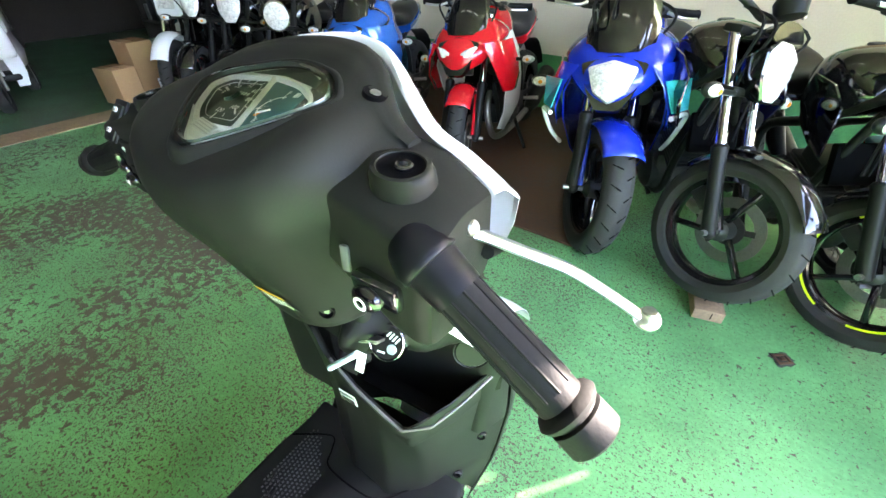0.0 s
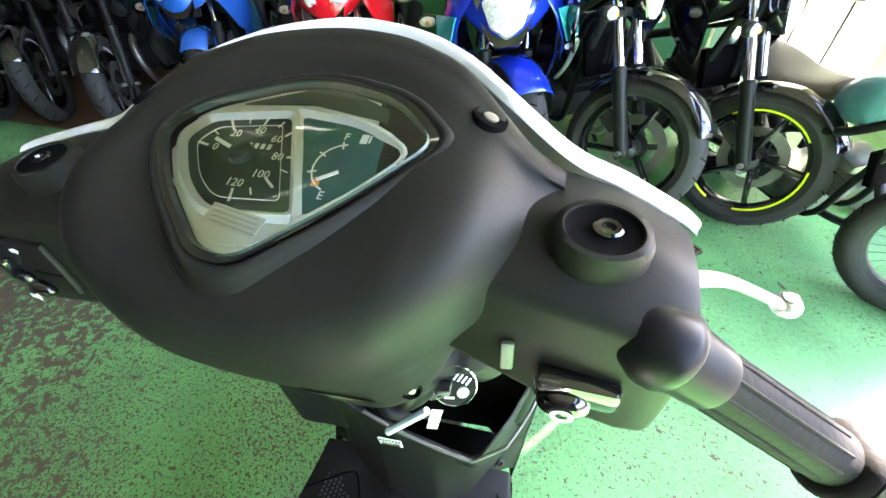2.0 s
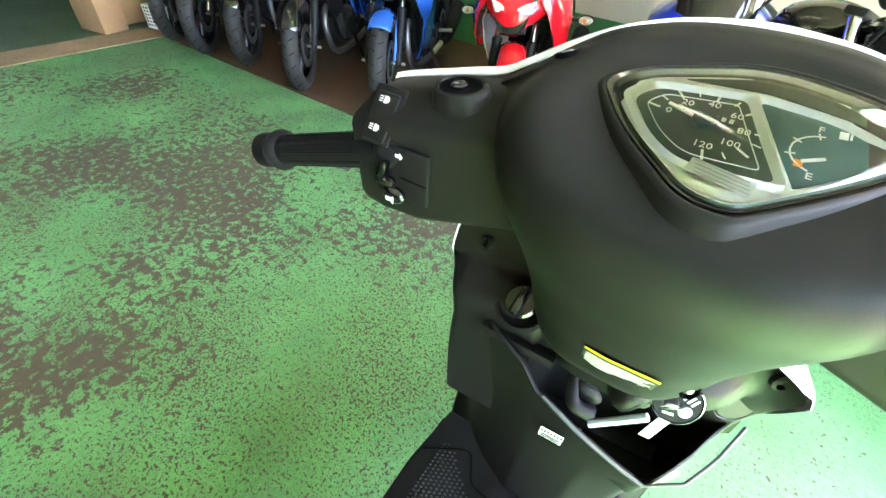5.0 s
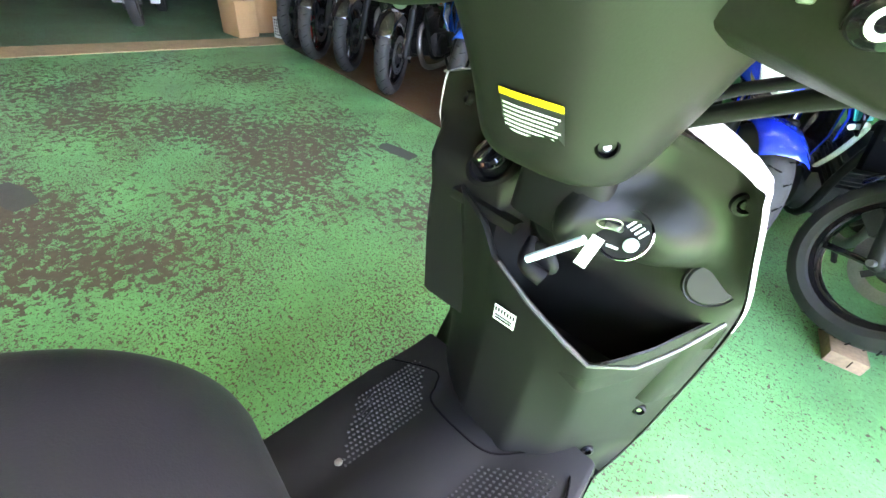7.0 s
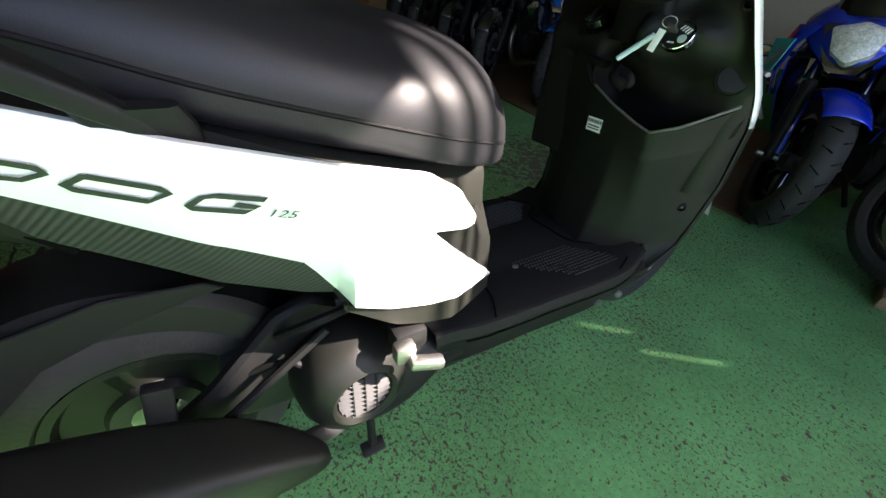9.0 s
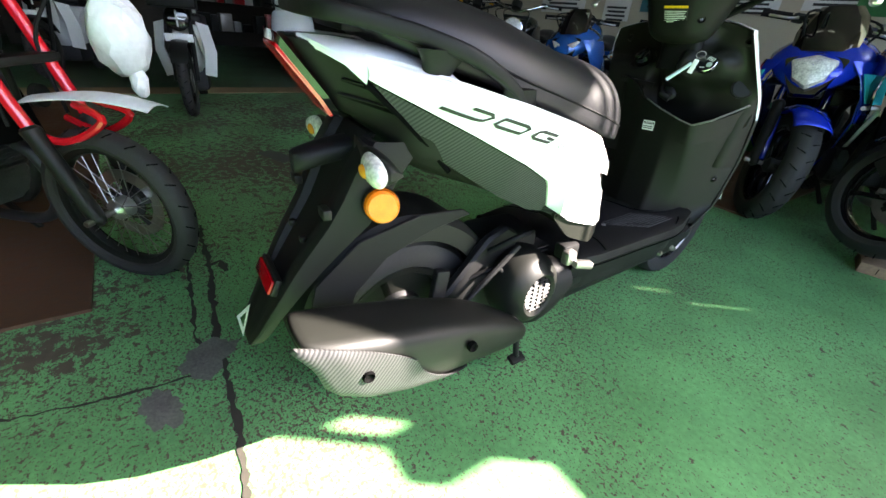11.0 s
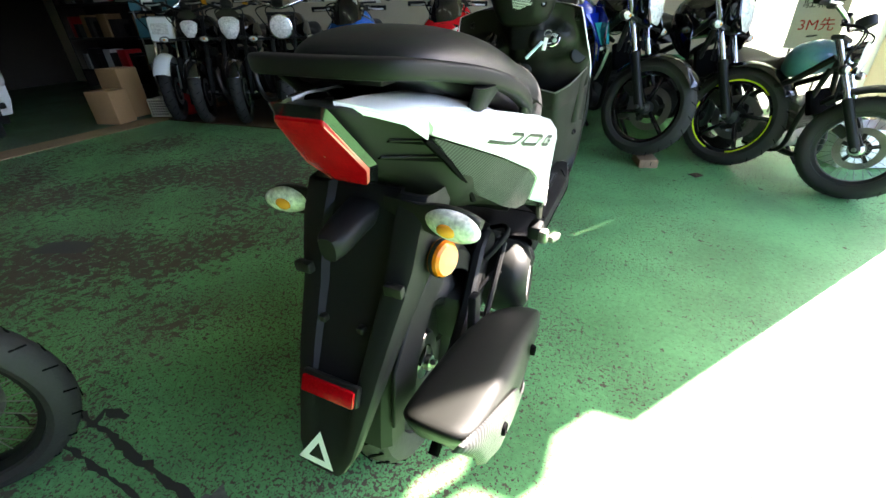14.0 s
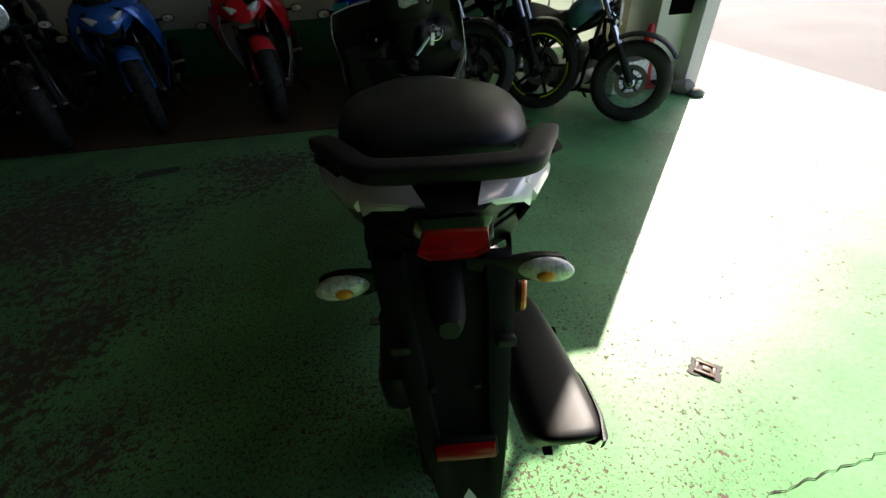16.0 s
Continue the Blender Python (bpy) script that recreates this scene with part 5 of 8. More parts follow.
CARB_Y = [-0.005, 0.05, 0.10, 0.20, 0.27, 0.312]
CARB_Z = [0.648, 0.590, 0.540, 0.478, 0.444, 0.441]
for s in (1, -1):
    f = (lambda b: b) if s > 0 else mirrored
    sp("side_cover", f(join(side_panel(-0.012, 0.403, white_top, white_low), side_panel(0.403, 0.50, white_top, notch_top, ny=14), side_panel(0.403, 0.55, notch_low, white_low, ny=20))), M_WHITE, "pearl white side cover", angle=50)
    sp("carbon_panel", f(side_panel(-0.003, 0.305, lambda y: white_low(y) - 0.002, lambda y: min(white_low(y) - 0.004, interp(y, CARB_Y, CARB_Z)), -0.003)), M_CARBON, "carbon-look lower side panel", angle=50)
    sp("side_sill", f(side_panel(0.300, 0.555, lambda y: white_low(y) - 0.003, lambda y: interp(y, [0.30, 0.36, 0.45, 0.555], [0.440, 0.385, 0.345, 0.318]), -0.006, ny=20)), M_GREYBLK, "dark grey sill below the side cover")
    sp("front_trim", f(side_panel(0.40, 0.552, lambda y: interp(y, [0.40, 0.45, 0.50, 0.552], [0.562, 0.535, 0.475, 0.47]) , lambda y: interp(y, [0.40, 0.552], [0.50, 0.352]), -0.010, ny=16)), M_BLACK, "dark grey trim between the side cover tips")
    # rear top wing
    sp("rear_wing", f(sheet([
        [(0.026, -0.070, 0.688), (0.055, -0.052, 0.680), (0.083, -0.034, 0.670), (0.097, -0.013, 0.650)],
        [(0.026, -0.072, 0.694), (0.056, -0.054, 0.686), (0.083, -0.035, 0.677), (0.099, -0.012, 0.660)],
        [(0.036, -0.034, 0.694), (0.062, -0.024, 0.690), (0.090, -0.008, 0.682), (0.115, 0.012, 0.668)],
        [(0.046, 0.030, 0.690), (0.075, 0.034, 0.687), (0.105, 0.042, 0.680), (0.136, 0.055, 0.664)],
        [(0.060, 0.080, 0.680), (0.090, 0.084, 0.678), (0.120, 0.090, 0.670), (0.152, 0.100, 0.655)]], 0.003, (0, 0, 1))), M_WHITE, "white rear wing of the side cover", angle=40)
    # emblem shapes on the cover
    if s > 0:
        def stroke(pts, w):
            """A mitred line in the cover's own (along, up) plane."""
            pts = [Vector(q) for q in pts]
            left, right = [], []
            for i, q in enumerate(pts):
                d = (pts[min(i + 1, len(pts) - 1)] - pts[max(i - 1, 0)]).normalized()
                n_ = Vector((-d.y, d.x)) * w
                left.append(q + n_)
                right.append(q - n_)
            rows = []
            for line in (left, right):
                row = []
                for q in line:
                    y = 0.084 + q.x * 1.06 + q.y * 0.75
                    z = 0.630 + q.y - (y - 0.084) * 0.26
                    row.append((side_x(y, z) + 0.0018, y, z))
                rows.append(row)
            return sheet(rows)
        H = 0.0068
        sp("emblem_stroke", stroke([(0.016, H), (0.030, H), (0.041, H), (0.046, H * 0.5), (0.040, -H * 0.8), (0.030, -H), (0.010, -H * 0.95), (-0.012, -H * 0.8)], 0.0024), M_ENGINE, "slanted dark grey emblem shape")
        sp("emblem_stroke", stroke([(0.060, H), (0.092, H), (0.098, H * 0.6), (0.094, -H), (0.062, -H), (0.056, -H * 0.6), (0.060, H), (0.066, H)], 0.0025), M_ENGINE, "slanted dark grey emblem shape")
        sp("emblem_stroke", stroke([(0.148, H), (0.120, H), (0.114, H * 0.6), (0.112, -H * 0.7), (0.116, -H), (0.144, -H), (0.148, -H * 0.2), (0.134, 0.0)], 0.0025), M_ENGINE, "slanted dark grey emblem shape")
        t2 = text_mesh("125", 0.014, Matrix())
        for v in t2.verts:
            y = 0.256 + v.co.x * 1.0 + v.co.y * 0.5
            z = 0.579 + v.co.y * 0.8 - (y - 0.256) * 0.26
            v.co = (side_x(y, z) + 0.0018, y, z)
        sp("model_figures", t2, M_ENGINE, "small slanted grey figures", smooth=False)

# tail core
TAIL = [(-0.062, 0.026, 0.605, 0.690), (-0.054, 0.040, 0.598, 0.690), (-0.030, 0.058, 0.588, 0.686), (0.0, 0.080, 0.565, 0.678), (0.06, 0.112, 0.530, 0.666), (0.12, 0.124, 0.505, 0.650), (0.20, 0.128, 0.475, 0.635), (0.30, 0.140, 0.430, 0.600), (0.40, 0.130, 0.390, 0.570), (0.48, 0.090, 0.33, 0.535), (0.535, 0.070, 0.31, 0.52)]
secs = []
for y, w, zb, zt in TAIL:
    lay = max(0.0, min(1.0, (0.06 - y) / 0.12))
    wt = 0.93 + 0.40 * lay * (1 - lay)
    ring = [(0, y, zb), (w * 0.62, y, zb), (w * 0.90, y, zb + (zt - zb) * 0.22), (w, y, zb + (zt - zb) * 0.55), (w * wt, y, zt - 0.008), (w * 0.7, y, zt), (0, y, zt), (-w * 0.7, y, zt), (-w * wt, y, zt - 0.008), (-w, y, zb + (zt - zb) * 0.55), (-w * 0.90, y, zb + (zt - zb) * 0.22), (-w * 0.62, y, zb)]
    secs.append([(a, b - (c - 0.655) * 0.62 * lay, c) for a, b, c in ring])
sp("tail_body", skin(secs, 2, 4), M_GREYBLK, "dark grey tail body", angle=30)


def tail_x(y, z):
    y0 = y + (z - 0.655) * 0.62 * max(0.0, min(1.0, (0.06 - y) / 0.12))
    w, zb, zt = (interp(y0, [q[0] for q in TAIL], [q[k] for q in TAIL]) for k in (1, 2, 3))
    return w * interp((z - zb) / (zt - zb), [0, 0.22, 0.55, 1.0], [0.62, 0.90, 1.0, 0.97])


def blade(pts, out):
    """A thin slot or rib that lies on the tail's side: pairs of upper and lower (y, z)."""
    rows = [[(tail_x(*p) + out, *p) for p in pr] for pr in pts]
    return sheet([[r[0] for r in rows], [((r[0][0] + r[1][0]) / 2, (r[0][1] + r[1][1]) / 2, (r[0][2] + r[1][2]) / 2) for r in rows], [r[1] for r in rows]], 0.003, (1, 0, 0))


for s in (1, -1):
    f = (lambda b: b) if s > 0 else mirrored
    for dz, dy in ((0.0, 0.0), (-0.020, -0.003)):
        top_ = [(-0.030 + dy + 0.028 * k, 0.6455 + dz - 0.0050 * k) for k in range(5)]
        sp("tail_vent", f(blade([((y, z + 0.001), (y, z - 0.0025 * k - 0.001)) for k, (y, z) in enumerate(top_)], 0.0025)), M_DARK, "black vent slot")
        sp("vent_lip", f(tube([(tail_x(y, z) + 0.004, y, z + 0.0015) for y, z in top_], 0.0016, 6)), M_GREYBLK)
    edge_ = [(-0.012, 0.648), (0.03, 0.610), (0.07, 0.570), (0.112, 0.524)]
    sp("tail_gap", f(tube([(side_x(y, z) - 0.006, y, z) for y, z in edge_], 0.005, 6)), M_DARK, "dark gap ahead of the carbon panel")

# tail lamp
LAMP = rounded([(0.031, 0.054), (0.042, -0.022), (0.024, -0.057), (-0.024, -0.057), (-0.042, -0.022), (-0.031, 0.054)], 0.005, 3)
LM = pose(0.0, -0.068, 0.637, 90 + 36, 0, 0)
rows = []
for k, z in ((1.0, -0.008), (1.0, 0.000), (0.97, 0.002), (0.6, 0.0045), (0.3, 0.005), (0.02, 0.0052)):
    q = scaled(LAMP, k)
    rows.append([(x, y, z) for x, y in q + q[:1]])
lamp = sp("tail_lamp", moved(sheet(rows), LM), M_RED_LENS, "faceted red tail lamp", angle=30)
part("lamp_frame", ring_between(scaled(LAMP, 1.16), scaled(LAMP, 1.0), -0.010, -0.002, LM), M_GLOSSBLK, lamp)
for s in (-1, 1):
    part("lamp_edge", moved(sheet([[(s * 0.0318, 0.049, -0.003), (s * 0.0428, -0.022, -0.003), (s * 0.0270, -0.052, -0.003)], [(s * 0.0305, 0.049, 0.0018), (s * 0.0412, -0.021, 0.0018), (s * 0.0258, -0.052, 0.0018)]]), LM @ pose(0, 0, 0.001)), M_RED_EDGE, lamp, "pale edge of the lamp")

# grab rail
RAIL = [(0.156, 0.205, 0.630), (0.161, 0.178, 0.650), (0.160, 0.145, 0.672), (0.150, 0.105, 0.692), (0.130, 0.055, 0.707), (0.106, 0.002, 0.717), (0.088, -0.036, 0.722), (0.070, -0.050, 0.723), (0.035, -0.053, 0.723), (0.0, -0.054, 0.723)]
RAIL = RAIL + [(-x, y, z) for x, y, z in RAIL[-2::-1]]
pts = cr(RAIL, 5)
rings = []
for i, p in enumerate(pts):
    tan = (pts[min(i + 1, len(pts) - 1)] - pts[max(i - 1, 0)]).normalized()
    side = tan.cross(Vector((0, 0, 1))).normalized()
    upv = side.cross(tan)
    t = min(i, len(pts) - 1 - i) / (len(pts) / 2)
    w, h = 0.006 + 0.0085 * min(1, t * 3), 0.006 + 0.0045 * min(1, t * 3)
    rings.append([p + side * (w * math.copysign(abs(math.cos(a)) ** 0.45, math.cos(a))) + upv * (h * math.copysign(abs(math.sin(a)) ** 0.45, math.sin(a))) for a in [2 * math.pi * (k + 0.5) / 16 for k in range(16)]])
rail = sp("grab_rail", loft(rings), M_TEXBLK, "black passenger grab rail with an angular section", angle=42)
for s in (1, -1):
    part("rail_foot", skin([[(s * (x + 0.008), y0, z), (s * (x + 0.010), y1, z), (s * (x - 0.010), y1, z), (s * (x - 0.008), y0, z)] for x, y0, y1, z in ((0.140, 0.040, 0.105, 0.696), (0.132, 0.050, 0.094, 0.682), (0.120, 0.056, 0.086, 0.662))], 4, 3), M_TEXBLK, rail)
    part("rail_foot", skin([[(s * (x + 0.006), y0, z), (s * (x + 0.008), y1, z), (s * (x - 0.008), y1, z), (s * (x - 0.006), y0, z)] for x, y0, y1, z in ((0.161, 0.160, 0.205, 0.655), (0.157, 0.165, 0.212, 0.640), (0.154, 0.175, 0.215, 0.622))], 4, 3), M_TEXBLK, rail)
sp("rail_bracket", box(0.11, 0.08, 0.010, (0, 0.015, 0.706), 0.004), M_TEXBLK, "black bracket under the grab rail")

settle(UPPER_M @ REAR_M)

# rear mudguard with number-plate holder
MG = [(0.000, 0.590, 0.098), (-0.032, 0.545, 0.096), (-0.052, 0.505, 0.092), (-0.074, 0.465, 0.084), (-0.106, 0.420, 0.075), (-0.128, 0.388, 0.069), (-0.150, 0.352, 0.062), (-0.174, 0.312, 0.053), (-0.196, 0.276, 0.045), (-0.207, 0.256, 0.034), (-0.210, 0.249, 0.026)]
rows = []
for y, z, w in MG:
    flank = interp(z, [0.25, 0.33, 0.40, 0.47, 0.59], [0.006, 0.014, 0.034, 0.058, 0.070])
    dish = interp(z, [0.25, 0.34, 0.38, 0.50, 0.59], [0.0, 0.002, 0.010, 0.014, 0.014])
    rows.append([(0.004 + w * a, y + flank * k + dish * d, z) for a, k, d in ((-1.0, 1.0, 0), (-0.99, 0.45, 0), (-0.93, 0.06, 0), (-0.80, -0.03, 0), (-0.56, 0.0, 0), (-0.50, 0.0, 1), (-0.25, 0.0, 1), (0.0, 0.0, 1), (0.25, 0.0, 1), (0.50, 0.0, 1), (0.56, 0.0, 0), (0.80, -0.03, 0), (0.93, 0.06, 0), (0.99, 0.45, 0), (1.0, 1.0, 0))])
guard = sp("rear_mudguard", sheet(rows, 0.012, (0, -0.9, 0.1)), M_TEXBLK, "long black rear mudguard", angle=32)
for s in (-1, 1):
    part("plate_tab", box(0.026, 0.014, 0.016, (0.004 + 0.070 * s, -0.072, 0.486), 0.003), M_BLACK, guard)
    part("plate_tab", box(0.010, 0.012, 0.010, (0.03 * s, -0.098, 0.425), 0.002), M_BLACK, guard)
tri_o = [(0.0, 0.028), (0.0275, -0.017), (-0.0275, -0.017)]
tri_i = [(0.0, 0.012), (0.0130, -0.0095), (-0.0130, -0.0095)]
bm = bmesh.new()
vo = [bm.verts.new((x, y, 0)) for x, y in tri_o]
vi = [bm.verts.new((x, y, 0)) for x, y in tri_i]
for k in range(3):
    bm.faces.new((vo[k], vo[(k + 1) % 3], vi[(k + 1) % 3], vi[k]))
part("white_triangle", moved(bm, pose(0.002, -0.2065, 0.285, 59, 0, 0)), M_PRINT, guard, "white triangle marker", smooth=False)
rr = sp("rear_reflector", box(0.082, 0.010, 0.024, (0.004, -0.160, 0.357), 0.003, (-28, 0, 0)), M_RED_LENS, "red rectangular rear reflector")
part("reflector_base", box(0.088, 0.012, 0.030, (0.004, -0.154, 0.357), 0.003, (-28, 0, 0)), M_BLACK, rr)
pl = sp("plate_lamp", skin([[(0.030 * k, y, 0.560 + h), (0.024 * k, y, 0.577 + h), (-0.024 * k, y, 0.577 + h), (-0.030 * k, y, 0.560 + h), (-0.018 * k, y, 0.549 + h), (0.018 * k, y, 0.549 + h)] for y, k, h in ((0.0, 0.90, -0.006), (-0.045, 0.80, -0.014), (-0.078, 0.68, -0.022), (-0.092, 0.40, -0.026))], 3, 3), M_TEXBLK, "black number-plate lamp housing")

# rear indicators
for s in (1, -1):
    dx, dy, dz = (0.014, -0.012, 0.023) if s > 0 else (0.012, 0.002, 0.005)
    ind = sp("rear_indicator", skin([[(s * (x + dx), y0 + dy, 0.545 - h + dz), (s * (x + dx), 0.012 + dy, 0.545 - h * 0.8 + dz), (s * (x + dx), 0.022 + dy, 0.545 + dz), (s * (x + dx), 0.012 + dy, 0.545 + h * 0.8 + dz), (s * (x + dx), y0 + dy, 0.545 + h + dz), (s * (x + dx), y0 - 0.002 + dy, 0.545 + dz)] for x, y0, h in ((0.020, 0.010, 0.016), (0.075, -0.002, 0.017), (0.095, -0.004, 0.021), (0.122, -0.004, 0.021), (0.145, 0.0, 0.014), (0.153, 0.004, 0.006))], 3, 4), M_BLACK, "rear indicator with a clear lens and an amber bulb")
    part("lens", ball(0.038, 0.016, 0.0205, (s * (0.121 + dx), -0.006 + dy, 0.544 + dz), (0, 4 * s, -10 * s), 28), M_CLEARLENS, ind, "clear lens", angle=80)
    part("bulb", ball(0.013, 0.006, 0.009, (s * (0.119 + dx), -0.0200 + dy, 0.5425 + dz)), M_BULB, ind, "amber bulb")
rs = sp("side_reflector", lathe([(0, 0.010), (0.022, 0.0095), (0.0255, 0.006), (0.0262, 0.0), (0.0275, -0.001), (0.0275, -0.006)], 40, pose(0.110, 0.004, 0.502, 0, 0, -14) @ AXIS_X), M_AMBER, "round amber side reflector")
part("reflector_stem", join(lathe([(0.028, 0.002), (0.029, -0.003), (0.022, -0.014), (0, -0.018)], 28, pose(0.110, 0.004, 0.502, 0, 0, -14) @ AXIS_X), box(0.05, 0.014, 0.014, (0.082, 0.006, 0.506), 0.004)), M_BLACK, rs)

settle(REAR_M)

# ---- rear wheel and drive ----
RAX = Vector((0.0, 0.077, 0.200))
wm = Matrix.Translation(RAX) @ AXIS_X
TY = [(0.132, -0.030), (0.138, -0.040), (0.165, -0.046), (0.186, -0.040), (0.197, -0.024), (0.200, 0.0), (0.197, 0.024), (0.186, 0.040), (0.165, 0.046), (0.138, 0.040), (0.132, 0.030)]
rw = sp("rear_wheel", lathe([(0.130, -0.030), (0.133, -0.036), (0.120, -0.034), (0.112, -0.020), (0.112, 0.020), (0.120, 0.034), (0.133, 0.036), (0.130, 0.030)], 48, wm), M_BLACK, "small rear wheel")
part("tyre", lathe(TY, 64, wm), M_TYRE, rw, "treaded black tyre")
tr = []
for k in range(28):
    a = 360 / 28 * k
    for s in (-1, 1):
        tr.append(moved(box(0.034, 0.0050, 0.0022, (s * 0.019, 0, 0.1987), 0, (0, s * 15, s * 32)), Matrix.Translation(RAX) @ pose(0, 0, 0, a, 0, 0)))
tagged(part("tread_grooves", join(*tr), M_DARK, rw), kind="stuff")
part("spokes", join(*[moved(box(0.020, 0.024, 0.10, (0.006, 0, 0.070), 0.004), Matrix.Translation(RAX) @ pose(0, 0, 0, 120 * k + 20, 0, 0)) for k in range(3)], lathe([(0, 0.030), (0.030, 0.030), (0.042, 0.022), (0.052, 0.0), (0.052, -0.03)], 32, wm)), M_GLOSSBLK, rw, "black cast spokes")
part("axle_nut", join(lathe([(0, 0.052), (0.008, 0.052), (0.009, 0.050), (0.009, 0.03)], 6, wm), lathe([(0.0, 0.040), (0.016, 0.040), (0.016, 0.03)], 20, wm)), M_ALU, rw, "bright axle nut")
part("brake_drum", lathe([(0.0, 0.026), (0.060, 0.026), (0.066, 0.018), (0.070, 0.0)], 40, wm), M_ENGINE, rw)
part("backplate", lathe([(0, 0.016), (0.112, 0.016), (0.118, 0.008)], 40, wm), M_BLACK, rw, "black wheel centre")
settle(pose(-0.01, 0.025, 0.222) @ Matrix.Scale(1.06, 4) @ Matrix.Translation(-RAX), rw)
# inner mudguard over the wheel
rows = []
for k in range(25):
    a = radians(172 - 144 * k / 24)
    r = 0.222
    e = 0.03 * max(0, math.cos(a - radians(70)))
    c = RAX + Vector((0, math.cos(a) * (r + e), math.sin(a) * (r + e)))
    ci = RAX + Vector((0, math.cos(a) * (r + e - 0.05), math.sin(a) * (r + e - 0.05)))
    rows.append([(0.066, *ci[1:]), (0.064, *(ci.lerp(c, 0.7))[1:]), (0.052, *(ci.lerp(c, 0.95))[1:]), (0.0, *c[1:]), (-0.052, *(ci.lerp(c, 0.95))[1:]), (-0.064, *(ci.lerp(c, 0.7))[1:]), (-0.066, *ci[1:])])
sp("inner_mudguard", sheet(rows), M_BLACK, "black inner mudguard over the rear wheel", angle=40)
sp("guard_brace", join(prism([(-0.125, 0.27), (-0.10, 0.36), (-0.02, 0.425), (0.10, 0.455), (0.19, 0.452), (0.21, 0.44), (0.12, 0.42), (0.03, 0.385), (-0.03, 0.33), (-0.055, 0.275)], 0.006, Matrix(((0, 0, 1, 0.072), (1, 0, 0, 0), (0, 1, 0, 0), (0, 0, 0, 1))), 0.0015)), M_TEXBLK, "curved black brace of the inner mudguard")
sp("swing_arm", prism([(0.045, 0.195), (0.075, 0.170), (0.115, 0.185), (0.200, 0.245), (0.330, 0.345), (0.335, 0.385), (0.300, 0.405), (0.250, 0.385), (0.160, 0.290), (0.100, 0.245), (0.055, 0.230)], 0.024, Matrix(((0, 0, 1, 0.088), (1, 0, 0, 0), (0, 1, 0, 0), (0, 0, 0, 1))), 0.006), M_TEXBLK, "black triangular swing arm on the exhaust side")
sp("swing_arm_rib", tube([(0.114, 0.08, 0.205), (0.114, 0.18, 0.275), (0.114, 0.31, 0.375)], 0.006, 8), M_TEXBLK)
eng = sp("engine", box(0.15, 0.22, 0.12, (-0.01, 0.28, 0.24), 0.02), M_ENGINE, "dark engine block between wheel and footboard")
part("cylinder_block", box(0.11, 0.16, 0.12, (0.0, 0.36, 0.30), 0.02), M_ENGINE, eng)
part("drive_case", box(0.07, 0.36, 0.12, (-0.10, 0.20, 0.22), 0.03), M_ENGINE, eng)
for k in range(6):
    part("cooling_fin", box(0.13, 0.10, 0.004, (0.0, 0.42, 0.26 + 0.011 * k), 0.001), M_ENGINE, eng)
sp("engine_hose", tube(cr([(0.09, 0.25, 0.36), (0.12, 0.30, 0.40), (0.10, 0.36, 0.39), (0.06, 0.40, 0.36)], 6), 0.006, 8), M_RUBBER, "black hose on the engine")
sp("engine_hose", tube(cr([(0.08, 0.20, 0.30), (0.11, 0.26, 0.33), (0.12, 0.28, 0.30)], 6), 0.005, 8), M_RUBBER, "black hose on the engine")
fm_ = pose(0.145, 0.340, 0.276, 0, 0, 4) @ AXIS_X
fan = sp("fan_cover", lathe([(0, 0.008), (0.040, 0.008), (0.043, 0.016), (0.050, 0.020), (0.070, 0.010), (0.082, -0.010), (0.086, -0.05), (0.080, -0.07)], 40, fm_), M_BLACK, "round black fan cover with a slatted grille")
for k in range(8):
    part("grille_slat", moved(box(0.0022, 0.078 * math.sqrt(max(0.05, 1 - ((k - 3.5) / 4.2) ** 2)), 0.007, ((k - 3.5) * 0.0098, 0, 0.013), 0, (0, 35, 0)), fm_), M_SLAT, fan, "grille slat coloured as if in shade")
for q in (-0.018, 0.0, 0.018):
    part("grille_bar", moved(box(0.076, 0.002, 0.004, (0, q, 0.014)), fm_), M_BLACK, fan)
part("grille_back", lathe([(0, 0.009), (0.041, 0.009)], 30, fm_), M_DARK, fan)
sp("engine_cover", join(skin([[(0.10, y, z0), (0.145, y, z0 + 0.01), (0.150, y, (z0 + z1) / 2), (0.13, y, z1), (0.08, y, z1)] for y, z0, z1 in ((0.30, 0.20, 0.30), (0.36, 0.175, 0.30), (0.42, 0.19, 0.30), (0.47, 0.24, 0.30))], 3, 3)), M_TEXBLK, "black lower engine cover")
peg = sp("passenger_peg", join(box(0.018, 0.048, 0.016, (0.198, 0.415, 0.356), 0.005, (-8, 0, -12)), box(0.02, 0.03, 0.03, (0.18, 0.39, 0.368), 0.006)), M_STEEL, "folded aluminium passenger foot peg")
sp("peg_mount", box(0.03, 0.05, 0.035, (0.160, 0.405, 0.372), 0.008), M_TEXBLK)

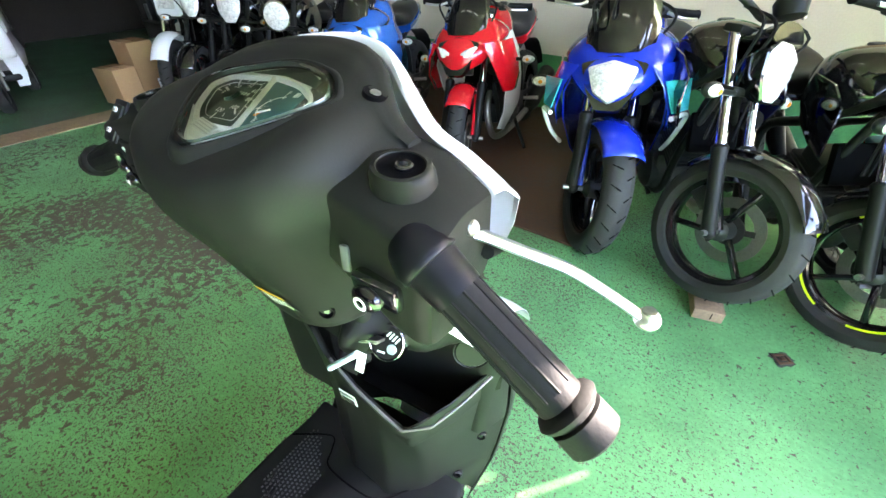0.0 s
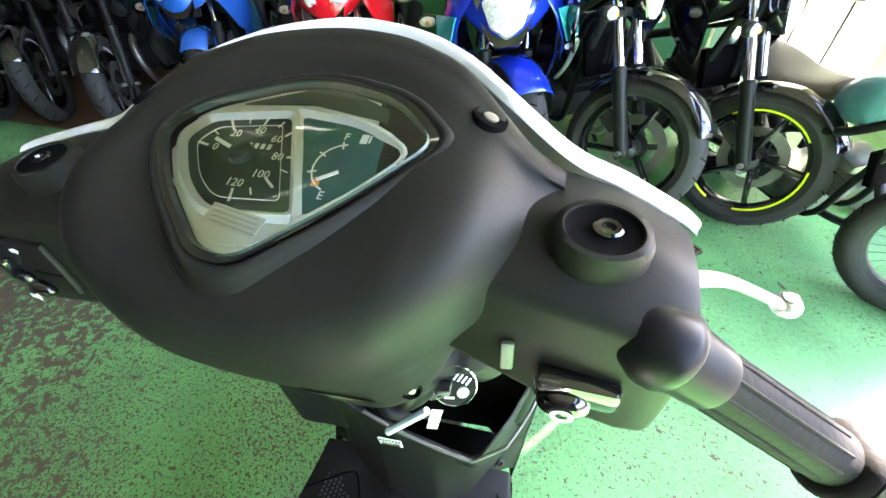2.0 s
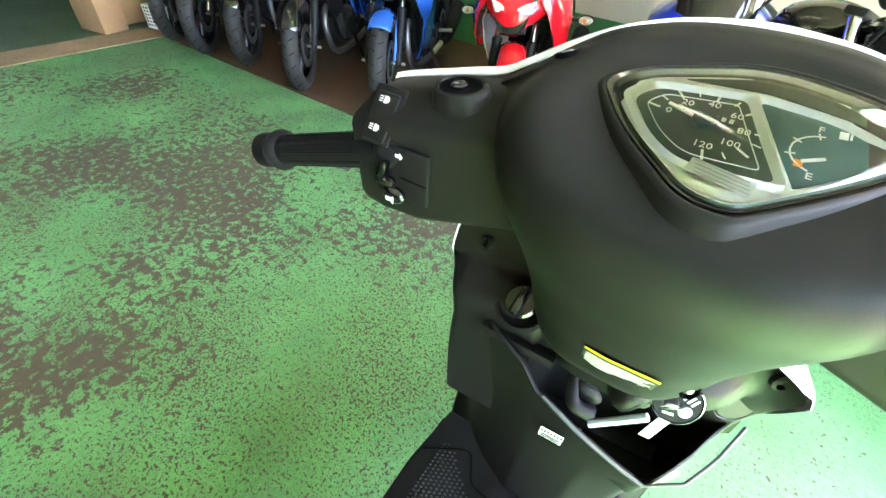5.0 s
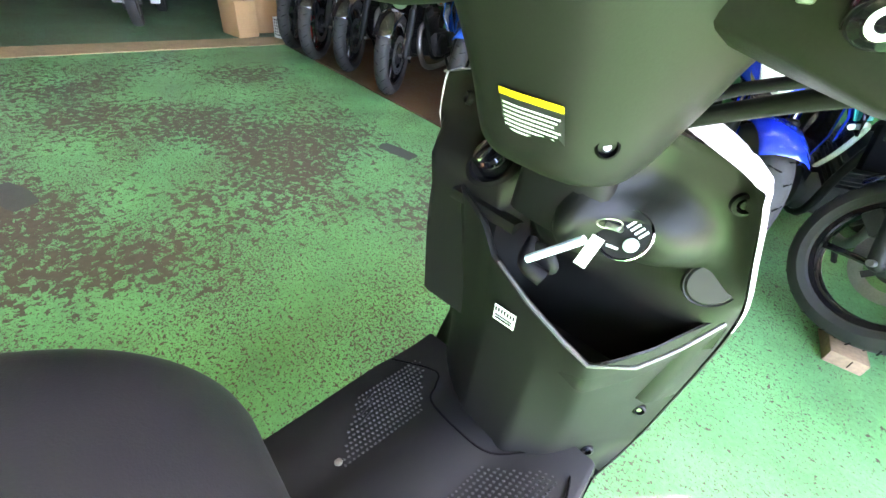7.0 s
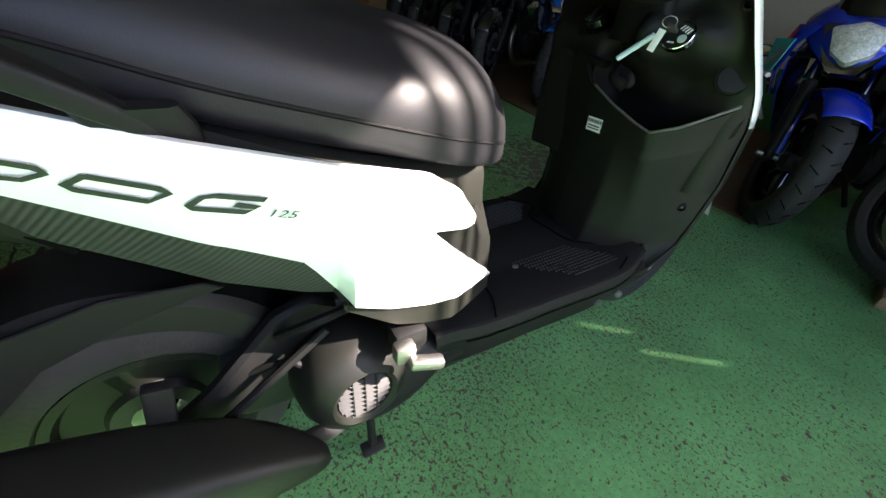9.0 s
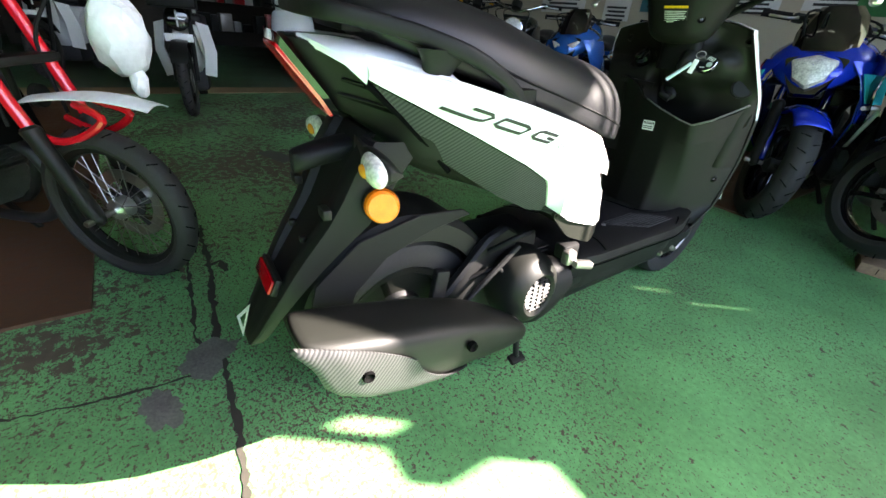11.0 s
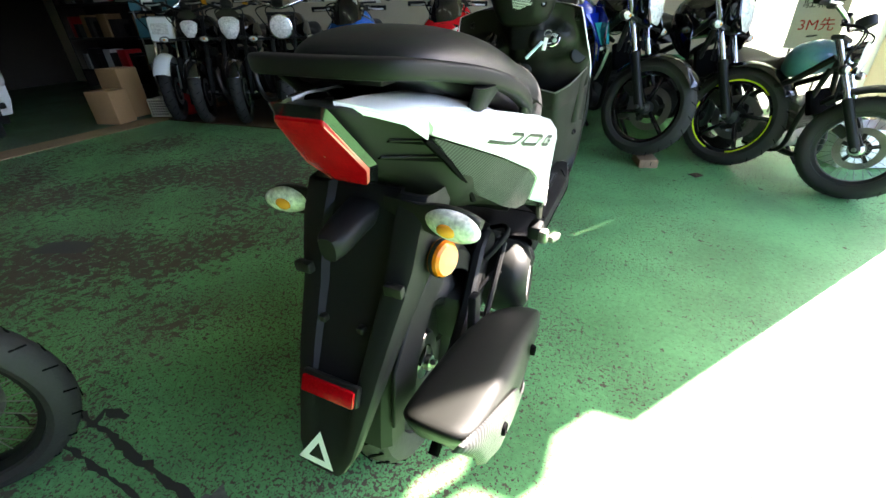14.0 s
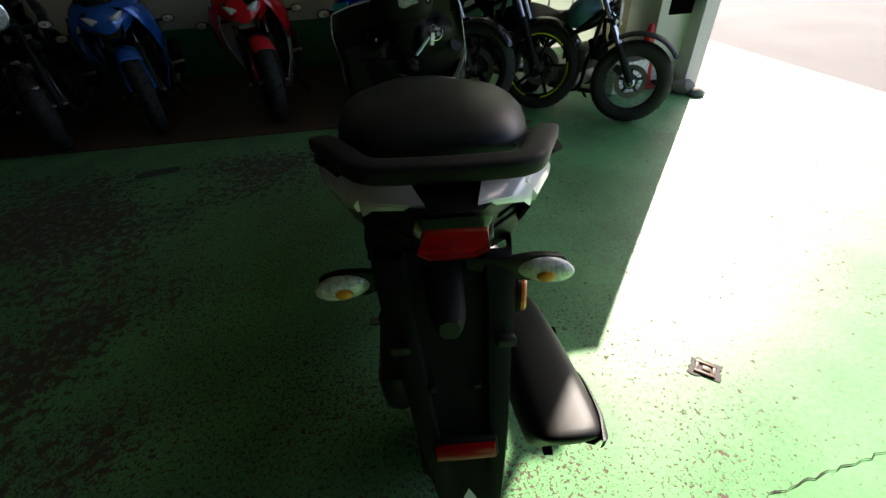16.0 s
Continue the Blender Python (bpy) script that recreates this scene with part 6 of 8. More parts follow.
# ---- exhaust ----
EX = [
    # y, centre x, centre z, half width, half height
    (-0.158, 0.150, 0.312, 0.030, 0.030), (-0.146, 0.152, 0.309, 0.050, 0.056), (-0.105, 0.155, 0.300, 0.056, 0.063), (-0.03, 0.156, 0.285, 0.058, 0.063), (0.06, 0.158, 0.271, 0.056, 0.058), (0.14, 0.162, 0.261, 0.050, 0.048), (0.21, 0.172, 0.248, 0.038, 0.036), (0.260, 0.185, 0.238, 0.020, 0.020), (0.276, 0.190, 0.235, 0.008, 0.008),
]
secs = []
for y, cx, cz, w, h in EX:
    slope = 0.55 * max(0.0, min(1.0, (0.06 - y) / 0.16))
    secs.append([(cx + w * math.copysign(abs(math.cos(a)) ** 0.55, math.cos(a)), y + 0.03 * slope - slope * h * math.sin(a), cz + h * math.copysign(abs(math.sin(a)) ** 0.55, math.sin(a))) for a in [2 * math.pi * k / 16 for k in range(16)]])
ex = sp("exhaust", skin(secs, 2, 4), M_BLACK, "dark exhaust silencer with a carbon-look guard", angle=50)
rows = []
for i in range(31):
    t = i / 30
    y = -0.154 + 0.279 * t
    cx, cz, w, h = (interp(y, [e[0] for e in EX], [e[k] for e in EX]) for k in (1, 2, 3, 4))
    w, h = max(w, 0.046) + 0.006, max(h, 0.045) + 0.006
    a0, a1 = -80, 12 + 48 * (1 - t) ** 1.5 - 70 * t ** 2
    rows.append([(cx + w * math.copysign(abs(math.cos(radians(a))) ** 0.55, math.cos(radians(a))), y + (1 - t) * 0.55 * (0.03 - h * math.sin(radians(a))) - 0.012 * (q / 12) * (1 - t), cz + h * math.copysign(abs(math.sin(radians(a))) ** 0.55, math.sin(radians(a)))) for q, a in enumerate([a0 + (a1 - a0) * k / 12 for k in range(13)])])
part("heat_guard", sheet(rows, 0.003, (1, 0, 0)), M_CARBON, ex, "carbon-look lower heat guard", angle=50)
for y, z in ((0.117, 0.276), (-0.078, 0.300)):
    cx, w = interp(y, [e[0] for e in EX], [e[1] for e in EX]), interp(y, [e[0] for e in EX], [e[3] for e in EX])
    part("guard_bolt", lathe([(0, 0.000), (0.005, 0.000), (0.0085, 0.004), (0.010, 0.001), (0.010, -0.004)], 18, pose(cx + w + 0.006, y, z) @ AXIS_X), M_DARK, ex, "dark bolt recess")
part("tail_pipe", tube([(0.135, -0.100, 0.276), (0.135, -0.128, 0.264), (0.135, -0.134, 0.261)], [0.008, 0.008, 0.0075], 14), M_DARK, ex)
part("exhaust_strap", box(0.016, 0.030, 0.12, (0.112, 0.11, 0.305), 0.004, (-10, 0, 0)), M_TEXBLK, ex)
part("exhaust_pipe", tube(cr([(0.17, 0.25, 0.245), (0.13, 0.32, 0.20), (0.06, 0.40, 0.19)], 5), 0.013, 10), M_ENGINE, ex)

# side stand and front wheel
sp("side_stand", join(tube([(-0.11, 0.42, 0.20), (-0.175, 0.44, 0.016)], 0.009, 10), box(0.05, 0.03, 0.008, (-0.182, 0.44, 0.012), 0.002, (0, -3, 0))), M_STEEL, "steel side stand")
sp("centre_stand", join(tube([(0.085, 0.37, 0.16), (0.112, 0.365, 0.05)], 0.008, 10), box(0.025, 0.045, 0.014, (0.114, 0.365, 0.045), 0.004, (0, 20, 0)), tube([(-0.085, 0.37, 0.16), (-0.112, 0.365, 0.05)], 0.008, 10), tube([(-0.09, 0.36, 0.12), (0.09, 0.36, 0.12)], 0.007, 8)), M_BLACK, "folded black centre stand")
settle(REAR_M)
FAX = Vector((0.0, 1.17, 0.200))
fwm = Matrix.Translation(FAX) @ AXIS_X
fw = sp("front_wheel", lathe([(0.130, -0.030), (0.133, -0.036), (0.112, -0.020), (0.112, 0.020), (0.133, 0.036), (0.130, 0.030)], 40, fwm), M_GLOSSBLK, "small front wheel")
part("tyre", lathe(TY, 48, fwm), M_TYRE, fw)
part("spokes", join(*[moved(box(0.02, 0.022, 0.10, (0, 0, 0.07), 0.004), Matrix.Translation(FAX) @ pose(0, 0, 0, 120 * k, 0, 0)) for k in range(3)], lathe([(0, 0.03), (0.03, 0.03), (0.035, -0.03), (0, -0.03)], 24, fwm)), M_GLOSSBLK, fw)
for s in (-1, 1):
    sp("fork_leg", tube([(0.06 * s, 1.17, 0.20), (0.06 * s, 1.06, 0.45)], 0.015, 12), M_BLACK)
sp("front_mudguard", sheet([[(x, 1.17 + math.cos(a) * (0.235 - 1.6 * x * x), 0.20 + math.sin(a) * (0.235 - 1.6 * x * x)) for x in (-0.06, -0.04, -0.02, 0, 0.02, 0.04, 0.06)] for a in [radians(20 + 140 * k / 20) for k in range(21)]], 0.002, (0, 0, 1)), M_WHITE, "white front mudguard")
sp("front_nose", skin([[(0.10 * k, y, zc + 0.10 * k), (0.14 * k, y, zc), (0.09 * k, y, zc - 0.10 * k), (-0.09 * k, y, zc - 0.10 * k), (-0.14 * k, y, zc), (-0.10 * k, y, zc + 0.10 * k)] for y, zc, k in ((0.985, 0.56, 1.0), (1.03, 0.56, 0.85), (1.06, 0.55, 0.5))], 3, 3), M_WHITE, "white front apron")

settle(affine((1.05, 0, 0, -0.01), (0, 1.05, 0, 0.045), (0, 0, 1.08, 0)))

# ---- motorcycles (front wheel axle over the origin, facing -y, z up) ----
RAKE_TOP, RAKE_LOW = Vector((0, 0.235, 0.80)), Vector((0, 0.0, 0.27))


def wheel(parent, name, at, m, R, half, spokes, rim_mat, disc=0.0, stripe=None, wire=False):
    wm = m @ Matrix.Translation(at) @ AXIS_X
    rr = R - half * 1.45
    w = part(name, lathe([(rr - 0.012, -half * 0.55), (rr + 0.004, -half * 0.62), (rr + 0.006, -half * 0.5), (rr - 0.016, -half * 0.35), (rr - 0.020, 0), (rr - 0.016, half * 0.35), (rr + 0.006, half * 0.5), (rr + 0.004, half * 0.62), (rr - 0.012, half * 0.55)], 40, wm), rim_mat, parent)
    part("tyre", lathe([(rr, -half * 0.55), (rr + 0.004, -half * 0.82), (rr + half * 0.5, -half), (R - half * 0.42, -half * 0.86), (R - half * 0.12, -half * 0.5), (R, 0), (R - half * 0.12, half * 0.5), (R - half * 0.42, half * 0.86), (rr + half * 0.5, half), (rr + 0.004, half * 0.82), (rr, half * 0.55)], 48, wm), M_TYRE, w)
    gro = []
    for k in range(22):
        for s in (-1, 1):
            gro.append(moved(box(half * 0.75, 0.004, 0.002, (s * half * 0.42, 0, R - half * 0.10), 0, (0, s * 27, s * 35)), m @ Matrix.Translation(at) @ pose(0, 0, 0, 360 / 22 * (k + 0.25 * s), 0, 0)))
    tagged(part("tread_grooves", join(*gro), M_DARK, w), kind="stuff")
    if wire:
        sp_ = []
        for k in range(28):
            a, b = radians(360 / 28 * k), radians(360 / 28 * k + (22 if k % 2 else -22))
            s = 0.022 if (k // 2) % 2 else -0.022
            sp_.append(moved(tube([(0.028 * math.cos(b), 0.028 * math.sin(b), s), ((rr - 0.016) * math.cos(a), (rr - 0.016) * math.sin(a), s * 0.1)], 0.0014, 5), wm))
        tagged(part("wire_spokes", join(*sp_), M_STEEL, w), kind="stuff")
    else:
        for k in range(spokes):
            part("spoke", moved(join(box(half * 0.5, 0.020, rr - 0.045, (0, 0.006, (rr + 0.02) / 2), 0.005, (4, 0, 0))), m @ Matrix.Translation(at) @ pose(0, 0, 0, 360 / spokes * k + 15, 0, 0)), rim_mat, w)
    part("hub", lathe([(0, half * 0.9), (0.014, half * 0.9), (0.026, half * 0.6), (0.034, half * 0.55), (0.034, -half * 0.55), (0.026, -half * 0.6), (0.014, -half * 0.9), (0, -half * 0.9)], 24, wm), M_ENGINE if not wire else M_ALU, w)
    if disc:
        side = half * 0.85
        part("brake_disc", lathe([(disc * 0.68, side), (disc, side), (disc, side + 0.004), (disc * 0.68, side + 0.004)], 40, wm, True), M_STEEL, w, "drilled steel brake disc")
        part("disc_carrier", join(lathe([(0.030, side - 0.004), (disc * 0.45, side - 0.004), (disc * 0.45, side + 0.002), (0.030, side + 0.002)], 24, wm, True), *[moved(box(0.004, 0.020, disc * 0.72, (side, 0, disc * 0.37), 0, (0, 0, 0)), m @ Matrix.Translation(at) @ pose(0, 0, 0, 72 * k, 0, 0)) for k in range(5)]), M_ENGINE, w)
        hl = [lathe([(0, 0.0008), (0.0035, 0.0008), (0.0035, 0)], 6, wm @ pose(disc * (0.78 + 0.12 * (k % 2)) * math.cos(radians(15 * k)), disc * (0.78 + 0.12 * (k % 2)) * math.sin(radians(15 * k)), side + 0.004)) for k in range(24)]
        tagged(part("disc_holes", join(*hl), M_DARK, w), kind="stuff")
    if stripe:
        for a0 in (20, 140, 260):
            pr = [(rr - 0.006, half * 0.60), (rr + 0.001, half * 0.66)]
            rows = [[wm @ Vector((r * math.cos(radians(a0 + 4 * k)), r * math.sin(radians(a0 + 4 * k)), s * (h + 0.006))) for k in range(23)] for s in (1,) for r, h in pr]
            part("rim_stripe", sheet(rows), stripe, w, "fluorescent rim stripe")
            rows = [[wm @ Vector((r * math.cos(radians(a0 + 4 * k)), r * math.sin(radians(a0 + 4 * k)), -(h + 0.006))) for k in range(23)] for r, h in pr]
            part("rim_stripe", sheet(rows), stripe, w)
    return w


def steer_matrix(deg):
    ax = (RAKE_TOP - RAKE_LOW).normalized()
    return Matrix.Translation(RAKE_TOP) @ Matrix.Rotation(radians(deg), 4, ax) @ Matrix.Translation(-RAKE_TOP)


def motorcycle(name, axle, yaw, steer, label, body=M_GLOSSBLK, kind="naked", R=0.252, half=0.047, lift=0.0, lean=-5, size=1.12, group="motorcycles in a row", fork_top=M_CHROME, fender=M_GLOSSBLK, wire=False, rim=M_GLOSSBLK, stripe=None, lamp="shield", accent=None, tank=None, seat_mat=M_SEAT, spokes=5, disc=0.115):
    S = steer_matrix(steer)
    low = Vector((0, 0, R))
    at = S @ low
    base = pose(axle[0], axle[1], lift, 0, lean, 0) @ pose(0, 0, 0, 0, 0, yaw) @ Matrix.Scale(size, 4)
    t = thing(name, base @ Matrix.Translation((-at.x, -at.y, R - at.z)), label, "motorcycle", group)
    tank = tank or body

    def p(nm, bm, m_, lab="", ang=38):
        return part(nm, bm, m_, t, lab, angle=ang)
    wheel(t, "front_wheel", low, S, R, half, spokes, rim, disc, stripe, wire)
    wheel(t, "rear_wheel", Vector((0, 1.16, R)), Matrix(), R, half * 1.25, spokes, rim, 0.09, None, wire)
    top = RAKE_TOP + (RAKE_TOP - low).normalized() * 0.03
    for s in (-1, 1):
        o = Vector((0.085 * s, 0, 0))
        a, b = low + o, top + o
        p("fork_tube", moved(tube([a.lerp(b, 0.42), b], 0.0165, 14), S), fork_top)
        p("fork_slider", moved(join(tube([a.lerp(b, -0.02), a.lerp(b, 0.02), a.lerp(b, 0.40), a.lerp(b, 0.44), a.lerp(b, 0.455)], [0.018, 0.024, 0.0235, 0.026, 0.019], 14), ball(0.02, 0.024, 0.022, a)), S), M_BLACK)
    axm = S @ Matrix.Translation(low) @ AXIS_X
    p("axle", lathe([(0, 0.125), (0.009, 0.125), (0.010, 0.120), (0.010, -0.120), (0.009, -0.125), (0, -0.125)], 12, axm), M_STEEL)
    p("brake_caliper", moved(box(0.03, 0.075, 0.05, (-half - 0.012, 0.085, R + 0.085), 0.008, (35, 0, 0)), S), M_ENGINE)
    for k in (1.0, 0.72):
        p("yoke", moved(box(0.21, 0.06, 0.025, low.lerp(top, k), 0.008), S), M_BLACK)
    # mudguard hugging the wheel
    rows = []
    a0, a1 = {"dirt": (45, 150), "sport": (52, 128)}.get(kind, (40, 150))
    rg = R + (0.022 if kind != "dirt" else 0.055)
    for k in range(19):
        a = radians(a0 + (a1 - a0) * k / 18)
        rows.append([(x * half * 1.35, math.cos(a) * (rg - 0.03 * abs(x) ** 3), R + math.sin(a) * (rg - 0.03 * abs(x) ** 3)) for x in (-1, -0.9, -0.6, -0.2, 0.2, 0.6, 0.9, 1)])
    if lamp == "none":        # high mudguard on a red bracket
        rows = []
        for k in range(11):
            t_ = k / 10
            w_ = 0.058 - 0.022 * t_ - 0.012 * (1 - t_) ** 4
            rows.append([(x * w_, 0.17 - 0.40 * t_, 0.575 + 0.035 * math.sin(t_ * 2.4) - 0.012 * abs(x) ** 2) for x in (-1, -0.8, -0.4, 0, 0.4, 0.8, 1)])
        for sx in (-1, 1):
            p("mudguard_bracket", moved(tube(cr([(0.062 * sx, 0.16, 0.50), (0.060 * sx, 0.04, 0.475), (0.045 * sx, -0.09, 0.545), (0.030 * sx, 0.0, 0.575)], 5), 0.011, 8), S), M_RED)
    p("front_mudguard", moved(sheet(rows, 0.003, (0, 0, 1)), S), fender, "", 60)
    for s in (() if lamp == "none" else (-1, 1)):
        p("mudguard_stay", moved(tube([(0.068 * s, -0.02, R + 0.02), (0.062 * s, 0.09, R + 0.20)], 0.010, 8), S), fender)
    # bars
    hb = top + Vector((0, -0.01, 0.04))
    wide = 0.33 if kind != "sport" else 0.27
    rise = 0.10 if kind == "dirt" else (0.06 if kind == "naked" else -0.02)
    bar = cr([hb + Vector(q) for q in ((-wide, 0.09, rise), (-wide + 0.13, 0.05, rise), (-0.10, 0.0, rise * 0.4), (0, -0.01, 0), (0.10, 0.0, rise * 0.4), (wide - 0.13, 0.05, rise), (wide, 0.09, rise))], 5)
    p("handlebar", moved(tube(bar, 0.011, 12), S), M_CHROME if kind == "dirt" or lamp == "round" else M_BLACK)
    for s in (-1, 1):
        e0, e1 = hb + Vector((s * (wide - 0.10), 0.06, rise)), hb + Vector((s * (wide + 0.012), 0.094, rise))
        p("grip", moved(tube([e0, e0.lerp(e1, 0.1), e0.lerp(e1, 0.95), e1], [0.018, 0.0165, 0.0165, 0.019], 14), S), M_RUBBER)
        p("lever", moved(tube(cr([e0 + Vector((-0.02 * s, -0.02, 0)), e0 + Vector((0.02 * s, -0.05, -0.01)), e1 + Vector((-0.02 * s, -0.05, -0.01))], 5), [0.007] + [0.0055] * 10, 8), S), M_ALU)
        p("switch_pod", moved(box(0.045, 0.04, 0.04, e0 + Vector((-0.03 * s, 0, 0)), 0.008), S), M_BLACK)
        if kind == "mirrored":
            stem = hb + Vector((s * (wide - 0.11), 0.04, rise))
            p("mirror", moved(join(tube(cr([stem, stem + Vector((s * 0.05, -0.02, 0.09)), stem + Vector((s * 0.11, 0.0, 0.15))], 4), 0.0055, 8), ball(0.058, 0.014, 0.036, stem + Vector((s * 0.13, 0.0, 0.165)), (0, 10 * s, 0))), S), M_BLACK)
    for x in (-0.16, -0.09, 0.12):
        p("cable", moved(tube(cr([hb + Vector((x * 0.5, 0.02, 0.02)), hb + Vector((x, -0.10, -0.02)), hb + Vector((x * 0.6, -0.06, -0.16)), low.lerp(top, 0.45) + Vector((x * 0.6, 0.05, 0))], 5), 0.005, 6), S), M_RUBBER)
    if kind != "sport":
        p("gauge_pod", moved(join(lathe([(0, 0.03), (0.04, 0.03), (0.045, 0.02), (0.040, -0.02), (0, -0.03)], 24, pose(0, 0.17, 0.90, -25, 0, 0))), S), M_BLACK)
    # headlamp
    if lamp == "round":
        hm = S @ pose(0, 0.135, 0.735, 90, 0, 0)
        h = p("headlamp", lathe([(0.0, -0.085), (0.05, -0.075), (0.078, -0.03), (0.084, 0.0), (0.086, 0.008), (0.078, 0.010)], 36, hm), M_CHROME if body != M_BLACK else M_GLOSSBLK)
        part("lens", lathe([(0.078, 0.009), (0.05, 0.018), (0.02, 0.022), (0, 0.0225)], 32, hm), M_CLEARLENS, h, "round clear lens")
    elif lamp == "square":
        hm = S @ pose(0, 0.11, 0.74, 90, 0, 0)
        h = p("headlamp", join(moved(box(0.19, 0.20, 0.07, (0, 0, -0.02), 0.03), hm)), M_WHITE)
        part("lens", moved(box(0.125, 0.085, 0.012, (0, 0.005, 0.018), 0.005), hm), M_CLEARLENS, h, "rectangular clear lens")
    elif lamp in ("shield", "small"):
        hm = S @ pose(0, 0.12, 0.735, 78, 0, 0)
        k = 1.0 if lamp == "shield" else 0.8
        out = rounded([(0.085 * k, 0.055 * k), (0.075 * k, -0.02 * k), (0.035 * k, -0.085 * k), (-0.035 * k, -0.085 * k), (-0.075 * k, -0.02 * k), (-0.085 * k, 0.055 * k), (-0.04 * k, 0.085 * k), (0.04 * k, 0.085 * k)], 0.012, 3)
        rows = [[(x * q, y * q, z) for x, y in out + out[:1]] for q, z in ((0.6, -0.08), (1.0, -0.02), (1.04, 0.006), (0.96, 0.012))]
        h = p("headlamp", moved(sheet(rows), hm), body)
        rows = [[(x * q, y * q, z) for x, y in out + out[:1]] for q, z in ((0.97, 0.010), (0.8, 0.022), (0.4, 0.030), (0.02, 0.032))]
        part("lens", moved(sheet(rows), hm), M_CLEARLENS, h, "faceted clear lens")
        part("visor", moved(join(skin([[(0.09 * k, 0.085, z), (0.05 * k, 0.13 + z * 0.3, z), (-0.05 * k, 0.13 + z * 0.3, z), (-0.09 * k, 0.085, z), (0, 0.075, z)] for z in (-0.08, -0.03, 0.01)], 3, 2)), hm), body, h)
    # indicators
    if kind != "dirt" or lamp == "round":
        fwd = S if kind != "sport" else Matrix()
        for s in (-1, 1):
            y_, z_ = (0.15, 0.66) if kind != "sport" else (0.24, 0.60)
            x_ = 0.19 if kind != "sport" else 0.27
            i_ = p("indicator", moved(join(tube([(0.09 * s, y_, z_), (x_ * s, y_ - 0.01, z_)], 0.009, 8), ball(0.042, 0.022, 0.024, (s * (x_ + 0.025), y_, z_), (0, 0, 0), 16)), fwd), M_BLACK)
            part("lens", moved(ball(0.034, 0.018, 0.019, (s * (x_ + 0.026), y_ - 0.010, z_), (0, 0, 0), 16), fwd), M_CLEARLENS, i_)
            part("bulb", moved(ball(0.009, 0.005, 0.008, (s * (x_ + 0.024), y_ - 0.026, z_)), fwd), M_BULB, i_)
    # tank, seat, tail
    secs = []
    for y, w, z0, z1 in ((0.27, 0.05, 0.70, 0.76), (0.31, 0.10, 0.66, 0.81), (0.38, 0.135, 0.63, 0.845), (0.47, 0.135, 0.62, 0.84), (0.56, 0.10, 0.62, 0.80), (0.63, 0.06, 0.62, 0.745)):
        secs.append([(0, y, z0), (w * 0.8, y, z0 + 0.01), (w, y, (z0 * 0.55 + z1 * 0.45)), (w * 0.8, y, z1 - 0.03), (w * 0.3, y, z1), (-w * 0.3, y, z1), (-w * 0.8, y, z1 - 0.03), (-w, y, (z0 * 0.55 + z1 * 0.45)), (-w * 0.8, y, z0 + 0.01)])
    if wire:
        secs = [[(x * 0.85, 0.36 + (y - 0.36) * 0.72, 0.70 + (z - 0.70) * 0.85) for x, y, z in q] for q in secs]
    tk = p("fuel_tank", skin(secs, 3, 4), tank, "", 60)
    part("filler_cap", lathe([(0, 0.006), (0.024, 0.006), (0.028, 0.0)], 20, pose(0, 0.44, 0.846)), M_ENGINE, tk)
    secs = []
    for y, w, z0, z1 in ((0.58, 0.07, 0.66, 0.735), (0.64, 0.11, 0.65, 0.725), (0.78, 0.13, 0.65, 0.720), (0.90, 0.12, 0.67, 0.760), (1.04, 0.10, 0.70, 0.785), (1.14, 0.05, 0.73, 0.785)):
        secs.append([(0, y, z0), (w * 0.9, y, z0), (w, y, z0 + (z1 - z0) * 0.55), (w * 0.6, y, z1), (-w * 0.6, y, z1), (-w, y, z0 + (z1 - z0) * 0.55), (-w * 0.9, y, z0)])
    p("seat", skin(secs, 3, 3), seat_mat, "", 60)
    p("tail_unit", skin([[(w, y, z0), (w, y, z1), (-w, y, z1), (-w, y, z0)] for y, w, z0, z1 in ((0.75, 0.11, 0.60, 0.66), (0.95, 0.10, 0.64, 0.70), (1.15, 0.07, 0.70, 0.75), (1.24, 0.04, 0.73, 0.76))], 3, 3), body, "", 50)
    p("tail_lamp", box(0.09, 0.02, 0.04, (0, 1.245, 0.735), 0.006), M_RED_LENS)
    p("rear_mudguard", sheet([[(x, 1.16 + math.cos(radians(a)) * 0.33, R + math.sin(radians(a)) * 0.33) for x in (-0.06, 0.0, 0.06)] for a in range(10, 100, 10)], 0.004, (0, 0, 1)), M_BLACK)
    # frame and engine
    p("frame", join(*[tube(cr([(0.02 * s, 0.235, 0.74), (0.11 * s, 0.40, 0.62), (0.12 * s, 0.66, 0.52), (0.11 * s, 0.72, 0.34)], 5), 0.018, 10) for s in (-1, 1)], *[tube(cr([(0.02 * s, 0.25, 0.68), (0.08 * s, 0.32, 0.42), (0.09 * s, 0.42, 0.20), (0.10 * s, 0.70, 0.20)], 5), 0.015, 10) for s in (-1, 1)], *[tube([(0.09 * s, 0.66, 0.56), (0.09 * s, 1.10, 0.70)], 0.013, 8) for s in (-1, 1)]), M_BLACK)
    p("swing_arm", join(*[tube([(0.09 * s, 0.70, 0.30), (0.09 * s, 1.16, R)], 0.017, 8) for s in (-1, 1)], tube([(0, 0.72, 0.36), (0, 0.92, 0.60)], 0.028, 12)), M_BLACK)
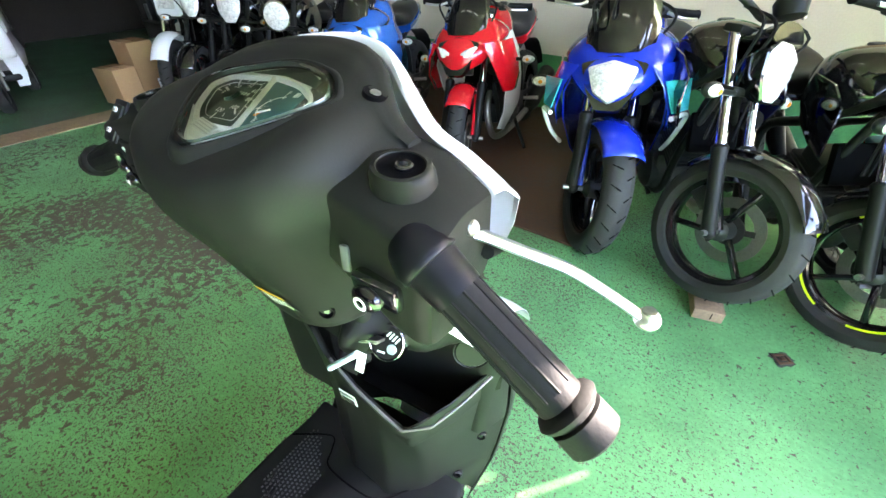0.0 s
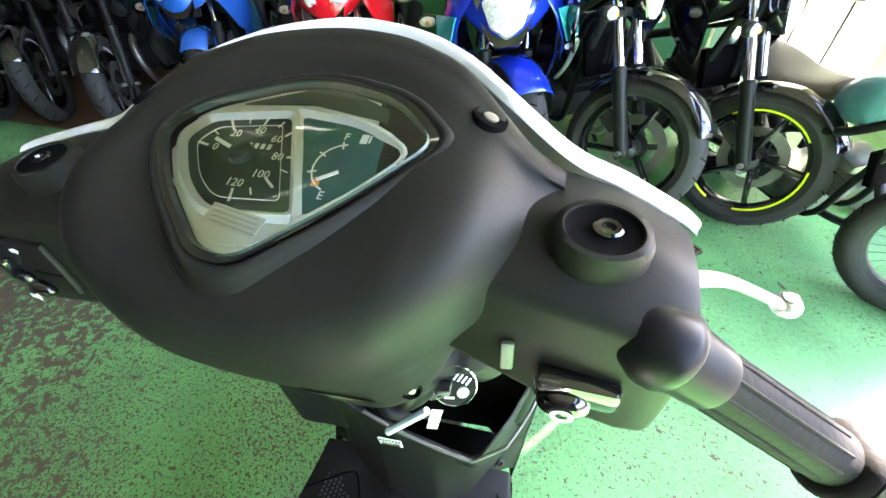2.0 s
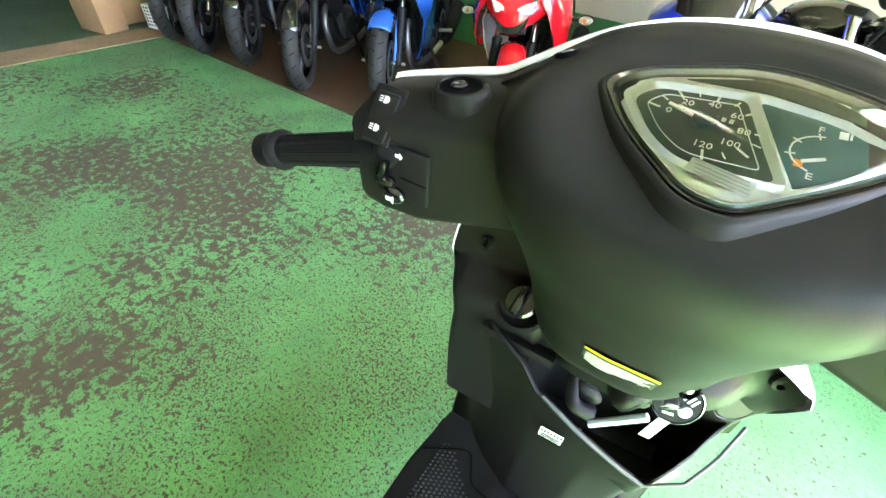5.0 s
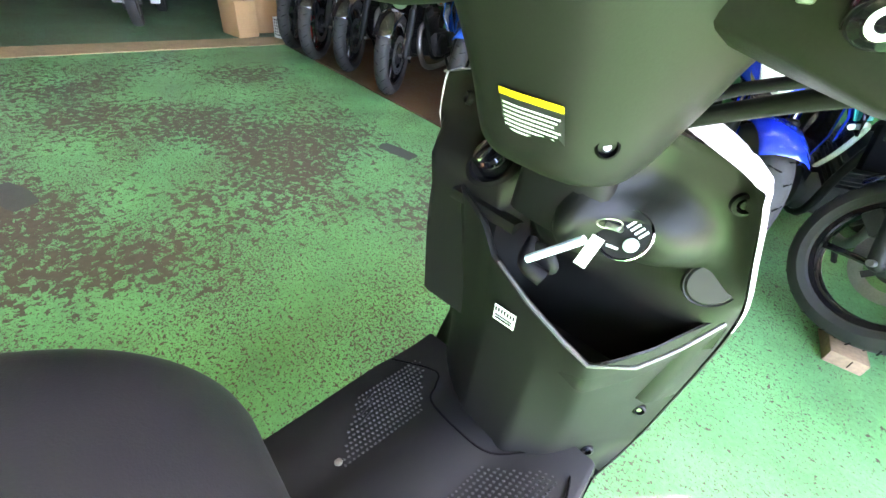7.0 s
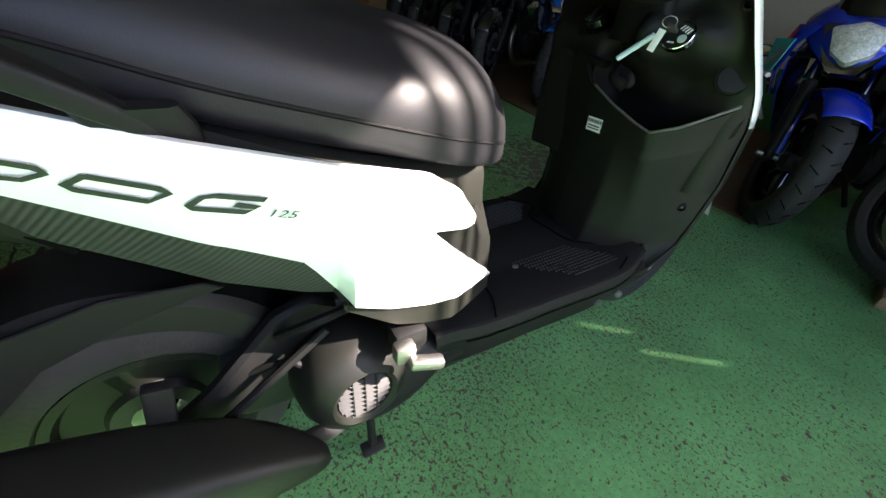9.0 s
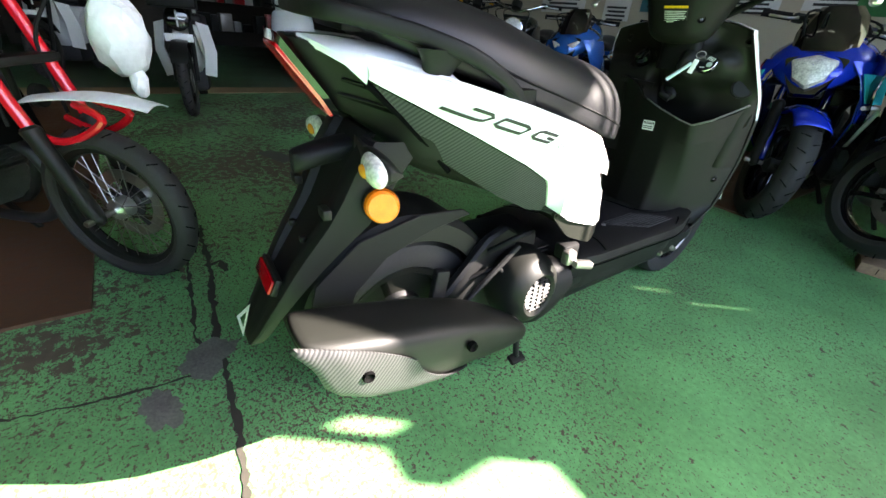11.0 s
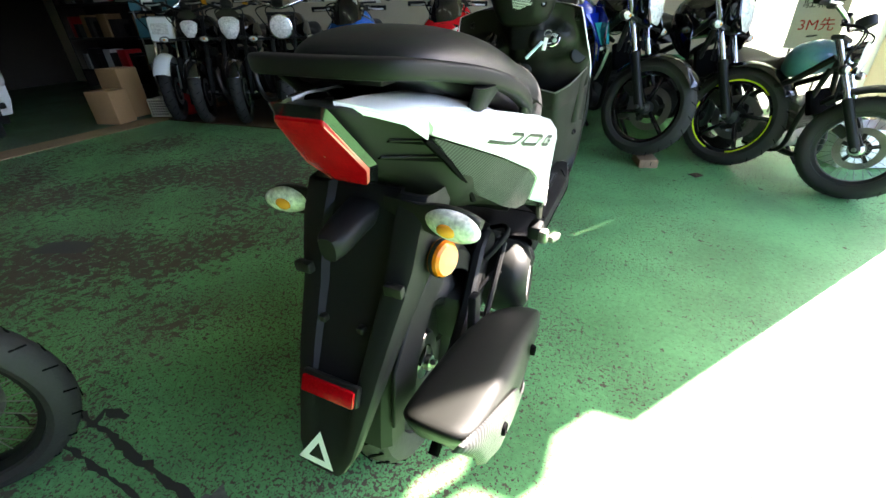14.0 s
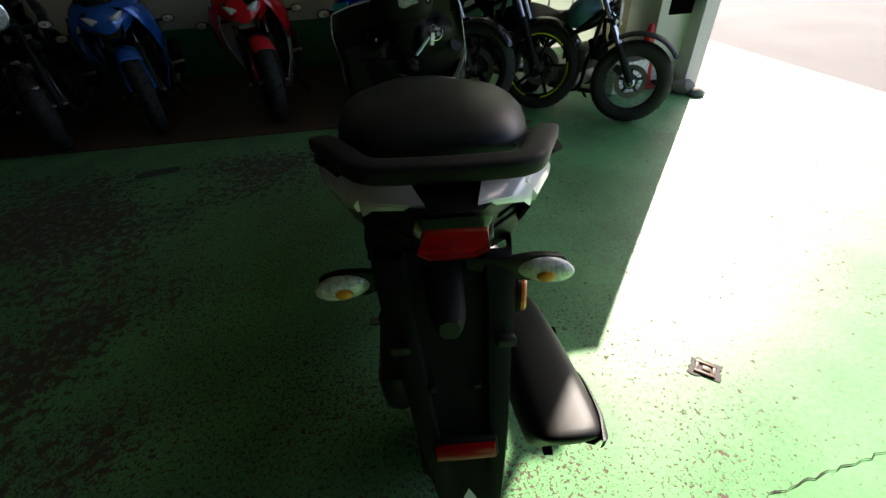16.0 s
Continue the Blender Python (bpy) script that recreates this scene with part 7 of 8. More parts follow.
    p("engine_case", join(box(0.25, 0.28, 0.17, (0, 0.56, 0.28), 0.03), lathe([(0, 0.145), (0.06, 0.145), (0.075, 0.13), (0.08, -0.13), (0.06, -0.145), (0, -0.145)], 28, pose(0, 0.50, 0.27) @ AXIS_X), lathe([(0, 0.15), (0.045, 0.15), (0.055, 0.13), (0.055, -0.13), (0.045, -0.15), (0, -0.15)], 28, pose(0, 0.62, 0.30) @ AXIS_X)), M_ENGINE if not wire else M_STEEL)
    cyl = [moved(box(0.15, 0.13, 0.18, (0, 0, 0.09), 0.02), pose(0, 0.45, 0.33, 18, 0, 0))]
    p("cylinder", join(*cyl), M_ENGINE if not wire else M_STEEL)
    fins = join(*[moved(box(0.19, 0.165, 0.005, (0, 0, 0.03 + 0.017 * k), 0.001), pose(0, 0.45, 0.33, 18, 0, 0)) for k in range(7)])
    tagged(p("finned_barrel", fins, M_STEEL if wire else M_ENGINE), kind="stuff")
    p("radiator", box(0.16, 0.035, 0.14, (0, 0.285, 0.50), 0.006, (-14, 0, 0)), M_DARK)
    p("horn", lathe([(0, 0.012), (0.02, 0.012), (0.034, 0.006), (0.036, -0.01)], 24, pose(0.10, 0.25, 0.55, 90, 0, 10)), M_BLACK)
    p("header_pipe", tube(cr([(0.05, 0.40, 0.42), (0.05, 0.30, 0.38), (0.06, 0.27, 0.26), (0.07, 0.36, 0.14), (0.09, 0.62, 0.13), (0.14, 0.80, 0.20)], 6), 0.019, 12), M_STEEL if not wire else M_ENGINE)
    p("silencer", tube([(0.15, 0.78, 0.20), (0.16, 0.84, 0.23), (0.17, 1.16, 0.36), (0.17, 1.18, 0.37)], [0.03, 0.05, 0.055, 0.03], 18), M_BLACK if kind != "dirt" else M_STEEL)
    for s in (-1, 1):
        p("foot_peg", tube([(0.12 * s, 0.70, 0.29), (0.23 * s, 0.72, 0.29)], 0.012, 8), M_STEEL)
    p("side_stand", tube([(0.11, 0.60, 0.20), (0.20, 0.56, 0.006 - lift / size)], 0.011, 8), M_BLACK)
    if kind == "naked":
        for s in (-1, 1):
            p("tank_shroud", (lambda b: b if s > 0 else mirrored(b))(sheet([[(0.150, 0.24, 0.70), (0.160, 0.30, 0.76), (0.155, 0.42, 0.77)], [(0.165, 0.22, 0.62), (0.172, 0.32, 0.66), (0.150, 0.46, 0.68)], [(0.140, 0.26, 0.53), (0.150, 0.33, 0.56), (0.135, 0.44, 0.60)]], 0.006, (1, 0, 0))), body if not accent else accent, "", 60)
    if kind == "sport":
        acc = accent or body
        secs = []
        for y, w, z0, z1 in ((-0.030, 0.040, 0.590, 0.655), (0.005, 0.095, 0.580, 0.695), (0.07, 0.150, 0.590, 0.745), (0.15, 0.180, 0.62, 0.79), (0.24, 0.185, 0.64, 0.80), (0.30, 0.165, 0.65, 0.79)):
            zm = (z0 + z1) / 2
            secs.append([(0, y, z0), (w * 0.6, y, z0 + 0.006), (w, y, zm - 0.01), (w * 0.93, y, zm + 0.03), (w * 0.55, y, z1 - 0.008), (0, y, z1), (-w * 0.55, y, z1 - 0.008), (-w * 0.93, y, zm + 0.03), (-w, y, zm - 0.01), (-w * 0.6, y, z0 + 0.006)])
        nose = p("nose_fairing", skin(secs, 3, 4), body, "", 45)
        if lamp == "diamond":
            o = rounded([(0.082, 0.030), (0.055, -0.050), (0.0, -0.085), (-0.055, -0.050), (-0.082, 0.030), (0.0, 0.055)], 0.010, 3)
            rows = [[(x * q, y * q, z) for x, y in o + o[:1]] for q, z in ((1.0, -0.02), (0.97, 0.022), (0.7, 0.034), (0.3, 0.042), (0.02, 0.043))]
            part("headlamp_lens", moved(sheet(rows), pose(0, 0.000, 0.662, 62, 0, 0)), M_CLEARLENS, nose, "large clear headlamp lens")
        else:
            for s in (-1, 1):
                o = rounded([(0.105, 0.035), (0.075, -0.018), (0.020, -0.030), (0.018, -0.006), (0.06, 0.020)], 0.006, 3)
                o = [(x * s, y) for x, y in o]
                rows = [[(x, y, z) for x, y in o + o[:1]] for z in (-0.03, 0.014)]
                c = (sum(q[0] for q in o) / len(o), sum(q[1] for q in o) / len(o))
                rows += [[(c[0] + (x - c[0]) * q, c[1] + (y - c[1]) * q, z) for x, y in o + o[:1]] for q, z in ((0.85, 0.022), (0.4, 0.028), (0.02, 0.029))]
                part("headlamp_lens", moved(sheet(rows), pose(0, 0.005, 0.655, 60, 0, 0)), M_CLEARLENS, nose, "slanted clear headlamp lens")
        part("windscreen", sheet([[(x * 0.110, 0.040 + 0.060 * x * x, 0.735) for x in (-1, -0.6, -0.2, 0.2, 0.6, 1)], [(x * 0.118, 0.085 + 0.055 * x * x, 0.805) for x in (-1, -0.6, -0.2, 0.2, 0.6, 1)], [(x * 0.105, 0.145 + 0.045 * x * x, 0.870) for x in (-1, -0.6, -0.2, 0.2, 0.6, 1)], [(x * 0.070, 0.200 + 0.03 * x * x, 0.915) for x in (-1, -0.6, -0.2, 0.2, 0.6, 1)]], 0.003, (0, -1, 0.4)), M_GLOSSBLK, nose, "smoked windscreen", angle=60)
        part("lamp_surround", moved(prism(rounded([(0.108, 0.050), (0.080, -0.040), (0.040, -0.105), (-0.040, -0.105), (-0.080, -0.040), (-0.108, 0.050), (0.0, 0.078)], 0.012, 3), 0.03), pose(0, 0.006, 0.660, 62, 0, 0)), M_GLOSSBLK, nose, "black lamp surround")
        part("intake", box(0.12, 0.04, 0.05, (0, 0.06, 0.575), 0.010, (-20, 0, 0)), M_BLACK, nose)
        for s in (-1, 1):
            f = (lambda b: b) if s > 0 else mirrored
            p("side_fairing", f(sheet([[(0.150, 0.12, 0.66), (0.165, 0.22, 0.70), (0.160, 0.38, 0.72)], [(0.185, 0.14, 0.58), (0.205, 0.26, 0.60), (0.175, 0.46, 0.62)], [(0.190, 0.20, 0.46), (0.205, 0.32, 0.46), (0.175, 0.52, 0.48)], [(0.160, 0.26, 0.32), (0.165, 0.38, 0.28), (0.140, 0.62, 0.30)], [(0.10, 0.32, 0.20), (0.10, 0.44, 0.16), (0.10, 0.66, 0.20)]], 0.006, (1, 0, 0))), acc if accent else body, "", 60)
            p("winglet", f(sheet([[(0.120, 0.03, 0.700), (0.190, 0.10, 0.70), (0.215, 0.22, 0.70)], [(0.165, 0.03, 0.635), (0.225, 0.11, 0.62), (0.235, 0.26, 0.60)], [(0.195, 0.06, 0.545), (0.235, 0.15, 0.53), (0.23, 0.30, 0.52)], [(0.200, 0.13, 0.46), (0.22, 0.21, 0.45), (0.21, 0.32, 0.44)]], 0.006, (1, 0, 0))), body, "", 60)
            if lamp == "diamond":
                p("turquoise_panel", f(sheet([[(0.168, 0.012, 0.655), (0.242, 0.095, 0.650)], [(0.206, 0.042, 0.545), (0.254, 0.125, 0.540)]], 0.004, (1, -0.3, 0))), M_TURQ, "turquoise panel with a white edge")
                p("white_edge", f(tube(cr([(0.205, 0.040, 0.528), (0.252, 0.128, 0.520), (0.225, 0.15, 0.43), (0.20, 0.24, 0.35)], 5), 0.009, 8)), M_WHITE)
    if kind == "dirt" and not wire:
        for s in (-1, 1):
            p("tank_shroud", (lambda b: b if s > 0 else mirrored(b))(sheet([[(0.09, 0.26, 0.72), (0.14, 0.36, 0.74)], [(0.11, 0.24, 0.58), (0.16, 0.38, 0.60)]], 0.005, (1, 0, 0))), body)
    return t


motorcycle("motorcycle", (-3.84, 2.42), 26, 16, "black trail motorcycle with a white square headlamp shroud", M_GLOSSBLK, "dirt", lamp="square", fender=M_WHITE, rim=M_BLACK)
motorcycle("motorcycle", (-3.44, 2.42), 26, 14, "black naked motorcycle with a small faceted headlamp", M_GLOSSBLK, "naked", lamp="small", fork_top=M_BLACK)
motorcycle("motorcycle", (-3.02, 2.50), 25, 14, "black naked motorcycle with a shield-shaped headlamp", M_GLOSSBLK, "naked", lamp="shield", fork_top=M_BLACK)
motorcycle("motorcycle", (-2.40, 2.47), 24, 12, "black retro motorcycle with a round headlamp", M_GLOSSBLK, "naked", lamp="round", fork_top=M_BLACK)
motorcycle("motorcycle", (-1.82, 2.64), 20, 12, "blue sport motorcycle with yellow-edged headlamps", M_BLUE2, "sport", lamp="twin", fender=M_BLUE2)
motorcycle("motorcycle", (-0.96, 2.66), 10, 16, "red sport motorcycle with white side fairings", M_RED, "sport", lamp="twin", fender=M_RED, accent=M_WHITE)
motorcycle("motorcycle", (-0.05, 2.43), 10, 26, "blue sport motorcycle with turquoise and white panels", M_BLUE, "sport", lamp="diamond", fender=M_BLUE, half=0.054, size=1.19)
motorcycle("motorcycle", (0.47, 2.33), 28, 38, "black naked motorcycle with its wheel on a wooden block", M_GLOSSBLK, "naked", lamp="shield", lift=0.05, spokes=3, lean=-4)
motorcycle("motorcycle", (0.96, 2.44), 26, 36, "black naked motorcycle with yellow rim stripes", M_GLOSSBLK, "naked", lamp="shield", stripe=M_NEON, fork_top=M_CHROME, lean=-5)
motorcycle("motorcycle", (1.44, 2.03), 28, 36, "faded teal street tracker with wire wheels and fat tyres", M_TEAL, "dirt", R=0.275, half=0.058, size=0.88, lamp="round", wire=True, rim=M_ENGINE, fender=M_BLACK, seat_mat=mat("worn_brown_seat", (0.10, 0.075, 0.055), 0.6), fork_top=M_CHROME, lean=-8)
motorcycle("motorcycle", (-0.82, -0.47), 140, -6, "red trail motorcycle with plastic-wrapped headlamp", M_RED, "dirt", R=0.252, half=0.038, wire=True, rim=M_BLACK, fender=M_WRAP, lamp="none", size=0.96, group="bikes by the side wall", fork_top=M_RED, lean=0)
# ---- other vehicles and clutter ----
def delivery_scooter(at, yaw, label="white three-wheeled delivery scooter with a windscreen and roof"):
    """Front wheel over the origin, facing -y."""
    t = thing("delivery_scooter", pose(*at, 0, -4, 0) @ pose(0, 0, 0, 0, 0, yaw) @ Matrix.Scale(0.98, 4), label, "scooter", "scooters in the inner shop")

    def p(nm, bm, m_, lab="", ang=45):
        return part(nm, bm, m_, t, lab, angle=ang)
    R = 0.19
    for name, x, y in (("front_wheel", 0, 0), ("rear_wheel", 0.16, 0.98), ("rear_wheel", -0.16, 0.98)):
        wm = Matrix.Translation((x, y, R)) @ AXIS_X
        w = p(name, lathe([(0.10, -0.03), (0.115, -0.035), (0.10, -0.02), (0.10, 0.02), (0.115, 0.035), (0.10, 0.03)], 28, wm), M_STEEL)
        part("tyre", lathe([(0.105, -0.03), (0.13, -0.045), (0.175, -0.042), (R, -0.012), (R, 0.012), (0.175, 0.042), (0.13, 0.045), (0.105, 0.03)], 36, wm), M_TYRE, w)
        part("wheel_disc", lathe([(0, 0.03), (0.05, 0.03), (0.10, 0.015), (0.10, -0.015), (0.05, -0.03), (0, -0.03)], 28, wm), M_BLACK, w)
    p("front_mudguard", sheet([[(x, math.cos(a) * (0.235 - 1.5 * x * x), R + math.sin(a) * (0.235 - 1.5 * x * x)) for x in (-0.075, -0.06, -0.03, 0, 0.03, 0.06, 0.075)] for a in [radians(25 + 130 * k / 16) for k in range(17)]], 0.003, (0, 0, 1)), M_WHITE)
    for s in (-1, 1):
        p("fork_leg", tube([(0.065 * s, 0, R), (0.06 * s, 0.08, 0.42)], 0.014, 10), M_STEEL)
    p("front_apron", skin([[(w, y0 + 0.05, z), (w * 0.97, y0 - 0.03, z), (w * 0.72, y0 - 0.085, z), (w * 0.30, y0 - 0.115, z), (-w * 0.30, y0 - 0.115, z), (-w * 0.72, y0 - 0.085, z), (-w * 0.97, y0 - 0.03, z), (-w, y0 + 0.05, z), (-w * 0.6, y0 + 0.07, z), (w * 0.6, y0 + 0.07, z)] for w, y0, z in ((0.225, 0.14, 0.43), (0.245, 0.12, 0.47), (0.250, 0.11, 0.58), (0.235, 0.13, 0.70), (0.215, 0.16, 0.755), (0.17, 0.19, 0.775))], 3, 3), M_WHITE, "white front apron")
    for s in (-1, 1):
        p("leg_shield", (lambda b: b if s > 0 else mirrored(b))(sheet([[(0.12, 0.18, 0.46), (0.245, 0.19, 0.46)], [(0.13, 0.24, 0.30), (0.235, 0.26, 0.30)], [(0.12, 0.30, 0.17), (0.20, 0.32, 0.17)]], 0.010, (0.3, -0.9, 0))), M_WHITE)
        h = p("headlamp", box(0.092, 0.03, 0.076, (0.155 * s, 0.043, 0.575), 0.014, (0, 0, 16 * s)), M_CHROME)
        part("lens", box(0.078, 0.012, 0.064, (0.155 * s - 0.004 * s, 0.028, 0.575), 0.005, (0, 0, 16 * s)), M_CLEARLENS, h)
    p("fork_shroud", skin([[(0.055 * k, y0, z), (0.03 * k, y0 - 0.05, z), (-0.03 * k, y0 - 0.05, z), (-0.055 * k, y0, z)] for y0, z, k in ((-0.02, 0.36, 1.5), (0.0, 0.42, 1.7), (0.05, 0.50, 1.4))], 3, 3), M_WHITE)
    p("footboard", box(0.36, 0.36, 0.06, (0, 0.42, 0.26), 0.02), M_BLACK)
    p("handlebar", join(tube([(-0.30, 0.24, 0.84), (-0.10, 0.17, 0.80), (0.10, 0.17, 0.80), (0.30, 0.24, 0.84)], 0.014, 10), box(0.20, 0.10, 0.08, (0, 0.18, 0.80), 0.03)), M_BLACK)
    p("seat", box(0.26, 0.34, 0.10, (0, 0.74, 0.64), 0.04), M_SEAT)
    p("rear_body", skin([[(w, y, 0.30), (w, y, z1 - 0.05), (w * 0.8, y, z1), (-w * 0.8, y, z1), (-w, y, z1 - 0.05), (-w, y, 0.30)] for y, w, z1 in ((0.58, 0.17, 0.58), (0.70, 0.20, 0.60), (1.0, 0.21, 0.62), (1.18, 0.19, 0.60))], 2, 3), M_WHITE)
    p("rear_case", box(0.44, 0.42, 0.44, (0, 1.00, 0.80), 0.05), M_WHITE)
    p("screen_frame", join(*[tube(cr([(0.20 * s, 0.14, 0.74), (0.195 * s, 0.17, 1.0), (0.185 * s, 0.24, 1.18), (0.17 * s, 0.42, 1.22)], 5), 0.012, 8) for s in (-1, 1)], tube([(-0.15, 0.22, 1.18), (0.15, 0.22, 1.18)], 0.010, 8)), M_BLACK)
    g = p("windscreen", sheet([[(x, 0.12 + 0.15 * x * x, 0.74), (x, 0.15 + 0.15 * x * x, 1.0), (x * 0.9, 0.22, 1.18)] for x in (-0.16, -0.08, 0, 0.08, 0.16)]), M_GLASS, "clear windscreen", 70)
    g.visible_shadow = False
    p("roof_bar", tube([(-0.14, 0.40, 1.24), (0.14, 0.40, 1.24)], 0.010, 8), M_BLACK)
    p("wiper", tube([(0.02, 0.105, 0.76), (0.10, 0.115, 0.95)], 0.004, 6), M_BLACK)
    p("price_card", box(0.06, 0.003, 0.09, (0.10, 0.10, 0.90), 0, (-8, 0, 6)), M_PRICE, "orange price card")
    return t


delivery_scooter((-4.92, 1.36, 0.003), 74)


def moped(at, yaw):
    t = thing("moped", pose(*at, 0, -3, 0) @ pose(0, 0, 0, 0, 0, yaw) @ Matrix.Scale(1.05, 4), "small dark moped with white side frames and a round headlamp", "moped", "bikes by the side wall")

    def p(nm, bm, m_, lab="", ang=45):
        return part(nm, bm, m_, t, lab, angle=ang)
    R = 0.24
    for nm, y in (("front_wheel", 0), ("rear_wheel", 1.0)):
        wheel(t, nm, Vector((0, y, R)), Matrix(), R, 0.034, 5, M_BLACK, 0.08)
    for s in (-1, 1):
        p("fork_leg", tube([(0.065 * s, 0, R), (0.065 * s, 0.17, 0.68)], 0.016, 10), M_BLACK)
        p("leg_shield", (lambda b: b if s > 0 else mirrored(b))(sheet([[(0.10, 0.17, 0.62), (0.17, 0.24, 0.60)], [(0.13, 0.19, 0.45), (0.20, 0.27, 0.42)], [(0.10, 0.25, 0.26), (0.17, 0.33, 0.24)]], 0.008, (0.5, -0.8, 0))), M_WHITE)
        p("mirror", join(tube([(0.16 * s, 0.2, 0.80), (0.22 * s, 0.2, 0.94)], 0.005, 6), ball(0.05, 0.012, 0.035, (0.23 * s, 0.2, 0.96))), M_BLACK)
    p("front_mudguard", sheet([[(x, math.cos(a) * (0.265 - 1.5 * x * x), R + math.sin(a) * (0.265 - 1.5 * x * x)) for x in (-0.05, -0.025, 0, 0.025, 0.05)] for a in [radians(30 + 120 * k / 12) for k in range(13)]], 0.003, (0, 0, 1)), M_BLACK)
    hm = pose(0, 0.06, 0.63, 90, 0, 0)
    h = p("headlamp", lathe([(0, -0.08), (0.05, -0.07), (0.072, -0.02), (0.076, 0.006), (0.068, 0.010)], 32, hm), M_GLOSSBLK)
    part("lens", lathe([(0.068, 0.008), (0.05, 0.012), (0, 0.014)], 28, hm), M_GLOSSBLK, h)
    part("lamp_cross", join(moved(box(0.10, 0.012, 0.004, (0, 0, 0.016), 0.001), hm), moved(box(0.012, 0.10, 0.004, (0, 0, 0.016), 0.001), hm)), M_CLEARLENS, h, "bright cross in the lamp")
    p("number_board", box(0.17, 0.006, 0.05, (0, 0.0, 0.515), 0.002), M_WHITE, "blank white board under the lamp")
    p("basket", join(box(0.27, 0.20, 0.012, (0, 0.02, 0.70), 0.003), *[box(0.27, 0.012, 0.14, (0, 0.02 + q, 0.77), 0.003) for q in (-0.1, 0.1)], *[box(0.012, 0.20, 0.14, (q, 0.02, 0.77), 0.003) for q in (-0.13, 0.13)]), M_BLACK)
    p("handlebar", tube(cr([(-0.28, 0.26, 0.82), (-0.12, 0.19, 0.80), (0.12, 0.19, 0.80), (0.28, 0.26, 0.82)], 4), 0.012, 10), M_BLACK)
    p("body", join(skin([[(w, y, z0), (w, y, z1), (-w, y, z1), (-w, y, z0)] for y, w, z0, z1 in ((0.22, 0.06, 0.40, 0.66), (0.45, 0.08, 0.24, 0.40), (0.65, 0.09, 0.28, 0.58), (1.1, 0.08, 0.46, 0.60))], 3, 3)), M_WHITE)
    p("seat", box(0.22, 0.50, 0.08, (0, 0.82, 0.64), 0.03), M_SEAT)
    p("engine", box(0.20, 0.26, 0.18, (0, 0.50, 0.22), 0.03), M_ENGINE)
    return t


moped((-3.10, -0.02, 0.0), 78)
moped((-4.75, -0.95, 0.003), 70)


# extras on the red trail bike: wrapped headlamp and covers
def wrap_lump(name, m, sx, sy, sz, label, seed):
    bm = bmesh.new()
    bmesh.ops.create_icosphere(bm, subdivisions=3, radius=1)
    for v in bm.verts:
        v.co *= 1 + 0.16 * noise.noise(v.co * 2.3 + Vector((seed, 0, 0))) + 0.06 * noise.noise(v.co * 6 + Vector((0, seed, 0)))
        v.co = Vector((v.co.x * sx, v.co.y * sy, v.co.z * sz))
    t = thing(name, m, label, "plastic wrap")
    part("film", bm, M_WRAP, t, angle=25)
    return t


wrap_lump("plastic_wrap", pose(-0.985, -0.367, 0.70, 0, 12, 0), 0.075, 0.075, 0.115, "milky plastic film wrapped round a headlamp", 3)
wrap_lump("plastic_wrap", pose(-0.975, -0.345, 0.575, 0, 0, 0), 0.024, 0.024, 0.045, "milky plastic film gathered below a headlamp", 8)


def card(name, at, w, h, turn, material, label, lines=0):
    t = thing(name, pose(*at, *turn), label, "sign")
    part("board", box(w, 0.004, h, (0, 0, 0), 0.001), material, t, smooth=False)
    for k in range(lines):
        part("print_bar", box(w * 0.7, 0.002, h * 0.05, (0, -0.004, h * 0.3 - h * 0.14 * k)), M_LABELBLK, t, smooth=False)
    return t


card("price_card", (-1.04, -0.36, 0.88), 0.06, 0.09, (0, 5, 60), M_PRICE, "orange price card hanging from a handlebar", 3)
card("price_card", (-3.35, 2.62, 1.05), 0.06, 0.08, (10, 12, 0), M_PRICE, "orange price card on a handlebar", 2)
card("price_card", (-2.92, 2.68, 1.03), 0.06, 0.07, (-10, 8, 0), M_PRICE, "orange price card on a handlebar", 2)
card("price_card", (-1.90, 2.85, 0.95), 0.06, 0.08, (-6, -4, 0), M_PAPER, "white price card on a windscreen", 3)

# wooden block under a front wheel
b = thing("wooden_block", pose(0.505, 2.285, 0, 0, 0, 14), "short rough wooden block under a tyre", "block")
part("timber", box(0.11, 0.18, 0.050, (0, 0, 0.025), 0.003), M_WOOD, b)
part("end_split", box(0.003, 0.002, 0.03, (0.01, -0.0905, 0.026)), M_DARK, b)


# ceiling lamps
def tube_lamp(x, y):
    t = thing("ceiling_lamp", pose(x, y, ROOF - 0.005), "white fluorescent batten lamp on the ceiling", "lamp", "ceiling lamps")
    part("housing", box(0.68, 0.09, 0.05, (0, 0, -0.025), 0.008), M_MACHINE, t)
    part("fluorescent_tube", tube([(-0.30, 0, -0.068), (0.30, 0, -0.068)], 0.0155, 14), M_TUBE, t, "glowing fluorescent tube")
    part("tube_holder", box(0.02, 0.04, 0.05, (-0.31, 0, -0.065), 0.004), M_MACHINE, t)
    part("tube_holder", box(0.02, 0.04, 0.05, (0.31, 0, -0.065), 0.004), M_MACHINE, t)


M_TUBE = mat("fluorescent_glow", (0.92, 1.0, 0.86), 0.4, emit=LAMP_GLOW, vary=0.0)
for lx in (-0.40, -1.50, -2.60):
    tube_lamp(lx, 2.05)
for lx in (-0.5, -1.6, -2.7):
    tube_lamp(lx, 0.2)

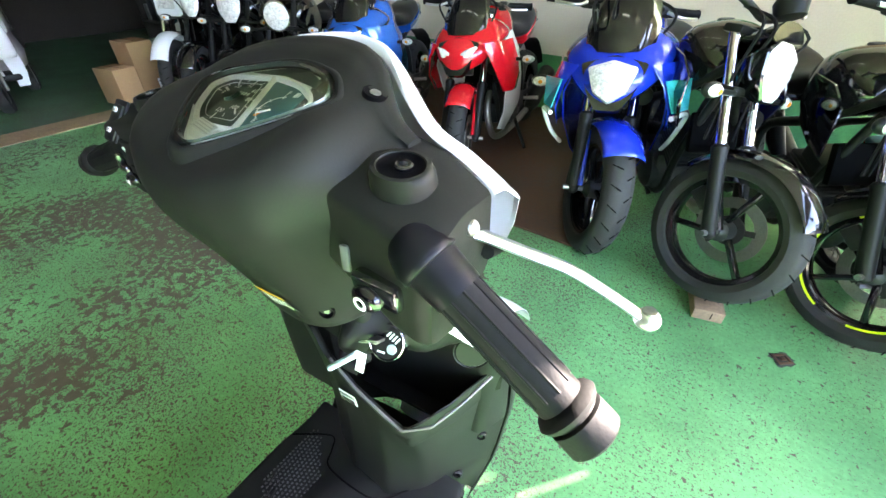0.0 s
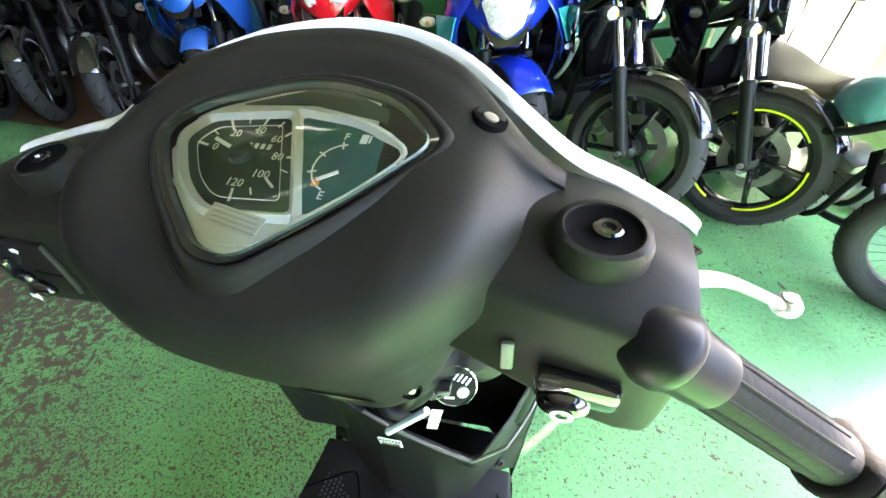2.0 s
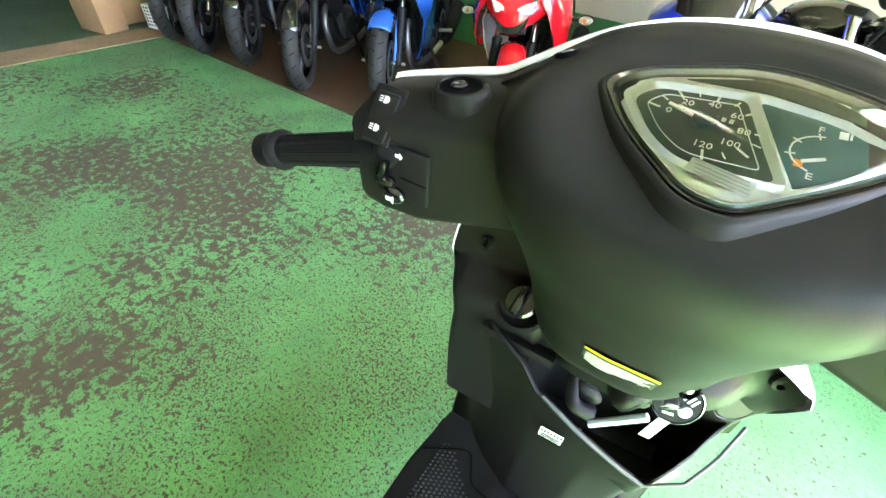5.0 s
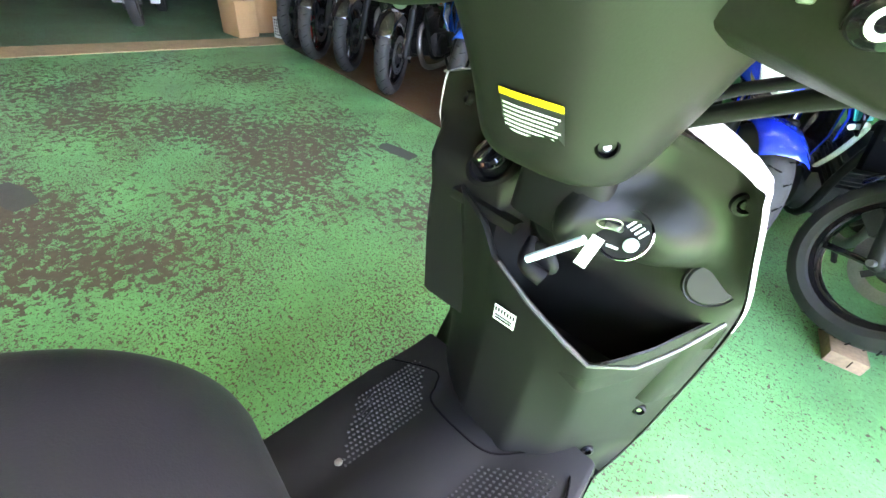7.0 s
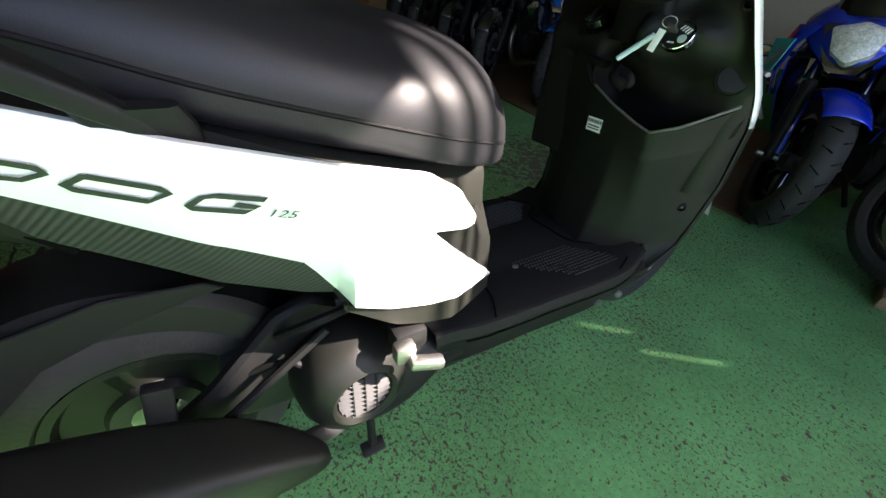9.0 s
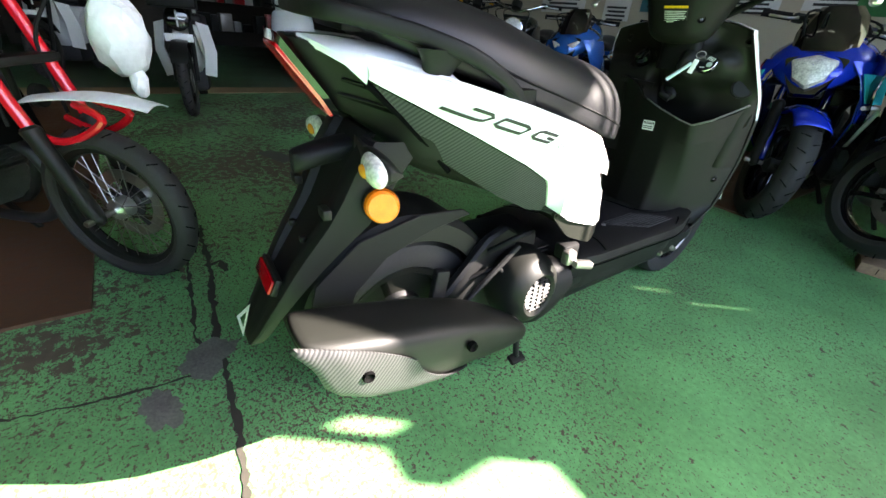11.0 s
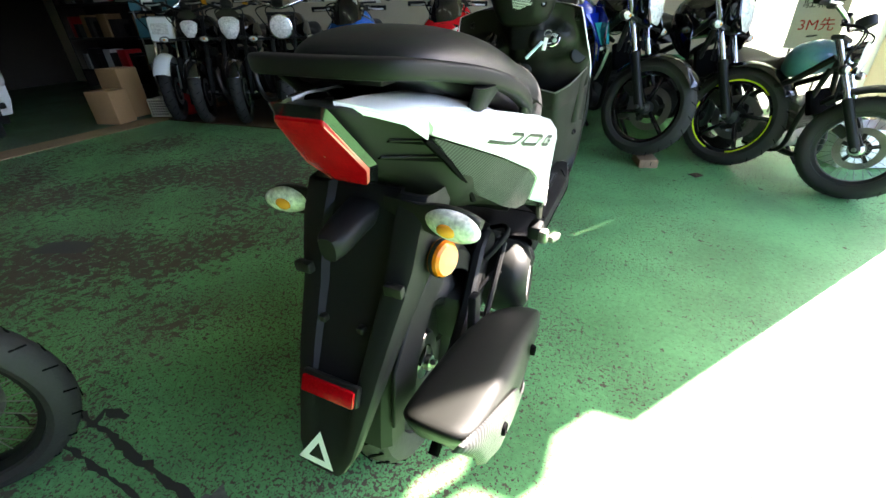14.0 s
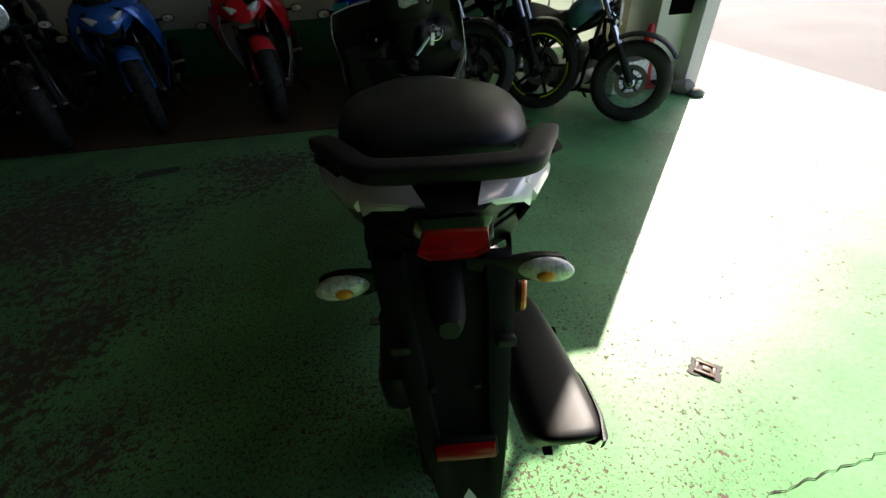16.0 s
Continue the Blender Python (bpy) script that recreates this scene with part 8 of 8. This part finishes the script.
# ---- along the back wall ----
def carton(at, size, turn, label="plain brown cardboard carton on the floor"):
    t = thing("cardboard_box", pose(*at, 0, 0, turn), label, "box", "cartons")
    part("carton", box(*size, (0, 0, size[2] / 2), 0.004), M_CARD, t)
    part("tape", box(0.05, size[1] + 0.002, 0.002, (0, 0, size[2] + 0.0005)), M_CARD, t, smooth=False)
    part("flap_line", box(size[0] + 0.002, 0.003, 0.002, (0, 0, size[2] + 0.001)), M_DARK, t, smooth=False)


carton((-4.45, 2.12, 0.008), (0.28, 0.21, 0.31), 12)
carton((-4.62, 2.40, 0.008), (0.29, 0.23, 0.48), 5, "tall brown cardboard carton")


def basket(at, turn):
    t = thing("wire_basket", pose(*at, 0, 0, turn), "white perforated plastic basket", "basket", "baskets")
    part("basket_shell", join(box(0.22, 0.004, 0.18, (0, -0.09, 0.09), 0.001), box(0.22, 0.004, 0.18, (0, 0.09, 0.09), 0.001), box(0.004, 0.18, 0.18, (-0.11, 0, 0.09), 0.001), box(0.004, 0.18, 0.18, (0.11, 0, 0.09), 0.001), box(0.22, 0.18, 0.004, (0, 0, 0.004))), M_MACHINE, t)
    hs = [box(0.014, 0.002, 0.014, (-0.085 + 0.028 * i, -0.0925, 0.03 + 0.026 * k)) for i in range(7) for k in range(6)] + [box(0.002, 0.014, 0.014, (0.1125, -0.07 + 0.028 * i, 0.03 + 0.026 * k)) for i in range(6) for k in range(6)]
    tagged(part("basket_holes", join(*hs), M_DARK, t, smooth=False), kind="stuff")


basket((-4.20, 2.50, 0.012), 15)
basket((-4.22, 2.80, 0.012), 8)
ext = thing("fire_extinguisher", pose(-4.00, 2.62, 0.014), "red fire extinguisher with a black hose", "extinguisher")
part("cylinder", lathe([(0, 0), (0.058, 0), (0.065, 0.01), (0.065, 0.30), (0.055, 0.35), (0.022, 0.375), (0.022, 0.39), (0, 0.39)], 28), M_RED_PLAIN, ext)
part("valve", join(box(0.03, 0.10, 0.018, (0, 0.02, 0.42), 0.004), tube([(0, 0, 0.385), (0, 0, 0.42)], 0.014, 10)), M_BLACK, ext)
part("hose", tube(cr([(0.02, 0, 0.40), (0.08, 0, 0.36), (0.085, 0, 0.2), (0.07, 0, 0.10)], 5), 0.010, 8), M_RUBBER, ext)
part("paper_label", sheet([[(0.0655 * math.cos(radians(a)), 0.0655 * math.sin(radians(a)), z) for a in range(-140, -35, 15)] for z in (0.12, 0.24)]), M_PAPER, ext)
for i, (x, y, dx, dy, h, m_) in enumerate(((-4.24, 3.00, 0.05, 0.1, 1.6, M_MACHINE), (-4.15, 3.02, -0.12, 0.12, 1.5, M_MACHINE), (-4.30, 3.06, 0.10, 0.05, 1.7, M_STEEL), (-4.08, 3.05, 0.02, 0.15, 1.35, M_WOOD))):
    pole = thing("pole", pose(x, y, 0.003), "long thin pole leaning by the rack", "pole", "poles by the rack")
    part("shaft", tube([(0, 0, 0), (dx, dy, h)], 0.011, 10), m_, pole)
    part("end_cap", ball(0.014, 0.014, 0.014, (dx, dy, h)), M_BLACK, pole)


def rack(at, turn):
    t = thing("brochure_rack", pose(*at, 0, 0, turn), "wire rack filled with printed brochures", "rack")
    for s in (-1, 1):
        part("upright", tube([(0.30 * s, 0, 0), (0.30 * s, 0.05, 1.75)], 0.010, 8), M_STEEL, t)
    rnd = random.Random(7)
    for k in range(5):
        part("wire_shelf", tube([(-0.30, -0.05, 0.45 + 0.27 * k), (0.30, -0.05, 0.45 + 0.27 * k)], 0.005, 6), M_STEEL, t)
        for i in range(4):
            part("brochure", box(0.125, 0.006, 0.20, (-0.22 + 0.147 * i, -0.02, 0.56 + 0.27 * k), 0.001, (-12, rnd.uniform(-3, 3), 0)), rnd.choice((M_PAPER, M_PAPER, M_DARKWALL, M_STEEL, M_TEAL)), t, smooth=False)
    return t


rack((-4.72, 3.15, 0.002), 22)


def shelf_unit(at, turn, w, rows_, label):
    t = thing("shelf_unit", pose(*at, 0, 0, turn), label, "shelf", "shop shelves")
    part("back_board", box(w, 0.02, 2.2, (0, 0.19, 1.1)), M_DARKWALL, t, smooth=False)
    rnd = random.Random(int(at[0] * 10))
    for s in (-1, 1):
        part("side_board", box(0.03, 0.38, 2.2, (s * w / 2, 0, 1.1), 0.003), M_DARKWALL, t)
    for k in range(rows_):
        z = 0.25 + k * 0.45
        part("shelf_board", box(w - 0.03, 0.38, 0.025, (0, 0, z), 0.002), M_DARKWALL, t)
        x = -w / 2 + 0.08
        while x < w / 2 - 0.16:
            bw = rnd.uniform(0.08, 0.2)
            bh = rnd.uniform(0.12, 0.34)
            part("stock", box(bw, rnd.uniform(0.15, 0.3), bh, (x + bw / 2, -0.04, z + 0.014 + bh / 2), 0.004), rnd.choice((M_CARD, M_DARKWALL, M_BLACK, M_STEEL, M_RED_PLAIN, M_PAPER, M_ENGINE)), t)
            x += bw + rnd.uniform(0.01, 0.06)
    return t


shelf_unit((-8.7, 1.2, 0.003), 90, 2.4, 4, "tall shelf darkened for the dim room, filled with parts and cartons")
shelf_unit((-8.7, -1.8, 0.003), 90, 2.4, 4, "tall shelf darkened for the dim room, filled with parts and cartons")
shelf_unit((-6.6, 4.05, 0.003), 0, 2.6, 4, "tall shelf darkened for the dim room, filled with parts and cartons")
shelf_unit((-5.6, -2.8, 0.003), 150, 1.6, 4, "tall shelf darkened for the dim room, filled with parts and cartons")
pst = thing("poster", pose(-7.40, -0.48, 0.72, 0, 0, 80), "pink notice on a lit counter front", "poster")
part("sheet", box(0.34, 0.005, 0.42), M_PINK, pst, smooth=False)
part("print_bars", join(*[box(0.24, 0.003, 0.03, (0, -0.005, 0.12 - 0.08 * k)) for k in range(4)]), M_RED_PLAIN, pst, smooth=False)
cnt = thing("counter", pose(-7.45, -0.5, 0.003, 0, 0, 80), "dark shop counter with pale trays", "counter")
part("front_panel", box(2.2, 0.04, 0.90, (0, 0, 0.45), 0.004), M_DARKWALL, cnt)
part("top", box(2.3, 0.5, 0.03, (0, 0.2, 0.915), 0.004), M_PAPER, cnt)

# pictures and boards on the cream wall
def wall_board(x, z, w, h, material, label, bars=3, inset=None):
    t = thing("wall_poster", pose(x, NORTH - 0.006, z), label, "poster", "posters on the wall")
    part("sheet", box(w, 0.006, h, (0, 0, 0), 0.001), material, t, smooth=False)
    if inset:
        part("picture", box(w * 0.8, 0.003, h * 0.45, (0, -0.005, h * 0.12)), inset, t, smooth=False)
    for k in range(bars):
        part("print_bar", box(w * (0.75 - 0.1 * (k % 2)), 0.003, h * 0.05, (0, -0.005, -h * 0.18 - h * 0.1 * k)), M_LABELBLK, t, smooth=False)


wall_board(-3.45, 1.28, 0.70, 0.48, M_PAPER, "poster with pictures of motorcycles", 3, M_STEEL)
wall_board(-2.65, 1.20, 0.34, 0.40, M_PAPER, "white printed price list", 4)
wall_board(-2.05, 1.30, 0.62, 0.40, M_TEAL, "dark blue-green product poster", 3, M_STEEL)
wall_board(-1.30, 1.30, 0.48, 0.34, M_PAPER, "white printed notice on the cream wall", 4)
wall_board(-0.62, 1.36, 0.56, 0.38, M_PAPER, "white printed notice on the cream wall", 4)
gb = thing("green_board", pose(0.0, NORTH - 0.012, 1.36), "dark green board holding white sheets", "board")
part("board", box(1.10, 0.012, 0.42, (0, 0, 0), 0.002), M_SKIRT, gb)
part("sheet", box(0.62, 0.004, 0.22, (-0.12, -0.008, 0.05), 0.0), M_PAPER, gb, smooth=False)
part("print_bars", join(*[box(0.5, 0.003, 0.018, (-0.12, -0.0115, 0.12 - 0.045 * k)) for k in range(4)]), M_LABELBLK, gb, smooth=False)
for k in range(4):
    hk = thing("wall_hook", pose(-0.35 + 0.24 * k, NORTH - 0.01, 1.06), "grey utility hook on the wall", "hook", "hooks on the wall")
    part("plate", box(0.05, 0.012, 0.09, (0, 0, 0), 0.008), M_STEEL, hk)
    part("prong", tube(cr([(0, 0, -0.02), (0, -0.05, -0.03), (0, -0.06, 0.01)], 4), 0.006, 8), M_STEEL, hk)
wb = thing("plank_board", pose(0.78, NORTH - 0.014, 1.46), "board of brown planks on the wall", "board")
for k in range(6):
    part("plank", box(0.62, 0.018, 0.085, (0, 0, -0.22 + 0.088 * k), 0.003), M_WOOD, wb)
sw = thing("switch_box", pose(0.96, NORTH - 0.025, 1.04), "white electric switch box with its cable", "switch box")
part("case", box(0.07, 0.045, 0.14, (0, 0, 0), 0.008), M_MACHINE, sw)
part("cable", tube([(0, 0, -0.06), (0.0, 0.01, -0.3), (0.02, 0.012, -0.5)], 0.006, 8), M_RUBBER, sw)

# ---- the street corner ----
sg = thing("parking_sign", pose(1.66, NORTH - 0.16, 0.80, -6, 0, -8), "white sign board pointing to a bicycle parking place", "sign")
part("board", box(0.34, 0.012, 0.56, (0, 0, 0), 0.003), M_MACHINE, sg)
part("black_writing", join(text_mesh("バイク・自転車", 0.040, pose(0, -0.009, 0.17, 90, 0, 0), 0.0005), text_mesh("駐輪場", 0.088, pose(0, -0.009, 0.05, 90, 0, 0), 0.0005)), M_LABELBLK, sg, smooth=False)
part("red_writing", text_mesh("3M先", 0.105, pose(0, -0.009, -0.11, 90, 0, 0), 0.0005), M_RED_PLAIN, sg, smooth=False)
for s in (-1, 1):
    part("stand_leg", tube([(0.12 * s, 0.02, -0.28), (0.12 * s, 0.06, -0.795)], 0.010, 8), M_STEEL, sg)
nt_ = thing("wall_notice", pose(2.02, NORTH + 0.06, 1.10), "small notice with an orange and white picture", "poster")
part("sheet", box(0.26, 0.004, 0.34), M_PAPER, nt_, smooth=False)
part("picture", lathe([(0, 0.002), (0.08, 0.002), (0.08, 0)], 24, pose(0, -0.003, 0.04, 90, 0, 0)), M_RED_PLAIN, nt_)
part("print_bars", join(*[box(0.2, 0.003, 0.02, (0, -0.004, -0.08 - 0.035 * k)) for k in range(2)]), M_LABELBLK, nt_, smooth=False)

vm = thing("vending_machine", pose(2.03, 2.90, 0.0), "white vending machine at the street corner", "vending machine")
part("cabinet", box(0.30, 0.46, 1.75, (0, 0, 0.915), 0.02), M_MACHINE, vm)
part("display", box(0.24, 0.01, 0.50, (0, -0.232, 1.20), 0.004), M_GLOSSBLK, vm, "dark display window")
part("delivery_slot", box(0.20, 0.02, 0.16, (0.02, -0.232, 0.58), 0.008), M_DARK, vm)
part("notice", box(0.16, 0.004, 0.20, (-0.02, -0.236, 0.82)), M_PAPER, vm, "small printed notice", smooth=False)
for k in range(3):
    part("sample", lathe([(0, 0), (0.026, 0), (0.028, 0.01), (0.028, 0.10), (0.012, 0.14), (0, 0.14)], 14, pose(-0.07 + 0.07 * k, -0.245, 1.10)), (M_RED_PLAIN, M_TEAL, M_PRICE)[k], vm)
part("plinth", box(0.28, 0.44, 0.04, (0, 0, 0.02)), M_BLACK, vm)
cone = thing("traffic_cone", pose(1.86, 2.70, 0.0) @ Matrix.Scale(0.8, 4), "red and white traffic cone", "cone")
part("base", box(0.26, 0.26, 0.02, (0, 0, 0.01), 0.006), M_RED_PLAIN, cone)
part("cone_body", lathe([(0.105, 0.02), (0.078, 0.20), (0.055, 0.36), (0.028, 0.54), (0.022, 0.56), (0, 0.56)], 28), M_RED_PLAIN, cone)
part("white_band", lathe([(0.0735, 0.24), (0.059, 0.345)], 28), M_PRINT, cone)
for k, (x, y, s, tz) in enumerate(((2.09, 2.46, 0.09, 20), (2.13, 2.36, 0.06, 50), (1.98, 2.52, 0.06, 5))):
    st = thing("stone", pose(x, y, 0, 0, 0, tz), "rough pale broken concrete piece", "stone", "rubble at the pillar")
    bm = bmesh.new()
    bmesh.ops.create_icosphere(bm, subdivisions=2, radius=s)
    for v in bm.verts:
        v.co *= 1 + 0.25 * noise.noise(v.co * 14 + Vector((k, 0, 0)))
        v.co.z = max(0, v.co.z * 0.7 + s * 0.35)
    part("lump", bm, M_CONCRETE, st, angle=25)
cr8 = thing("crate", pose(1.66, 2.66, 0.0, 0, 0, 15), "pale perforated crate with red things inside", "crate")
part("crate_shell", join(box(0.30, 0.01, 0.22, (0, -0.12, 0.12), 0.002), box(0.30, 0.01, 0.22, (0, 0.12, 0.12), 0.002), box(0.01, 0.24, 0.22, (-0.15, 0, 0.12), 0.002), box(0.01, 0.24, 0.22, (0.15, 0, 0.12), 0.002)), M_MACHINE, cr8)
part("contents", box(0.10, 0.14, 0.12, (0.07, 0, 0.08), 0.02), M_RED_PLAIN, cr8)


def hedge(at, sx, sy, sz, seed):
    t = thing("hedge", pose(*at), "clipped green hedge along a garden wall", "hedge", "hedges across the street")
    rnd = random.Random(seed)
    vs, fs = [], []
    for _ in range(1500):
        p_ = Vector((rnd.uniform(-1, 1) * sx, rnd.uniform(-1, 1) * sy, rnd.uniform(0.05, 1) * sz))
        q = Euler((rnd.uniform(0, 6), rnd.uniform(0, 6), rnd.uniform(0, 6))).to_matrix()
        i = len(vs)
        for c in ((-1, -0.5), (1, -0.5), (1.2, 0.5), (-0.8, 0.6)):
            vs.append(p_ + q @ Vector((c[0] * 0.09, c[1] * 0.09, 0)))
        fs.append((i, i + 1, i + 2, i + 3))
    me = bpy.data.meshes.new("foliage")
    me.from_pydata(vs, [], fs)
    me.materials.append(M_LEAF)
    ob = new("foliage", me)
    ob.parent = t
    tagged(ob, kind="stuff")
    part("stems", join(*[tube([(sx * a, 0, 0), (sx * a, 0, sz * 0.6)], 0.02, 6) for a in (-0.6, 0, 0.6)]), M_WOOD, t)


hedge((13.2, 9.6, 0.0), 0.45, 1.2, 1.0, 1)
hedge((13.3, 7.0, 0.0), 0.40, 0.6, 0.8, 2)
hedge((13.3, 13.5, 0.0), 0.40, 1.0, 0.7, 3)
for x, y in ((12.9, 5.7), (12.9, 5.35)):
    gc = thing("gas_cylinder", pose(x, y, -0.03), "grey gas cylinder by the garden wall", "gas cylinder", "gas cylinders")
    part("bottle", lathe([(0, 0), (0.15, 0), (0.16, 0.03), (0.16, 0.95), (0.12, 1.05), (0.04, 1.12), (0.04, 1.18), (0, 1.18)], 24), M_ALU, gc)
    part("valve", lathe([(0.10, 1.12), (0.11, 1.24), (0.10, 1.24)], 20), M_STEEL, gc)
pp = thing("street_pole", pose(12.6, 11.6, -0.03), "slim pale street pole", "pole")
part("shaft", tube([(0, 0, 0), (0, 0, 5)], 0.06, 14), M_ALU, pp)
part("foot_plate", box(0.3, 0.3, 0.05, (0, 0, 0.02), 0.01), M_STEEL, pp)
